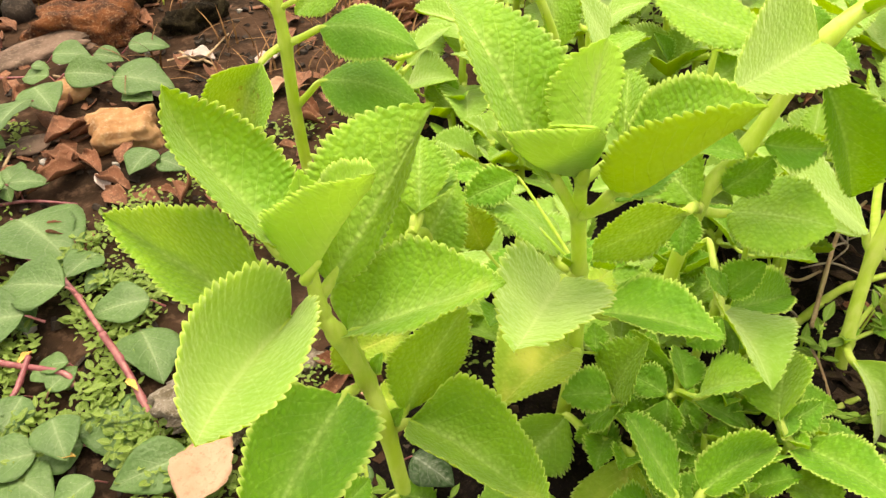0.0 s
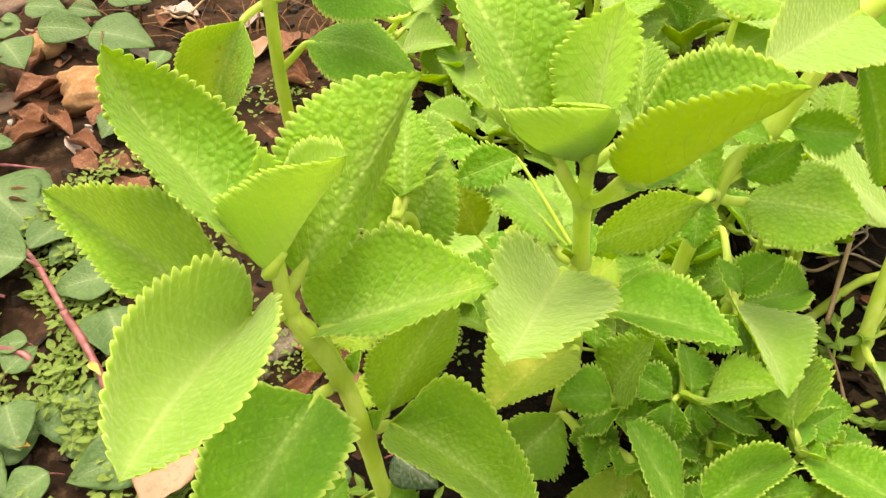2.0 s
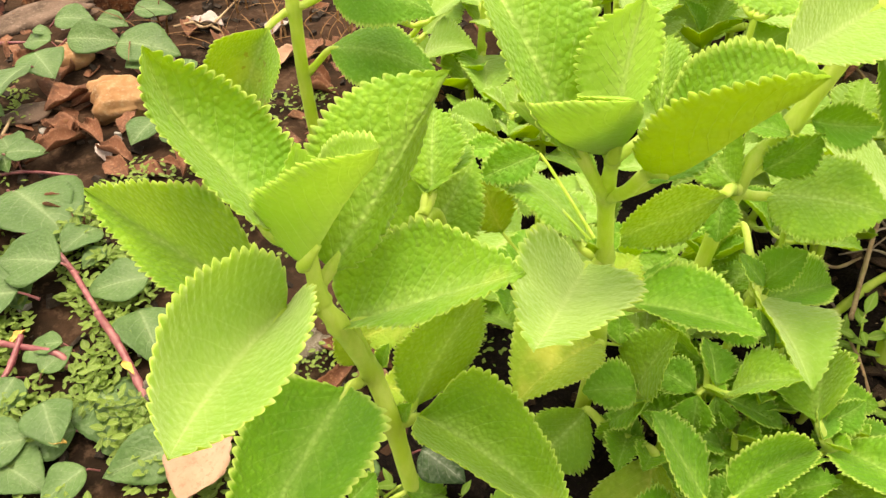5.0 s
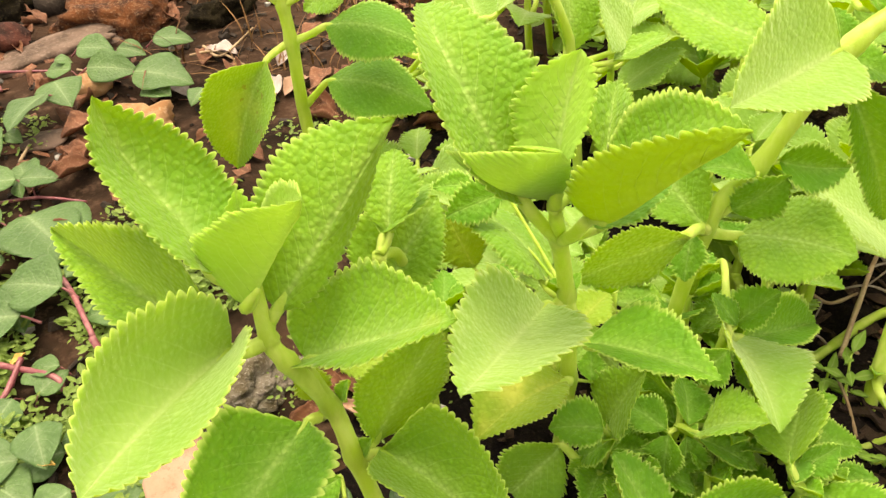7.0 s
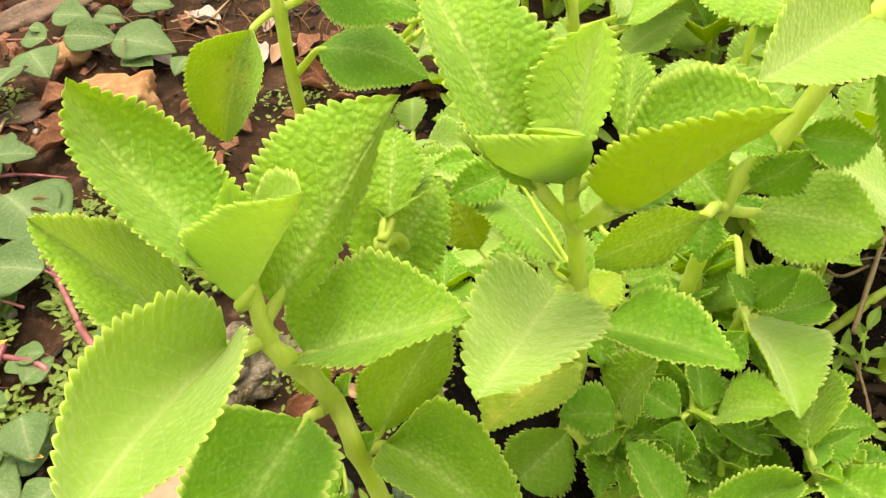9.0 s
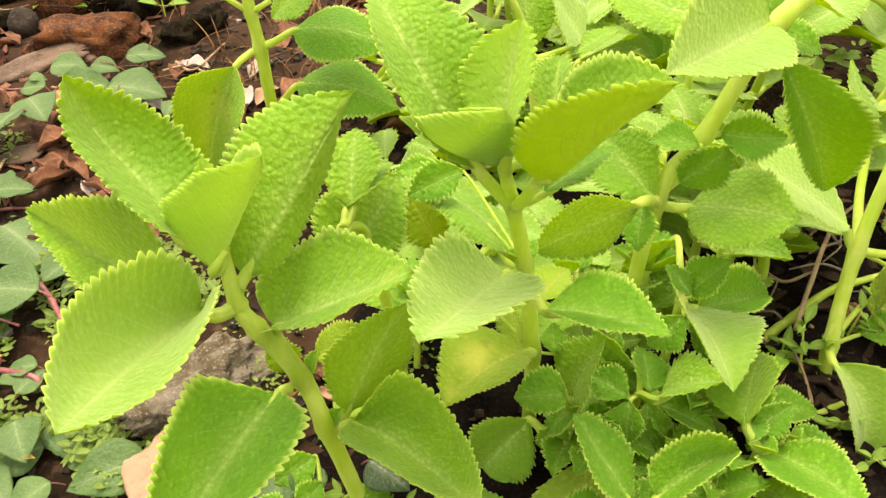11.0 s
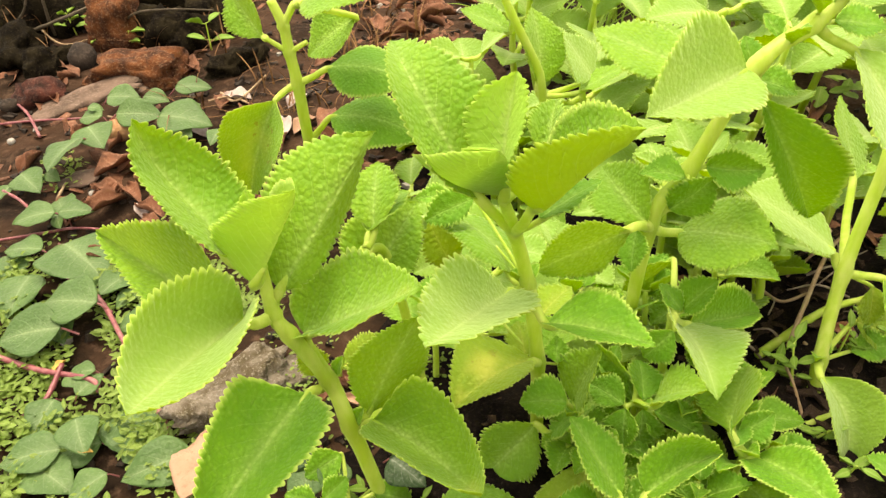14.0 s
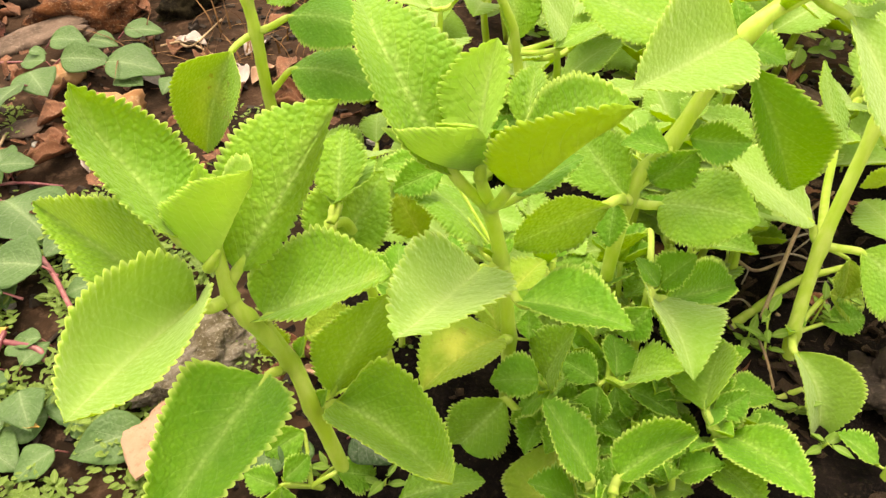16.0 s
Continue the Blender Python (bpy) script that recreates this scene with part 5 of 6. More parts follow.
filler = Plant((0.225, 0.4, -0.022), "pale leafy borage shoot with soft toothed leaves", group="low borage shoots")
filler.stem([(0.225, 0.4, -0.022), (0.227, 0.397, 0.007), (0.225, 0.4, 0.035)], [0.0028, 0.0025, 0.002])
whorl(filler, (0.225, 0.4, 0.035), 2, 0.04, 365, (M_SMOOTH, M_UNDER))
filler = Plant((0.285, 0.255, -0.03), "low borage shoot with bright toothed leaves at the bed edge", group="low borage shoots")
filler.stem([(0.285, 0.255, -0.03), (0.285, 0.255, -0.005)], [0.0024, 0.0018])
whorl(filler, (0.285, 0.255, -0.005), 2, 0.034, 371)
filler = Plant((0.009, 0.582, -0.022), "leafy borage shoot with soft toothed leaves behind taller stems", group="low borage shoots")
filler.stem([(0.009, 0.582, -0.022), (0.011, 0.579, 0.004), (0.009, 0.582, 0.03)], [0.0028, 0.0025, 0.002])
whorl(filler, (0.009, 0.582, 0.03), 3, 0.04, 390, None)
filler = Plant((0.039, 0.518, -0.022), "leafy borage shoot with soft toothed leaves behind taller stems", group="low borage shoots")
filler.stem([(0.039, 0.518, -0.022), (0.041, 0.515, 0.007), (0.039, 0.518, 0.035)], [0.0028, 0.0025, 0.002])
whorl(filler, (0.039, 0.518, 0.035), 3, 0.04, 391, (M_SMOOTH, M_UNDER))
filler = Plant((0.057, 0.565, -0.022), "leafy borage shoot with soft toothed leaves behind taller stems", group="low borage shoots")
filler.stem([(0.057, 0.565, -0.022), (0.059, 0.562, 0.009), (0.057, 0.565, 0.04)], [0.0028, 0.0025, 0.002])
whorl(filler, (0.057, 0.565, 0.04), 3, 0.044, 392, None)
filler = Plant((-0.013, 0.634, -0.022), "leafy borage shoot with soft toothed leaves behind taller stems", group="low borage shoots")
filler.stem([(-0.013, 0.634, -0.022), (-0.011, 0.631, -0.001), (-0.013, 0.634, 0.02)], [0.0028, 0.0025, 0.002])
whorl(filler, (-0.013, 0.634, 0.02), 3, 0.036, 393, (M_SMOOTH, M_UNDER))
filler = Plant((0.061, 0.514, -0.022), "leafy borage shoot with soft toothed leaves behind taller stems", group="low borage shoots")
filler.stem([(0.061, 0.514, -0.022), (0.063, 0.511, 0.004), (0.061, 0.514, 0.03)], [0.0028, 0.0025, 0.002])
whorl(filler, (0.061, 0.514, 0.03), 3, 0.042, 394, None)
filler = Plant((0.093, 0.577, -0.022), "leafy borage shoot with soft toothed leaves behind taller stems", group="low borage shoots")
filler.stem([(0.093, 0.577, -0.022), (0.095, 0.574, 0.009), (0.093, 0.577, 0.04)], [0.0028, 0.0025, 0.002])
whorl(filler, (0.093, 0.577, 0.04), 3, 0.046, 395, (M_SMOOTH, M_UNDER))
filler = Plant((0.059, 0.594, -0.022), "leafy borage shoot with soft toothed leaves behind taller stems", group="low borage shoots")
filler.stem([(0.059, 0.594, -0.022), (0.061, 0.591, -0.001), (0.059, 0.594, 0.02)], [0.0028, 0.0025, 0.002])
whorl(filler, (0.059, 0.594, 0.02), 2, 0.04, 396, None)
filler = Plant((0.229, 0.416, -0.022), "leafy borage shoot with soft toothed leaves behind taller stems", group="low borage shoots")
filler.stem([(0.229, 0.416, -0.022), (0.231, 0.413, -0.001), (0.229, 0.416, 0.02)], [0.0028, 0.0025, 0.002])
whorl(filler, (0.229, 0.416, 0.02), 3, 0.034, 397, (M_SMOOTH, M_UNDER))
filler = Plant((0.193, 0.609, -0.022), "leafy borage shoot with soft toothed leaves behind taller stems", group="low borage shoots")
filler.stem([(0.193, 0.609, -0.022), (0.195, 0.606, 0.014), (0.193, 0.609, 0.05)], [0.0028, 0.0025, 0.002])
whorl(filler, (0.193, 0.609, 0.05), 3, 0.05, 398, None)

# axillary leaflets at the nodes of the larger stems
left_plant.leaf((-0.0335, 0.2379, 0.0853), (-0.0385, 0.2440, 0.0830), (-0.0480, 0.2480, 0.1030), (0.30, -0.85, 0.40), 0.34, 0.34, 20, 0.05, 0.42, mats=(M_YELLOW, M_UNDER), petiole=0.0012)
left_plant.leaf((-0.0258, 0.2342, 0.0562), (-0.0215, 0.2330, 0.0590), (-0.0165, 0.2335, 0.0700), (-0.60, -0.60, 0.50), 0.36, 0.36, 24, 0.05, 0.42, petiole=0.0010)
left_plant.leaf((-0.0335, 0.2379, 0.0853), (-0.0290, 0.2390, 0.0880), (-0.0255, 0.2420, 0.0985), (-0.50, -0.60, 0.60), 0.34, 0.34, 26, 0.05, 0.42, petiole=0.0010)
foot_shoot.leaf(None, (-0.0560, 0.3360, -0.0060), (-0.0180, 0.3480, 0.0040), (0.05, -0.55, 0.83), 0.34, 0.30, 16, 0.10, 0.45, mats=(M_YELLOW, M_UNDER), wave=3.0)
foot_shoot.leaf(None, (-0.0420, 0.3120, -0.0180), (-0.0160, 0.3020, -0.0120), (0.05, -0.40, 0.90), 0.36, 0.34, 18, 0.08, 0.45, mats=(M_YELLOW, M_UNDER), wave=3.0)
whorl(leaning_plant, (0.1900, 0.3460, 0.2130), 1, 0.030, 401)
whorl(leaning_plant, (0.2080, 0.3530, 0.2240), 1, 0.034, 402)
whorl(middle_plant, (0.0660, 0.2830, 0.1130), 1, 0.018, 403)
whorl(right_plant, (0.2525, 0.3420, 0.0020), 1, 0.020, 404)

# ---- creeping vines ----
front_vine = vine((-0.1690, 0.2840, -0.0300), "creeping vine with red runners and dull green leaves")
front_vine.runner([(-0.2100, 0.3450, 0.0040), (-0.1960, 0.3310, -0.0070), (-0.1770, 0.3060, -0.0160), (-0.1600, 0.2840, -0.0340)], 0.0024)
front_vine.runner([(-0.2600, 0.3420, -0.0140), (-0.2610, 0.3150, -0.0200), (-0.2750, 0.3020, -0.0260)], 0.0019)
front_vine.runner([(-0.3210, 0.4500, -0.0080), (-0.2880, 0.4270, -0.0070), (-0.2540, 0.4010, -0.0070), (-0.2120, 0.3490, 0.0000)], 0.0021)
front_vine.runner([(-0.3170, 0.3540, -0.0200), (-0.2790, 0.3400, -0.0180), (-0.2360, 0.3310, -0.0170), (-0.2280, 0.3250, -0.0230)], 0.0022)
front_vine.heart((-0.2710, 0.3700, -0.0050), (-0.3190, 0.3620, -0.0130), (0.00, -0.32, 1.00), 0.45)
front_vine.heart((-0.2060, 0.2790, -0.0200), (-0.2420, 0.2710, -0.0240), (0.15, -0.43, 1.00), 0.4)
front_vine.heart((-0.1410, 0.2700, -0.0160), (-0.1820, 0.2510, -0.0220), (0.13, -0.34, 1.00), 0.36)
front_vine.heart((-0.1910, 0.2540, -0.0180), (-0.2090, 0.2350, -0.0240), (0.01, 0.09, 1.00), 0.5)
front_vine.heart((-0.2300, 0.2730, -0.0200), (-0.2680, 0.2610, -0.0240), (-0.32, -0.25, 1.00), 0.4)
front_vine.heart((-0.1700, 0.2930, -0.0230), (-0.1890, 0.2770, -0.0280), (0.17, -0.29, 1.00), 0.4)
front_vine.heart((-0.1930, 0.3840, -0.0040), (-0.2300, 0.3730, -0.0090), (-0.18, -0.31, 1.00), 0.42)
front_vine.heart((-0.1940, 0.3620, -0.0110), (-0.1700, 0.3220, -0.0170), (0.26, -0.01, 1.00), 0.42)
front_vine.heart((-0.2060, 0.3110, -0.0220), (-0.1690, 0.2720, -0.0300), (0.24, -0.32, 1.00), 0.4)
front_vine.heart((-0.1900, 0.2810, -0.0240), (-0.1710, 0.2680, -0.0280), (-0.06, -0.25, 1.00), 0.4)
front_vine.heart((-0.2550, 0.3150, -0.0200), (-0.2590, 0.2860, -0.0260), (0.15, -0.03, 1.00), 0.45)
front_vine.heart((-0.2410, 0.3190, -0.0200), (-0.2290, 0.3380, -0.0190), (0.08, -0.27, 1.00), 0.4)
front_vine.heart((-0.2540, 0.3340, -0.0170), (-0.2390, 0.3260, -0.0190), (-0.20, -0.12, 1.00), 0.45)
front_vine.heart((-0.2340, 0.3380, -0.0150), (-0.2550, 0.3350, -0.0190), (-0.11, -0.07, 1.00), 0.4)
front_vine.heart((-0.2450, 0.2620, -0.0240), (-0.2120, 0.2450, -0.0270), (0.21, -0.11, 1.00), 0.45)
front_vine.heart((-0.2900, 0.3910, -0.0110), (-0.2720, 0.3670, -0.0190), (0.03, 0.04, 1.00), 0.45)
front_vine.heart((-0.0640, 0.2700, -0.0040), (-0.0880, 0.2520, -0.0090), (-0.10, -0.35, 1.00), 0.44, mat=M_SPECKLED)
front_vine.heart((-0.0560, 0.2560, -0.0080), (-0.0700, 0.2330, -0.0140), (-0.15, -0.30, 1.00), 0.46)
front_vine.heart((-0.0450, 0.2600, -0.0060), (-0.0480, 0.2360, -0.0120), (0.20, -0.30, 1.00), 0.42)
front_vine.heart((-0.0150, 0.2640, -0.0090), (0.0080, 0.2480, -0.0140), (0.15, -0.35, 1.00), 0.46, mat=M_SPECKLED)
front_vine.heart((-0.2500, 0.3900, 0.0020), (-0.2960, 0.3960, -0.0040), (-0.10, -0.30, 1.00), 0.46)
front_vine.heart((-0.2250, 0.2900, -0.0100), (-0.2080, 0.2640, -0.0150), (0.10, -0.30, 1.00), 0.46)
side_vine = vine((-0.3390, 0.4770, -0.0180), "creeping vine with pale-veined green leaves on thin pink runners")
side_vine.runner([(-0.4070, 0.4820, -0.0140), (-0.3500, 0.4940, -0.0110), (-0.3220, 0.5020, -0.0110), (-0.2850, 0.5020, -0.0140)], 0.0013)
side_vine.runner([(-0.4970, 0.6700, -0.0010), (-0.4480, 0.6740, 0.0020), (-0.3910, 0.6830, 0.0000)], 0.0013)
side_vine.runner([(-0.4100, 0.5480, -0.0020), (-0.3820, 0.5290, -0.0010), (-0.3540, 0.5060, -0.0060)], 0.0014)
side_vine.heart((-0.3140, 0.4690, -0.0030), (-0.2590, 0.4250, -0.0130), (0.25, -0.06, 1.00), 0.5)
side_vine.heart((-0.3320, 0.4640, -0.0050), (-0.3670, 0.4650, -0.0090), (-0.03, 0.02, 1.00), 0.45)
side_vine.heart((-0.3370, 0.5050, 0.0040), (-0.3720, 0.4940, -0.0010), (-0.20, -0.21, 1.00), 0.45)
side_vine.heart((-0.3360, 0.5080, 0.0020), (-0.3070, 0.5140, -0.0020), (0.23, -0.14, 1.00), 0.4)
side_vine.heart((-0.3370, 0.5070, -0.0000), (-0.3310, 0.4950, -0.0070), (-0.45, -0.46, 1.00), 0.5)
side_vine.heart((-0.3620, 0.4610, -0.0090), (-0.3430, 0.4340, -0.0170), (0.04, -0.03, 1.00), 0.5)
side_vine.heart((-0.3290, 0.4350, -0.0090), (-0.3280, 0.3910, -0.0170), (-0.05, -0.43, 1.00), 0.5)
side_vine.heart((-0.4020, 0.5690, 0.0030), (-0.3740, 0.5470, -0.0040), (0.02, -0.27, 1.00), 0.45)
side_vine.heart((-0.4040, 0.5540, 0.0000), (-0.4130, 0.5370, -0.0070), (-0.17, -0.20, 1.00), 0.45)
side_vine.heart((-0.3790, 0.5720, 0.0020), (-0.3630, 0.5650, -0.0030), (0.03, -0.46, 1.00), 0.4)
side_vine.heart((-0.2460, 0.4370, -0.0090), (-0.2580, 0.4070, -0.0060), (0.13, 0.04, 1.00), 0.45)
side_vine.heart((-0.2380, 0.5580, 0.0010), (-0.2500, 0.5290, -0.0050), (-0.17, -0.39, 1.00), 0.5)
side_vine.heart((-0.2300, 0.5460, -0.0000), (-0.2060, 0.5370, -0.0050), (0.11, -0.39, 1.00), 0.45)
side_vine.heart((-0.3350, 0.5150, -0.0060), (-0.3560, 0.5420, -0.0080), (-0.02, -0.48, 1.00), 0.45)
side_vine.heart((-0.2710, 0.4470, -0.0080), (-0.2580, 0.4280, -0.0130), (-0.04, -0.41, 1.00), 0.4)
side_vine.heart((-0.2340, 0.4180, -0.0100), (-0.2450, 0.4010, -0.0150), (-0.05, -0.19, 1.00), 0.4)
side_vine.heart((-0.3020, 0.4670, -0.0030), (-0.2680, 0.4380, -0.0110), (0.19, -0.24, 1.00), 0.5)
side_vine.heart((-0.3000, 0.4510, -0.0060), (-0.3290, 0.4680, -0.0090), (0.09, -0.02, 1.00), 0.45)
back_vine = vine((-0.3730, 0.6960, -0.0050), "dull green creeping vine at the foot of old bricks")
back_vine.runner([(-0.4240, 0.6480, -0.0020), (-0.4530, 0.6850, 0.0040), (-0.4850, 0.7190, 0.0000)], 0.0016)
back_vine.heart((-0.3540, 0.6060, 0.0200), (-0.3680, 0.5580, 0.0110), (-0.32, -0.07, 1.00), 0.45)
back_vine.heart((-0.3600, 0.6330, 0.0170), (-0.3330, 0.6030, 0.0090), (-0.04, -0.09, 1.00), 0.5)
back_vine.heart((-0.3690, 0.7010, 0.0150), (-0.3320, 0.6990, 0.0130), (-0.29, -0.31, 1.00), 0.45)
back_vine.heart((-0.3590, 0.6620, 0.0130), (-0.3870, 0.6670, 0.0070), (-0.07, -0.31, 1.00), 0.45)
back_vine.heart((-0.3330, 0.7080, 0.0120), (-0.3040, 0.7030, 0.0070), (-0.09, -0.30, 1.00), 0.4)
back_vine.heart((-0.3080, 0.7330, 0.0090), (-0.2690, 0.7370, 0.0050), (0.04, -0.31, 1.00), 0.36)
back_vine.heart((-0.3010, 0.6650, 0.0110), (-0.2440, 0.6570, 0.0030), (-0.16, -0.23, 1.00), 0.42)
back_vine.heart((-0.3460, 0.6670, 0.0130), (-0.2970, 0.6680, 0.0090), (0.01, -0.63, 1.00), 0.36)
back_vine.heart((-0.3770, 0.6720, 0.0180), (-0.3610, 0.6730, 0.0140), (0.20, -0.20, 1.00), 0.4)
back_vine.heart((-0.2840, 0.6830, 0.0080), (-0.2700, 0.7010, 0.0050), (-0.05, -0.24, 1.00), 0.5)
back_vine.heart((-0.2870, 0.6540, 0.0040), (-0.2600, 0.6390, -0.0000), (-0.07, -0.26, 1.00), 0.5)
back_vine.heart((-0.2340, 0.6520, 0.0020), (-0.2390, 0.6280, -0.0030), (0.05, -0.28, 1.00), 0.4)

# ---- stones, bricks, fallen leaves, twigs ----
stone("rock", (-0.1220, 0.3270, -0.0200), (0.05, 0.026, 0.02), (0, 8, 52), M_STONE, "rough mossy grey rock half buried beside the herb stem", "rock", 3, rough=0.55, subdiv=5)
stone("brick", (-0.3700, 0.7820, 0.0070), (0.046, 0.026, 0.019), (0, 0, 4), M_BRICK, "broken weathered orange-brown brick lying on soil", "brick", 5, boxy=1.0, rough=0.42)
stone("stone", (-0.4620, 0.7330, 0.0030), (0.026, 0.02, 0.018), (0, 10, 20), M_REDSTONE, "dark red-brown stone beside a slab", "stone", 15, rough=0.5)
stone("slab", (-0.4070, 0.7240, -0.0010), (0.06, 0.022, 0.008), (0, -6, 34), M_PINKSLAB, "flat pinkish-brown stone slab lying askew on soil", "slab", 18, boxy=1.0, rough=0.3)
stone("brick", (-0.4370, 0.8840, 0.0140), (0.032, 0.024, 0.04), (0, 4, 10), M_BRICK, "dark orange-brown brick standing in the bank", "brick", 12, boxy=1.0, rough=0.45)
# clods added to fill the bank's dark cavity, its shade painted as their colour
stone("clod", (-0.3690, 0.8830, 0.0110), (0.04, 0.027999999999999997, 0.03), (0, 0, 0), M_CAVITY_SHADE, "near-black earth clod added to stand for a shaded cavity in the bank", "earth clod", 130, rough=0.6, subdiv=4)
stone("clod", (-0.3330, 0.8710, 0.0090), (0.032, 0.0224, 0.026), (0, 0, 37), M_CAVITY_SHADE, "near-black earth clod added to stand for a shaded cavity in the bank", "earth clod", 131, rough=0.6, subdiv=4)
stone("clod", (-0.4890, 0.8050, 0.0080), (0.034, 0.0238, 0.022), (0, 0, 74), M_CAVITY_SHADE, "near-black earth clod added to stand for a shaded cavity in the bank", "earth clod", 132, rough=0.6, subdiv=4)
stone("clod", (-0.5440, 0.8350, 0.0090), (0.042, 0.0294, 0.026), (0, 0, 111), M_CAVITY_SHADE, "near-black earth clod added to stand for a shaded cavity in the bank", "earth clod", 133, rough=0.6, subdiv=4)
stone("clod", (-0.6150, 0.9440, 0.0140), (0.05, 0.034999999999999996, 0.04), (0, 0, 148), M_CAVITY_SHADE, "near-black earth clod added to stand for a shaded cavity in the bank", "earth clod", 134, rough=0.6, subdiv=4)
stone("clod", (-0.5200, 0.9240, 0.0130), (0.046, 0.0322, 0.036), (0, 0, 185), M_CAVITY_SHADE, "near-black earth clod added to stand for a shaded cavity in the bank", "earth clod", 135, rough=0.6, subdiv=4)
stone("clod", (-0.2640, 0.7940, 0.0060), (0.03, 0.020999999999999998, 0.016), (0, 0, 222), M_CAVITY_SHADE, "near-black earth clod added to stand for a shaded cavity in the bank", "earth clod", 136, rough=0.6, subdiv=4)
stone("clod", (-0.2480, 0.8190, 0.0060), (0.024, 0.0168, 0.016), (0, 0, 259), M_CAVITY_SHADE, "near-black earth clod added to stand for a shaded cavity in the bank", "earth clod", 137, rough=0.6, subdiv=4)
stone("clod", (-0.3330, 0.9320, 0.0140), (0.05, 0.034999999999999996, 0.04), (0, 0, 296), M_CAVITY_SHADE, "near-black earth clod added to stand for a shaded cavity in the bank", "earth clod", 138, rough=0.6, subdiv=4)
stone("clod", (-0.4010, 0.9550, 0.0180), (0.05, 0.034999999999999996, 0.05), (0, 0, 333), M_CAVITY_SHADE, "near-black earth clod added to stand for a shaded cavity in the bank", "earth clod", 139, rough=0.6, subdiv=4)
stone("stone", (-0.2730, 0.5960, -0.0080), (0.027, 0.022, 0.017), (6, -8, 14), M_SANDSTONE, "ochre sandy stone lying among litter", "stone", 21, boxy=1.0, rough=0.36)
stone("stone", (-0.4490, 0.8130, 0.0070), (0.018, 0.016, 0.02), (0, 0, -10), M_SLAB, "small brown stone beside old bricks", "stone", 24)
stone("stone", (-0.3430, 0.6610, -0.0030), (0.018, 0.014, 0.012), (0, 0, 30), M_SANDSTONE, "small ochre stone under creeper leaves", "stone", 27)
stone("stone", (-0.4920, 0.7180, -0.0010), (0.012, 0.01, 0.008), (0, 0, 30), M_SLAB, "small brown pebble on the soil", "stone", 28)
stone("stone", (-0.3530, 0.5790, -0.0100), (0.02, 0.016, 0.005), (0, 0, 30), M_PINKSLAB, "flat pinkish stone among brown leaves", "stone", 29, rough=0.4)
stone("rock", (0.3110, 0.3160, -0.0210), (0.03, 0.026, 0.02), (0, 5, 20), M_SLAB, "rough brown rock at the edge of the mulch", "rock", 31, rough=0.6, subdiv=5)
stone("wood_chunk", (0.3390, 0.6040, 0.0050), (0.036, 0.012, 0.01), (0, 10, -38), M_PINKSLAB, "weathered grey-brown wood chunk among the stems", "wood", 33, boxy=1.0, rough=0.3)
stone("pebble", (-0.3280, 0.5570, -0.0120), (0.0062, 0.00496, 0.004339999999999999), (0, 0, 0), M_PEBBLE, "small pale grey pebble on dark soil", "pebble", 30, subdiv=2)
stone("pebble", (-0.3670, 0.7830, 0.0020), (0.007, 0.005600000000000001, 0.0049), (0, 0, 40), M_PEBBLE, "small pale grey pebble on dark soil", "pebble", 31, subdiv=2)
stone("pebble", (-0.4570, 0.6480, -0.0070), (0.005, 0.004, 0.0034999999999999996), (0, 0, 80), M_PEBBLE, "small pale grey pebble on dark soil", "pebble", 32, subdiv=2)
stone("pebble", (0.2210, 0.4450, -0.0190), (0.0045, 0.0036, 0.0031499999999999996), (0, 0, 120), M_PEBBLE, "small pale grey pebble on dark soil", "pebble", 33, subdiv=2)
stone("pebble", (0.2420, 0.4420, -0.0190), (0.0035, 0.0028000000000000004, 0.00245), (0, 0, 160), M_PEBBLE, "small pale grey pebble on dark soil", "pebble", 34, subdiv=2)
stone("pebble", (0.2860, 0.3870, -0.0230), (0.004, 0.0032, 0.0028), (0, 0, 200), M_PEBBLE, "small pale grey pebble on dark soil", "pebble", 35, subdiv=2)
stone("pebble", (0.2590, 0.4140, -0.0210), (0.005, 0.004, 0.0034999999999999996), (0, 0, 240), M_PEBBLE, "small pale grey pebble on dark soil", "pebble", 36, subdiv=2)
stone("pebble", (-0.2920, 0.7340, -0.0020), (0.004, 0.0032, 0.0028), (0, 0, 280), M_PEBBLE, "small pale grey pebble on dark soil", "pebble", 37, subdiv=2)
stone("pebble", (-0.3680, 0.7080, -0.0030), (0.006, 0.0048000000000000004, 0.0042), (0, 0, 320), M_PEBBLE, "small pale grey pebble on dark soil", "pebble", 38, subdiv=2)
stone("pebble", (-0.2690, 0.5490, -0.0130), (0.004, 0.0032, 0.0028), (0, 0, 360), M_PEBBLE, "small pale grey pebble on dark soil", "pebble", 39, subdiv=2)
dead_leaf((-0.1320, 0.2310), 0.06, 0.3, -8, M_TAN, "pale tan dead leaf lying flat on the soil", 41, curl=0.06, lift=0.020)
dead_leaf((-0.2960, 0.5440), 0.045, 0.3, 60, M_DEAD, "curled brown dead leaf on the soil", 50, curl=0.35)
dead_leaf((-0.3370, 0.5780), 0.05, 0.3, -40, M_DEAD, "curled brown dead leaf on the soil", 51, curl=0.41)
dead_leaf((-0.2970, 0.5610), 0.04, 0.3, 130, M_DEAD, "curled brown dead leaf on the soil", 52, curl=0.47)
dead_leaf((-0.3030, 0.5350), 0.035, 0.3, 10, M_DEAD, "curled brown dead leaf on the soil", 53, curl=0.53)
dead_leaf((-0.2780, 0.5310), 0.04, 0.3, -120, M_DEAD, "curled brown dead leaf on the soil", 54, curl=0.59)
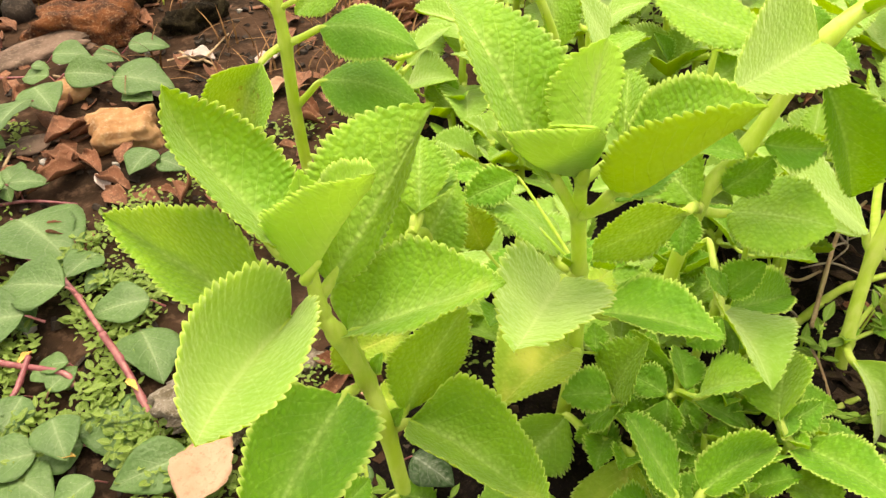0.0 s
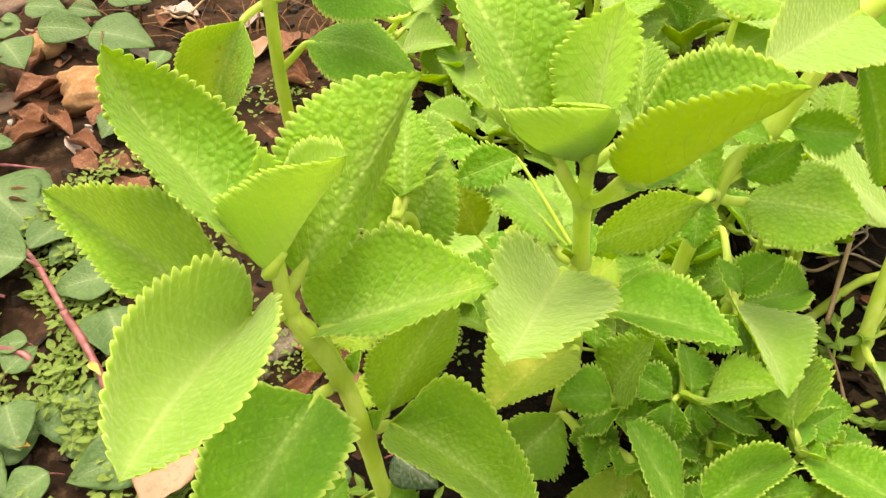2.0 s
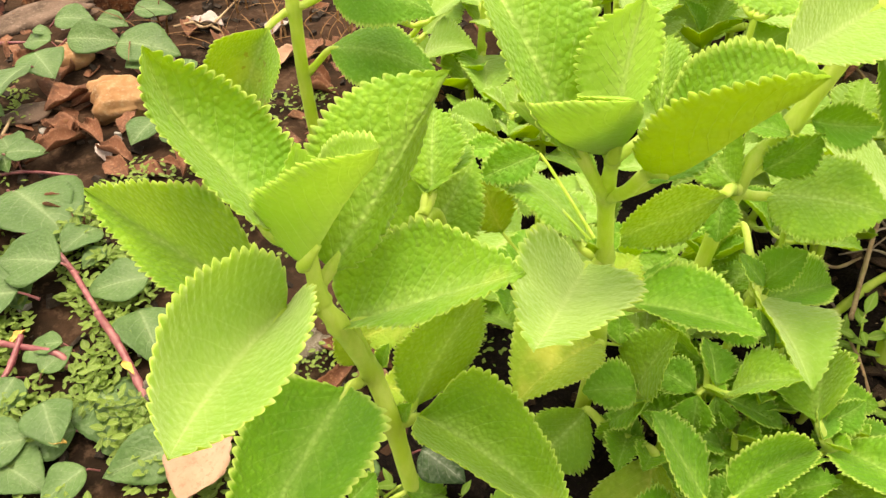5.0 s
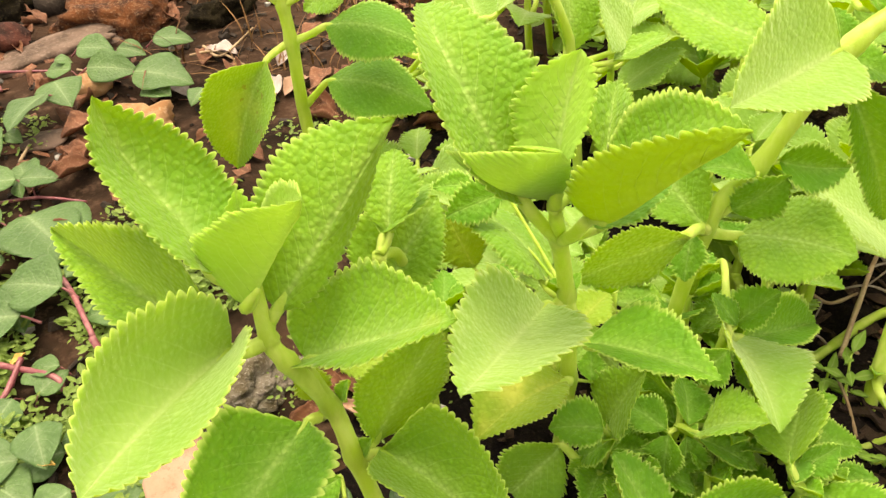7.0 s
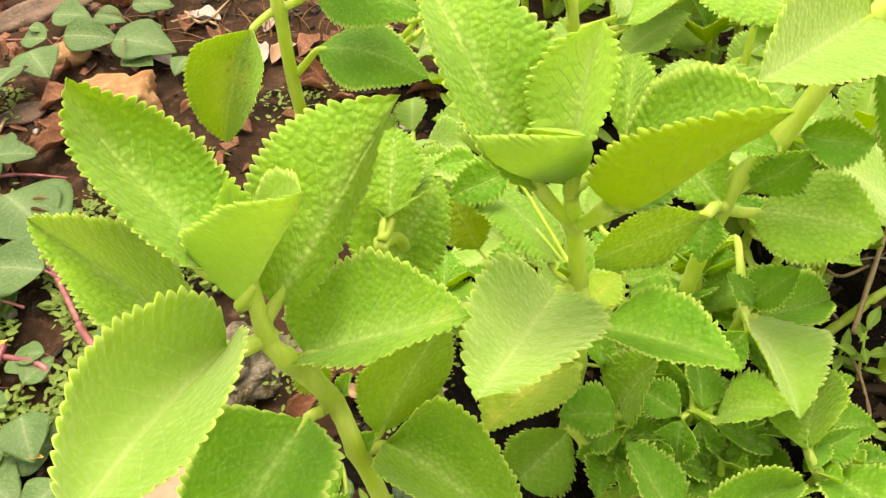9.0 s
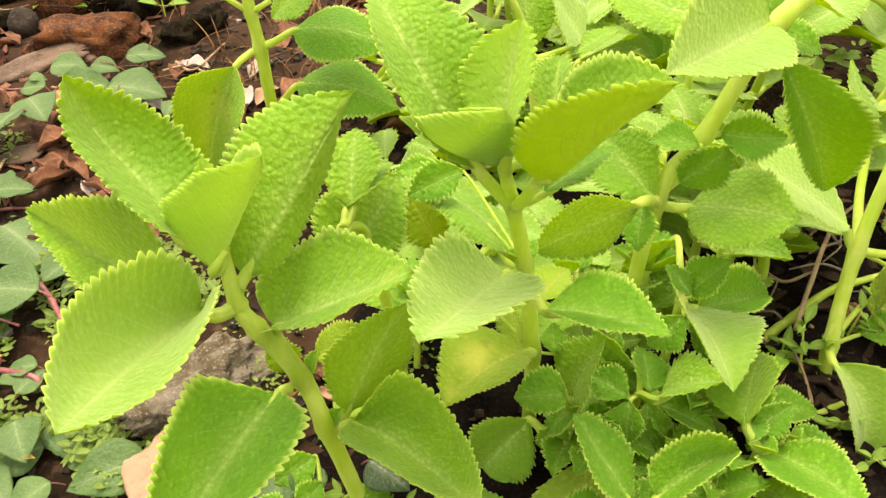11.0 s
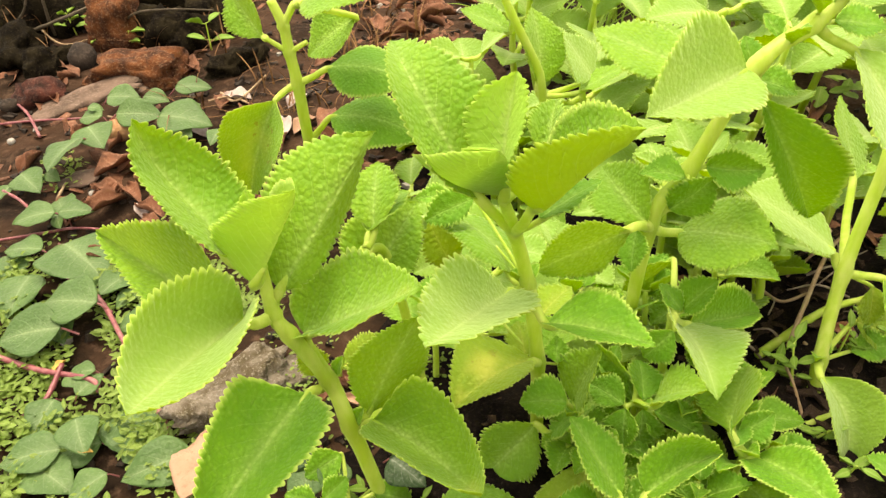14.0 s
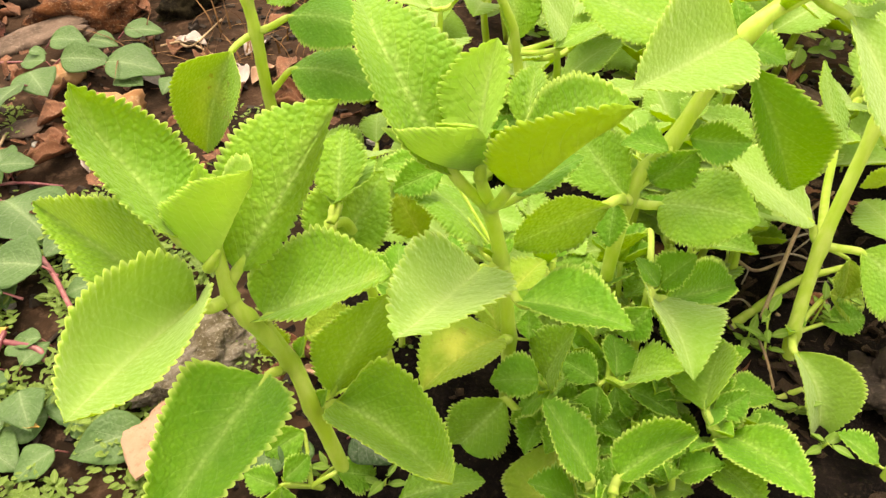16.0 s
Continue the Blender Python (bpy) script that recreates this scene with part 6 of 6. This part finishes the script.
dead_leaf((-0.2640, 0.4560), 0.04, 0.3, 80, M_DEAD, "curled brown dead leaf on the soil", 55, curl=0.65)
dead_leaf((-0.2540, 0.4380), 0.03, 0.3, 20, M_DEAD, "curled brown dead leaf on the soil", 56, curl=0.35)
dead_leaf((-0.3220, 0.5920), 0.05, 0.3, -60, M_DEAD, "curled brown dead leaf on the soil", 57, curl=0.41)
dead_leaf((-0.3400, 0.6010), 0.045, 0.3, 20, M_DEAD, "curled brown dead leaf on the soil", 58, curl=0.47)
dead_leaf((-0.2920, 0.5450), 0.05, 0.3, 140, M_DEAD, "curled brown dead leaf on the soil", 59, curl=0.53)
dead_leaf((-0.2760, 0.5370), 0.04, 0.3, 40, M_DEAD, "curled brown dead leaf on the soil", 60, curl=0.59)
dead_leaf((-0.2020, 0.6560), 0.05, 0.3, 20, M_DEAD, "curled brown dead leaf on the soil", 61, curl=0.65)
dead_leaf((-0.1710, 0.6260), 0.055, 0.3, 75, M_TAN, "pale papery dead leaf on the soil", 62, curl=0.35)
dead_leaf((-0.1590, 0.6460), 0.04, 0.3, -30, M_TAN, "pale papery dead leaf on the soil", 63, curl=0.41)
dead_leaf((-0.1020, 0.8840), 0.05, 0.3, 30, M_DEAD, "curled brown dead leaf on the soil", 64, curl=0.47)
dead_leaf((-0.0700, 0.9090), 0.06, 0.3, -70, M_DEAD, "curled brown dead leaf on the soil", 65, curl=0.53)
dead_leaf((-0.0530, 0.8740), 0.05, 0.3, 100, M_DEAD, "curled brown dead leaf on the soil", 66, curl=0.59)
dead_leaf((-0.0080, 0.8170), 0.04, 0.3, 10, M_DEAD, "curled brown dead leaf on the soil", 67, curl=0.65)
dead_leaf((-0.2490, 0.6990), 0.04, 0.3, 0, M_DEAD, "curled brown dead leaf on the soil", 68, curl=0.35)
dead_leaf((-0.3560, 0.8840), 0.05, 0.3, 45, M_DEAD, "curled brown dead leaf on the soil", 69, curl=0.41)
dead_leaf((0.2900, 0.3650), 0.04, 0.3, 30, M_DEAD, "curled brown dead leaf on the soil", 70, curl=0.47)
dead_leaf((0.2990, 0.3770), 0.035, 0.3, 110, M_DEAD, "curled brown dead leaf on the soil", 71, curl=0.53)
dead_leaf((-0.0310, 0.3150), 0.03, 0.3, 70, M_TAN, "pale papery dead leaf on the soil", 72, curl=0.59)
dead_leaf((-0.0540, 0.3330), 0.035, 0.3, 60, M_DEAD, "curled brown dead leaf on the soil", 73, curl=0.65)
dead_leaf((0.1410, 0.6960), 0.04, 0.3, 20, M_DEAD, "curled brown dead leaf on the soil", 74, curl=0.35)
dead_leaf((0.1580, 0.2840), 0.03, 0.3, -30, M_DEAD, "curled brown dead leaf on the soil", 75, curl=0.41)
dead_leaf((-0.1680, 0.6360), 0.05, 0.34, 20, M_PALE, "bleached grey dead leaf on the soil", 170, curl=0.3)
dead_leaf((-0.2200, 0.7160), 0.034, 0.34, 80, M_PALE, "bleached grey dead leaf on the soil", 171, curl=0.3)
dead_leaf((-0.1750, 0.6930), 0.036, 0.34, -30, M_PALE, "bleached grey dead leaf on the soil", 172, curl=0.3)
dead_leaf((-0.2510, 0.6560), 0.04, 0.34, 60, M_PALE, "bleached grey dead leaf on the soil", 173, curl=0.3)
dead_leaf((-0.2660, 0.5150), 0.03, 0.34, 10, M_PALE, "bleached grey dead leaf on the soil", 174, curl=0.3)
dead_leaf((0.3300, 0.6360), 0.05, 0.28, 150, M_DEAD, "large curled brown dead leaf among stems", 90, curl=0.7, lift=0.03)
twig([(0.2390, 0.3600, -0.0050), (0.2600, 0.4000, -0.0010), (0.2910, 0.4540, 0.0040), (0.3190, 0.4810, 0.0060)], 0.0017, "thin dry tan stalk lying across the mulch")
twig([(0.2220, 0.3630, -0.0170), (0.2450, 0.3800, -0.0140), (0.2760, 0.4010, -0.0090), (0.3160, 0.4140, -0.0060)], 0.0031, "fallen thick pale green stem lying on mulch", mat=M_STEM, name="green_twig", category="twig")
twig([(0.2310, 0.3050, -0.0250), (0.2430, 0.3080, -0.0200), (0.2540, 0.3110, -0.0160)], 0.0024, "short pale green stem stub lying on soil", mat=M_STEM, name="green_twig", category="twig")
twig([(0.2330, 0.3430, -0.0060), (0.2360, 0.3280, -0.0110), (0.2400, 0.3010, -0.0270)], 0.001, "thin dry stalk of a small weed")
twig([(0.2390, 0.4330, -0.0170), (0.2500, 0.4150, -0.0140), (0.2720, 0.4260, -0.0150)], 0.0013, "thin dry brown twig lying on the soil", seed=0)
twig([(0.2410, 0.4640, -0.0150), (0.2620, 0.4520, -0.0100), (0.2800, 0.4470, -0.0160)], 0.0013, "thin dry brown twig lying on the soil", seed=1)
twig([(0.3050, 0.4920, -0.0070), (0.2840, 0.4630, -0.0070), (0.2620, 0.4460, -0.0160)], 0.0013, "thin dry brown twig lying on the soil", seed=2)
twig([(0.2560, 0.3770, -0.0180), (0.2640, 0.3600, -0.0170), (0.2650, 0.3400, -0.0220)], 0.0013, "thin dry brown twig lying on the soil", seed=3)
twig([(-0.5710, 0.9330, 0.0100), (-0.4930, 0.8520, 0.0120), (-0.4650, 0.8830, 0.0060)], 0.0013, "thin dry brown twig lying on the soil", seed=4)
twig([(-0.6030, 0.8880, 0.0060), (-0.5230, 0.8250, 0.0100), (-0.4790, 0.8490, 0.0060)], 0.0013, "thin dry brown twig lying on the soil", seed=5)
twig([(-0.3670, 0.6860, 0.0000), (-0.3270, 0.6710, 0.0010), (-0.3040, 0.6800, -0.0020)], 0.0013, "thin dry brown twig lying on the soil", seed=6)
twig([(-0.3600, 0.5470, -0.0100), (-0.3590, 0.5570, -0.0070), (-0.3630, 0.5780, -0.0080)], 0.0013, "thin dry brown twig lying on the soil", seed=7)
twig([(-0.2580, 0.7310, 0.0030), (-0.2320, 0.7060, 0.0060), (-0.2160, 0.7630, 0.0070)], 0.0013, "thin dry brown twig lying on the soil", seed=8)
twig([(-0.2660, 0.7130, 0.0020), (-0.2400, 0.7140, 0.0060), (-0.2060, 0.6960, 0.0010)], 0.0013, "thin dry brown twig lying on the soil", seed=9)
twig([(0.3210, 0.6410, 0.0220), (0.3280, 0.5950, 0.0190), (0.3460, 0.5910, -0.0010)], 0.0013, "thin dry brown twig lying on the soil", seed=10)
twig([(0.1340, 0.6860, 0.0040), (0.1480, 0.6950, 0.0150), (0.1640, 0.7230, 0.0170)], 0.0013, "thin dry brown twig lying on the soil", seed=11)

dead_leaf((-0.0760, 0.2860), 0.046, 0.26, -35, M_DEAD, "curled orange-brown dead leaf leaning by the stem", 176, curl=0.6, tilt=(35, 10), lift=0.014)
dead_leaf((-0.0350, 0.3300), 0.036, 0.30, 60, M_DEAD, "curled brown dead leaf on the soil", 177, curl=0.5)
for i, (x, y) in enumerate([(-0.214, 0.276), (-0.205, 0.268), (-0.262, 0.349), (-0.190, 0.318)]):
    dead_leaf((x, y), 0.013, 0.24, 70 * i + 20, M_STRAW, "small straw-yellow withered leaflet lying on weeds", 180 + i, curl=0.4, lift=0.014)
twig([(-0.5990, 0.8800, 0.0060), (-0.5460, 0.8750, 0.0180), (-0.4990, 0.8700, 0.0340), (-0.4650, 0.8750, 0.0450), (-0.4200, 0.8900, 0.0600)], 0.0024, "bare grey-brown branch arching over the bank", mat=M_BRANCH, name="branch", category="branch", seed=21)
twig([(-0.5200, 0.8900, 0.0080), (-0.5180, 0.8850, 0.0300), (-0.5140, 0.8800, 0.0700), (-0.5240, 0.8850, 0.1050)], 0.0020, "bare grey-brown branch rising from the bank", mat=M_BRANCH, name="branch", category="branch", seed=22)
twig([(-0.5700, 0.8900, 0.0090), (-0.5630, 0.8850, 0.0250), (-0.5400, 0.8800, 0.0480), (-0.5280, 0.8850, 0.0800)], 0.0016, "thin bare branch rising from the bank", mat=M_BRANCH, name="branch", category="branch", seed=23)
twig([(-0.4340, 0.8900, 0.0100), (-0.4000, 0.8700, 0.0400), (-0.3500, 0.8600, 0.0480), (-0.3000, 0.8700, 0.0420)], 0.0014, "thin bare branch arching over the bank", mat=M_BRANCH, name="branch", category="branch", seed=24)
fibres = np.random.default_rng(77)
for i in range(16):
    x, y, a = fibres.uniform(0.205, 0.31), fibres.uniform(0.36, 0.50), fibres.uniform(0, 3.14)
    ln = fibres.uniform(0.008, 0.022)
    dx, dy = ln * math.cos(a), ln * math.sin(a)
    z = ground_height(x, y) + 0.012
    twig([(x - dx, y - dy, z - 0.002), (x + dy * 0.2, y - dx * 0.2, z + 0.003), (x + dx, y + dy, z - 0.001)], fibres.uniform(0.0005, 0.0010), "thin pale grey root fibre lying on dark mulch", mat=M_FIBRE, name="root_fibre", category="root", seed=30 + i)

# ---- ground cover, crumbs, mulch, grasses ----
def weedy(x, y):
    return noise.noise((x * 22, y * 22, 2.0)) > -0.12 and -0.36 < x < -0.115 and not (-0.19 < x < -0.08 and 0.30 < y < 0.40)


leaflet_cloud("tiny_weed", scatter(900, -0.36, -0.11, 0.20, 0.46, 11, weedy), 0.0062, [M_TINY], "mat of tiny bright green weed leaves on soil", "weed", 12, rise=0.014, spread=0.012)
leaflet_cloud("tiny_weed", scatter(160, -0.40, -0.10, 0.42, 0.62, 13, lambda x, y: noise.noise((x * 12, y * 12, 5.0)) > 0.12), 0.0048, [M_TINY], "thin patches of tiny green weed between litter", "weed", 14, per=5)
leaflet_cloud("tiny_weed", scatter(60, -0.12, 0.06, 0.26, 0.44, 17, lambda x, y: noise.noise((x * 18, y * 18, 3.0)) > 0.0), 0.0036, [M_TINY], "small green weeds in the shade of the herbs", "weed", 18, per=8, rise=0.014)
chip_cloud("soil_crumbs", scatter(2600, -0.62, 0.55, 0.18, 1.10, 21), 0.0012, 0.0045, M_SLAB, "crumbs of brown soil and grit", "soil", 22, flat=0.6, stretch=1.5)
chip_cloud("wood_mulch", scatter(900, 0.0, 0.50, 0.20, 0.66, 23), 0.002, 0.007, M_CHIP, "dark wet wood mulch", "mulch", 24, flat=0.3, stretch=3.4)
chip_cloud("gravel", scatter(60, -0.60, 0.5, 0.22, 1.05, 25), 0.0015, 0.0045, M_PEBBLE, "scattered pale grit", "gravel", 26, flat=0.7, stretch=1.4)
chip_cloud("leaf_litter", scatter(500, -0.62, 0.10, 0.42, 1.10, 27, lambda x, y: noise.noise((x * 7, y * 7, 1.0)) > -0.1), 0.003, 0.008, M_DEAD, "broken brown leaf litter", "litter", 28, flat=0.10, stretch=2.4)
blade_cloud("dry_grass", scatter(20, -0.30, -0.02, 0.66, 0.95, 31), 0.05, M_DRYGRASS, "tufts of dry orange-brown grass roots", "dry grass", 32, per=8, width=0.0012, lean=1.2)
blade_cloud("grass", scatter(140, 0.02, 0.75, 0.74, 1.35, 33), 0.10, M_GRASS, "soft pale green grass behind the bed", "grass", 34, per=8, width=0.0028, lean=0.9)
leaflet_cloud("broad_weed", scatter(280, 0.08, 0.80, 0.52, 1.30, 35), 0.018, [M_GRASS], "low broad-leaved weeds behind the bed", "weed", 36, per=6, rise=0.05, spread=0.04)
blade_cloud("dry_grass", scatter(40, -0.66, -0.26, 0.84, 1.12, 41), 0.06, M_DRYGRASS, "tangled dry brown roots and grass on the bank", "dry grass", 42, per=7, width=0.0010, lean=1.5)

# ---- borage behind the bed ----

wild_borage(ground_at(0.02, 0.46), 0.05, (0.0, -0.01), 100, 0.045)
wild_borage(ground_at(-0.035, 0.5), 0.05, (0.01, 0), 101, 0.045)
wild_borage(ground_at(0.05, 0.4), 0.07, (0.0, 0), 102, 0.045)
wild_borage(ground_at(0.17, 0.52), 0.13, (0.02, -0.01), 103, 0.055)
wild_borage(ground_at(0.24, 0.56), 0.15, (0.02, -0.02), 104, 0.06)
wild_borage(ground_at(0.3, 0.5), 0.13, (0.03, 0), 105, 0.055)
wild_borage(ground_at(0.11, 0.58), 0.12, (0.0, -0.02), 106, 0.055)
wild_borage(ground_at(0.36, 0.6), 0.16, (0.02, 0), 107, 0.06)
wild_borage(ground_at(0.19, 0.66), 0.14, (-0.02, 0), 108, 0.06)
wild_borage(ground_at(0.3, 0.72), 0.15, (0, 0), 109, 0.06)
wild_borage(ground_at(0.42, 0.5), 0.12, (0.02, 0), 110, 0.055)
wild_borage(ground_at(0.02, 0.62), 0.09, (0, 0), 111, 0.05)
wild_borage(ground_at(-0.05, 0.62), 0.06, (0.02, 0), 112, 0.05)
wild_borage(ground_at(0.45, 0.7), 0.15, (0, 0), 113, 0.06)
wild_borage(ground_at(0.06, 0.72), 0.12, (0, 0), 114, 0.055)
wild_borage(ground_at(0.34, 0.4), 0.08, (0.02, 0), 115, 0.05)
wild_borage(ground_at(0.1, 0.4), 0.05, (0, 0), 116, 0.04)
wild_borage(ground_at(0.19, 0.42), 0.06, (0, 0), 117, 0.045)
wild_borage(ground_at(0.155, 0.37), 0.05, (0, -0.01), 118, 0.035)
wild_borage(ground_at(0.11, 0.33), 0.03, (0, 0), 119, 0.03)
wild_borage(ground_at(0.165, 0.3), 0.02, (0.01, 0), 120, 0.028)
wild_borage(ground_at(0.145, 0.25), 0.01, (0, 0), 121, 0.025)

# ---- larger borage further back ----
for i, (x, y) in enumerate([(0.14, 0.70), (0.23, 0.64), (0.33, 0.68), (0.28, 0.76), (0.42, 0.66), (0.20, 0.80), (0.36, 0.84), (0.08, 0.74), (0.46, 0.78), (0.40, 0.56)]):
    wild_borage(ground_at(x, y), 0.12 + 0.012 * (i % 4), (0.01 * (i % 3 - 1), -0.02), 140 + i, 0.075)

# ---- fallen leaves and wood chips ----
litter(scatter(90, -0.60, -0.02, 0.46, 1.02, 61, lambda x, y: noise.noise((x * 6, y * 6, 1.0)) > -0.05), 0.5, 1.15, M_DEAD, "curled brown dead leaf lying on soil", 62)
litter(scatter(26, 0.0, 0.45, 0.30, 0.75, 63), 0.4, 0.9, M_DEAD, "small brown dead leaf lying on mulch", 64)
mulch(scatter(290, 0.17, 0.40, 0.24, 0.50, 65), 0.005, 0.016, M_CHIP, 66)

small_weed(ground_at(-0.306, 0.850), 0.035, 200, 2, 0.026)
small_weed(ground_at(-0.458, 0.880), 0.03, 201, 3, 0.024)
small_weed(ground_at(-0.421, 0.870), 0.025, 202, 2, 0.022)
small_weed(ground_at(-0.497, 0.899), 0.03, 203, 3, 0.02)
small_weed(ground_at(-0.424, 0.933), 0.03, 204, 2, 0.022)
small_weed(ground_at(0.237, 0.333), 0.035, 205, 4, 0.013)
small_weed(ground_at(0.272, 0.363), 0.03, 206, 4, 0.011)
small_weed(ground_at(0.242, 0.299), 0.02, 207, 3, 0.012)
small_weed(ground_at(0.255, 0.275), 0.02, 208, 3, 0.011)
small_weed(ground_at(0.229, 0.347), 0.02, 209, 3, 0.012)
small_weed(ground_at(0.347, 0.534), 0.06, 210, 5, 0.014)
small_weed(ground_at(0.301, 0.374), 0.03, 211, 4, 0.011)
small_weed(ground_at(0.211, 0.293), 0.015, 212, 3, 0.01)
small_weed(ground_at(0.173, 0.271), 0.01, 213, 3, 0.012)
small_weed(ground_at(-0.036, 0.247), 0.012, 214, 3, 0.012)
small_weed(ground_at(0.003, 0.244), 0.012, 215, 2, 0.012)
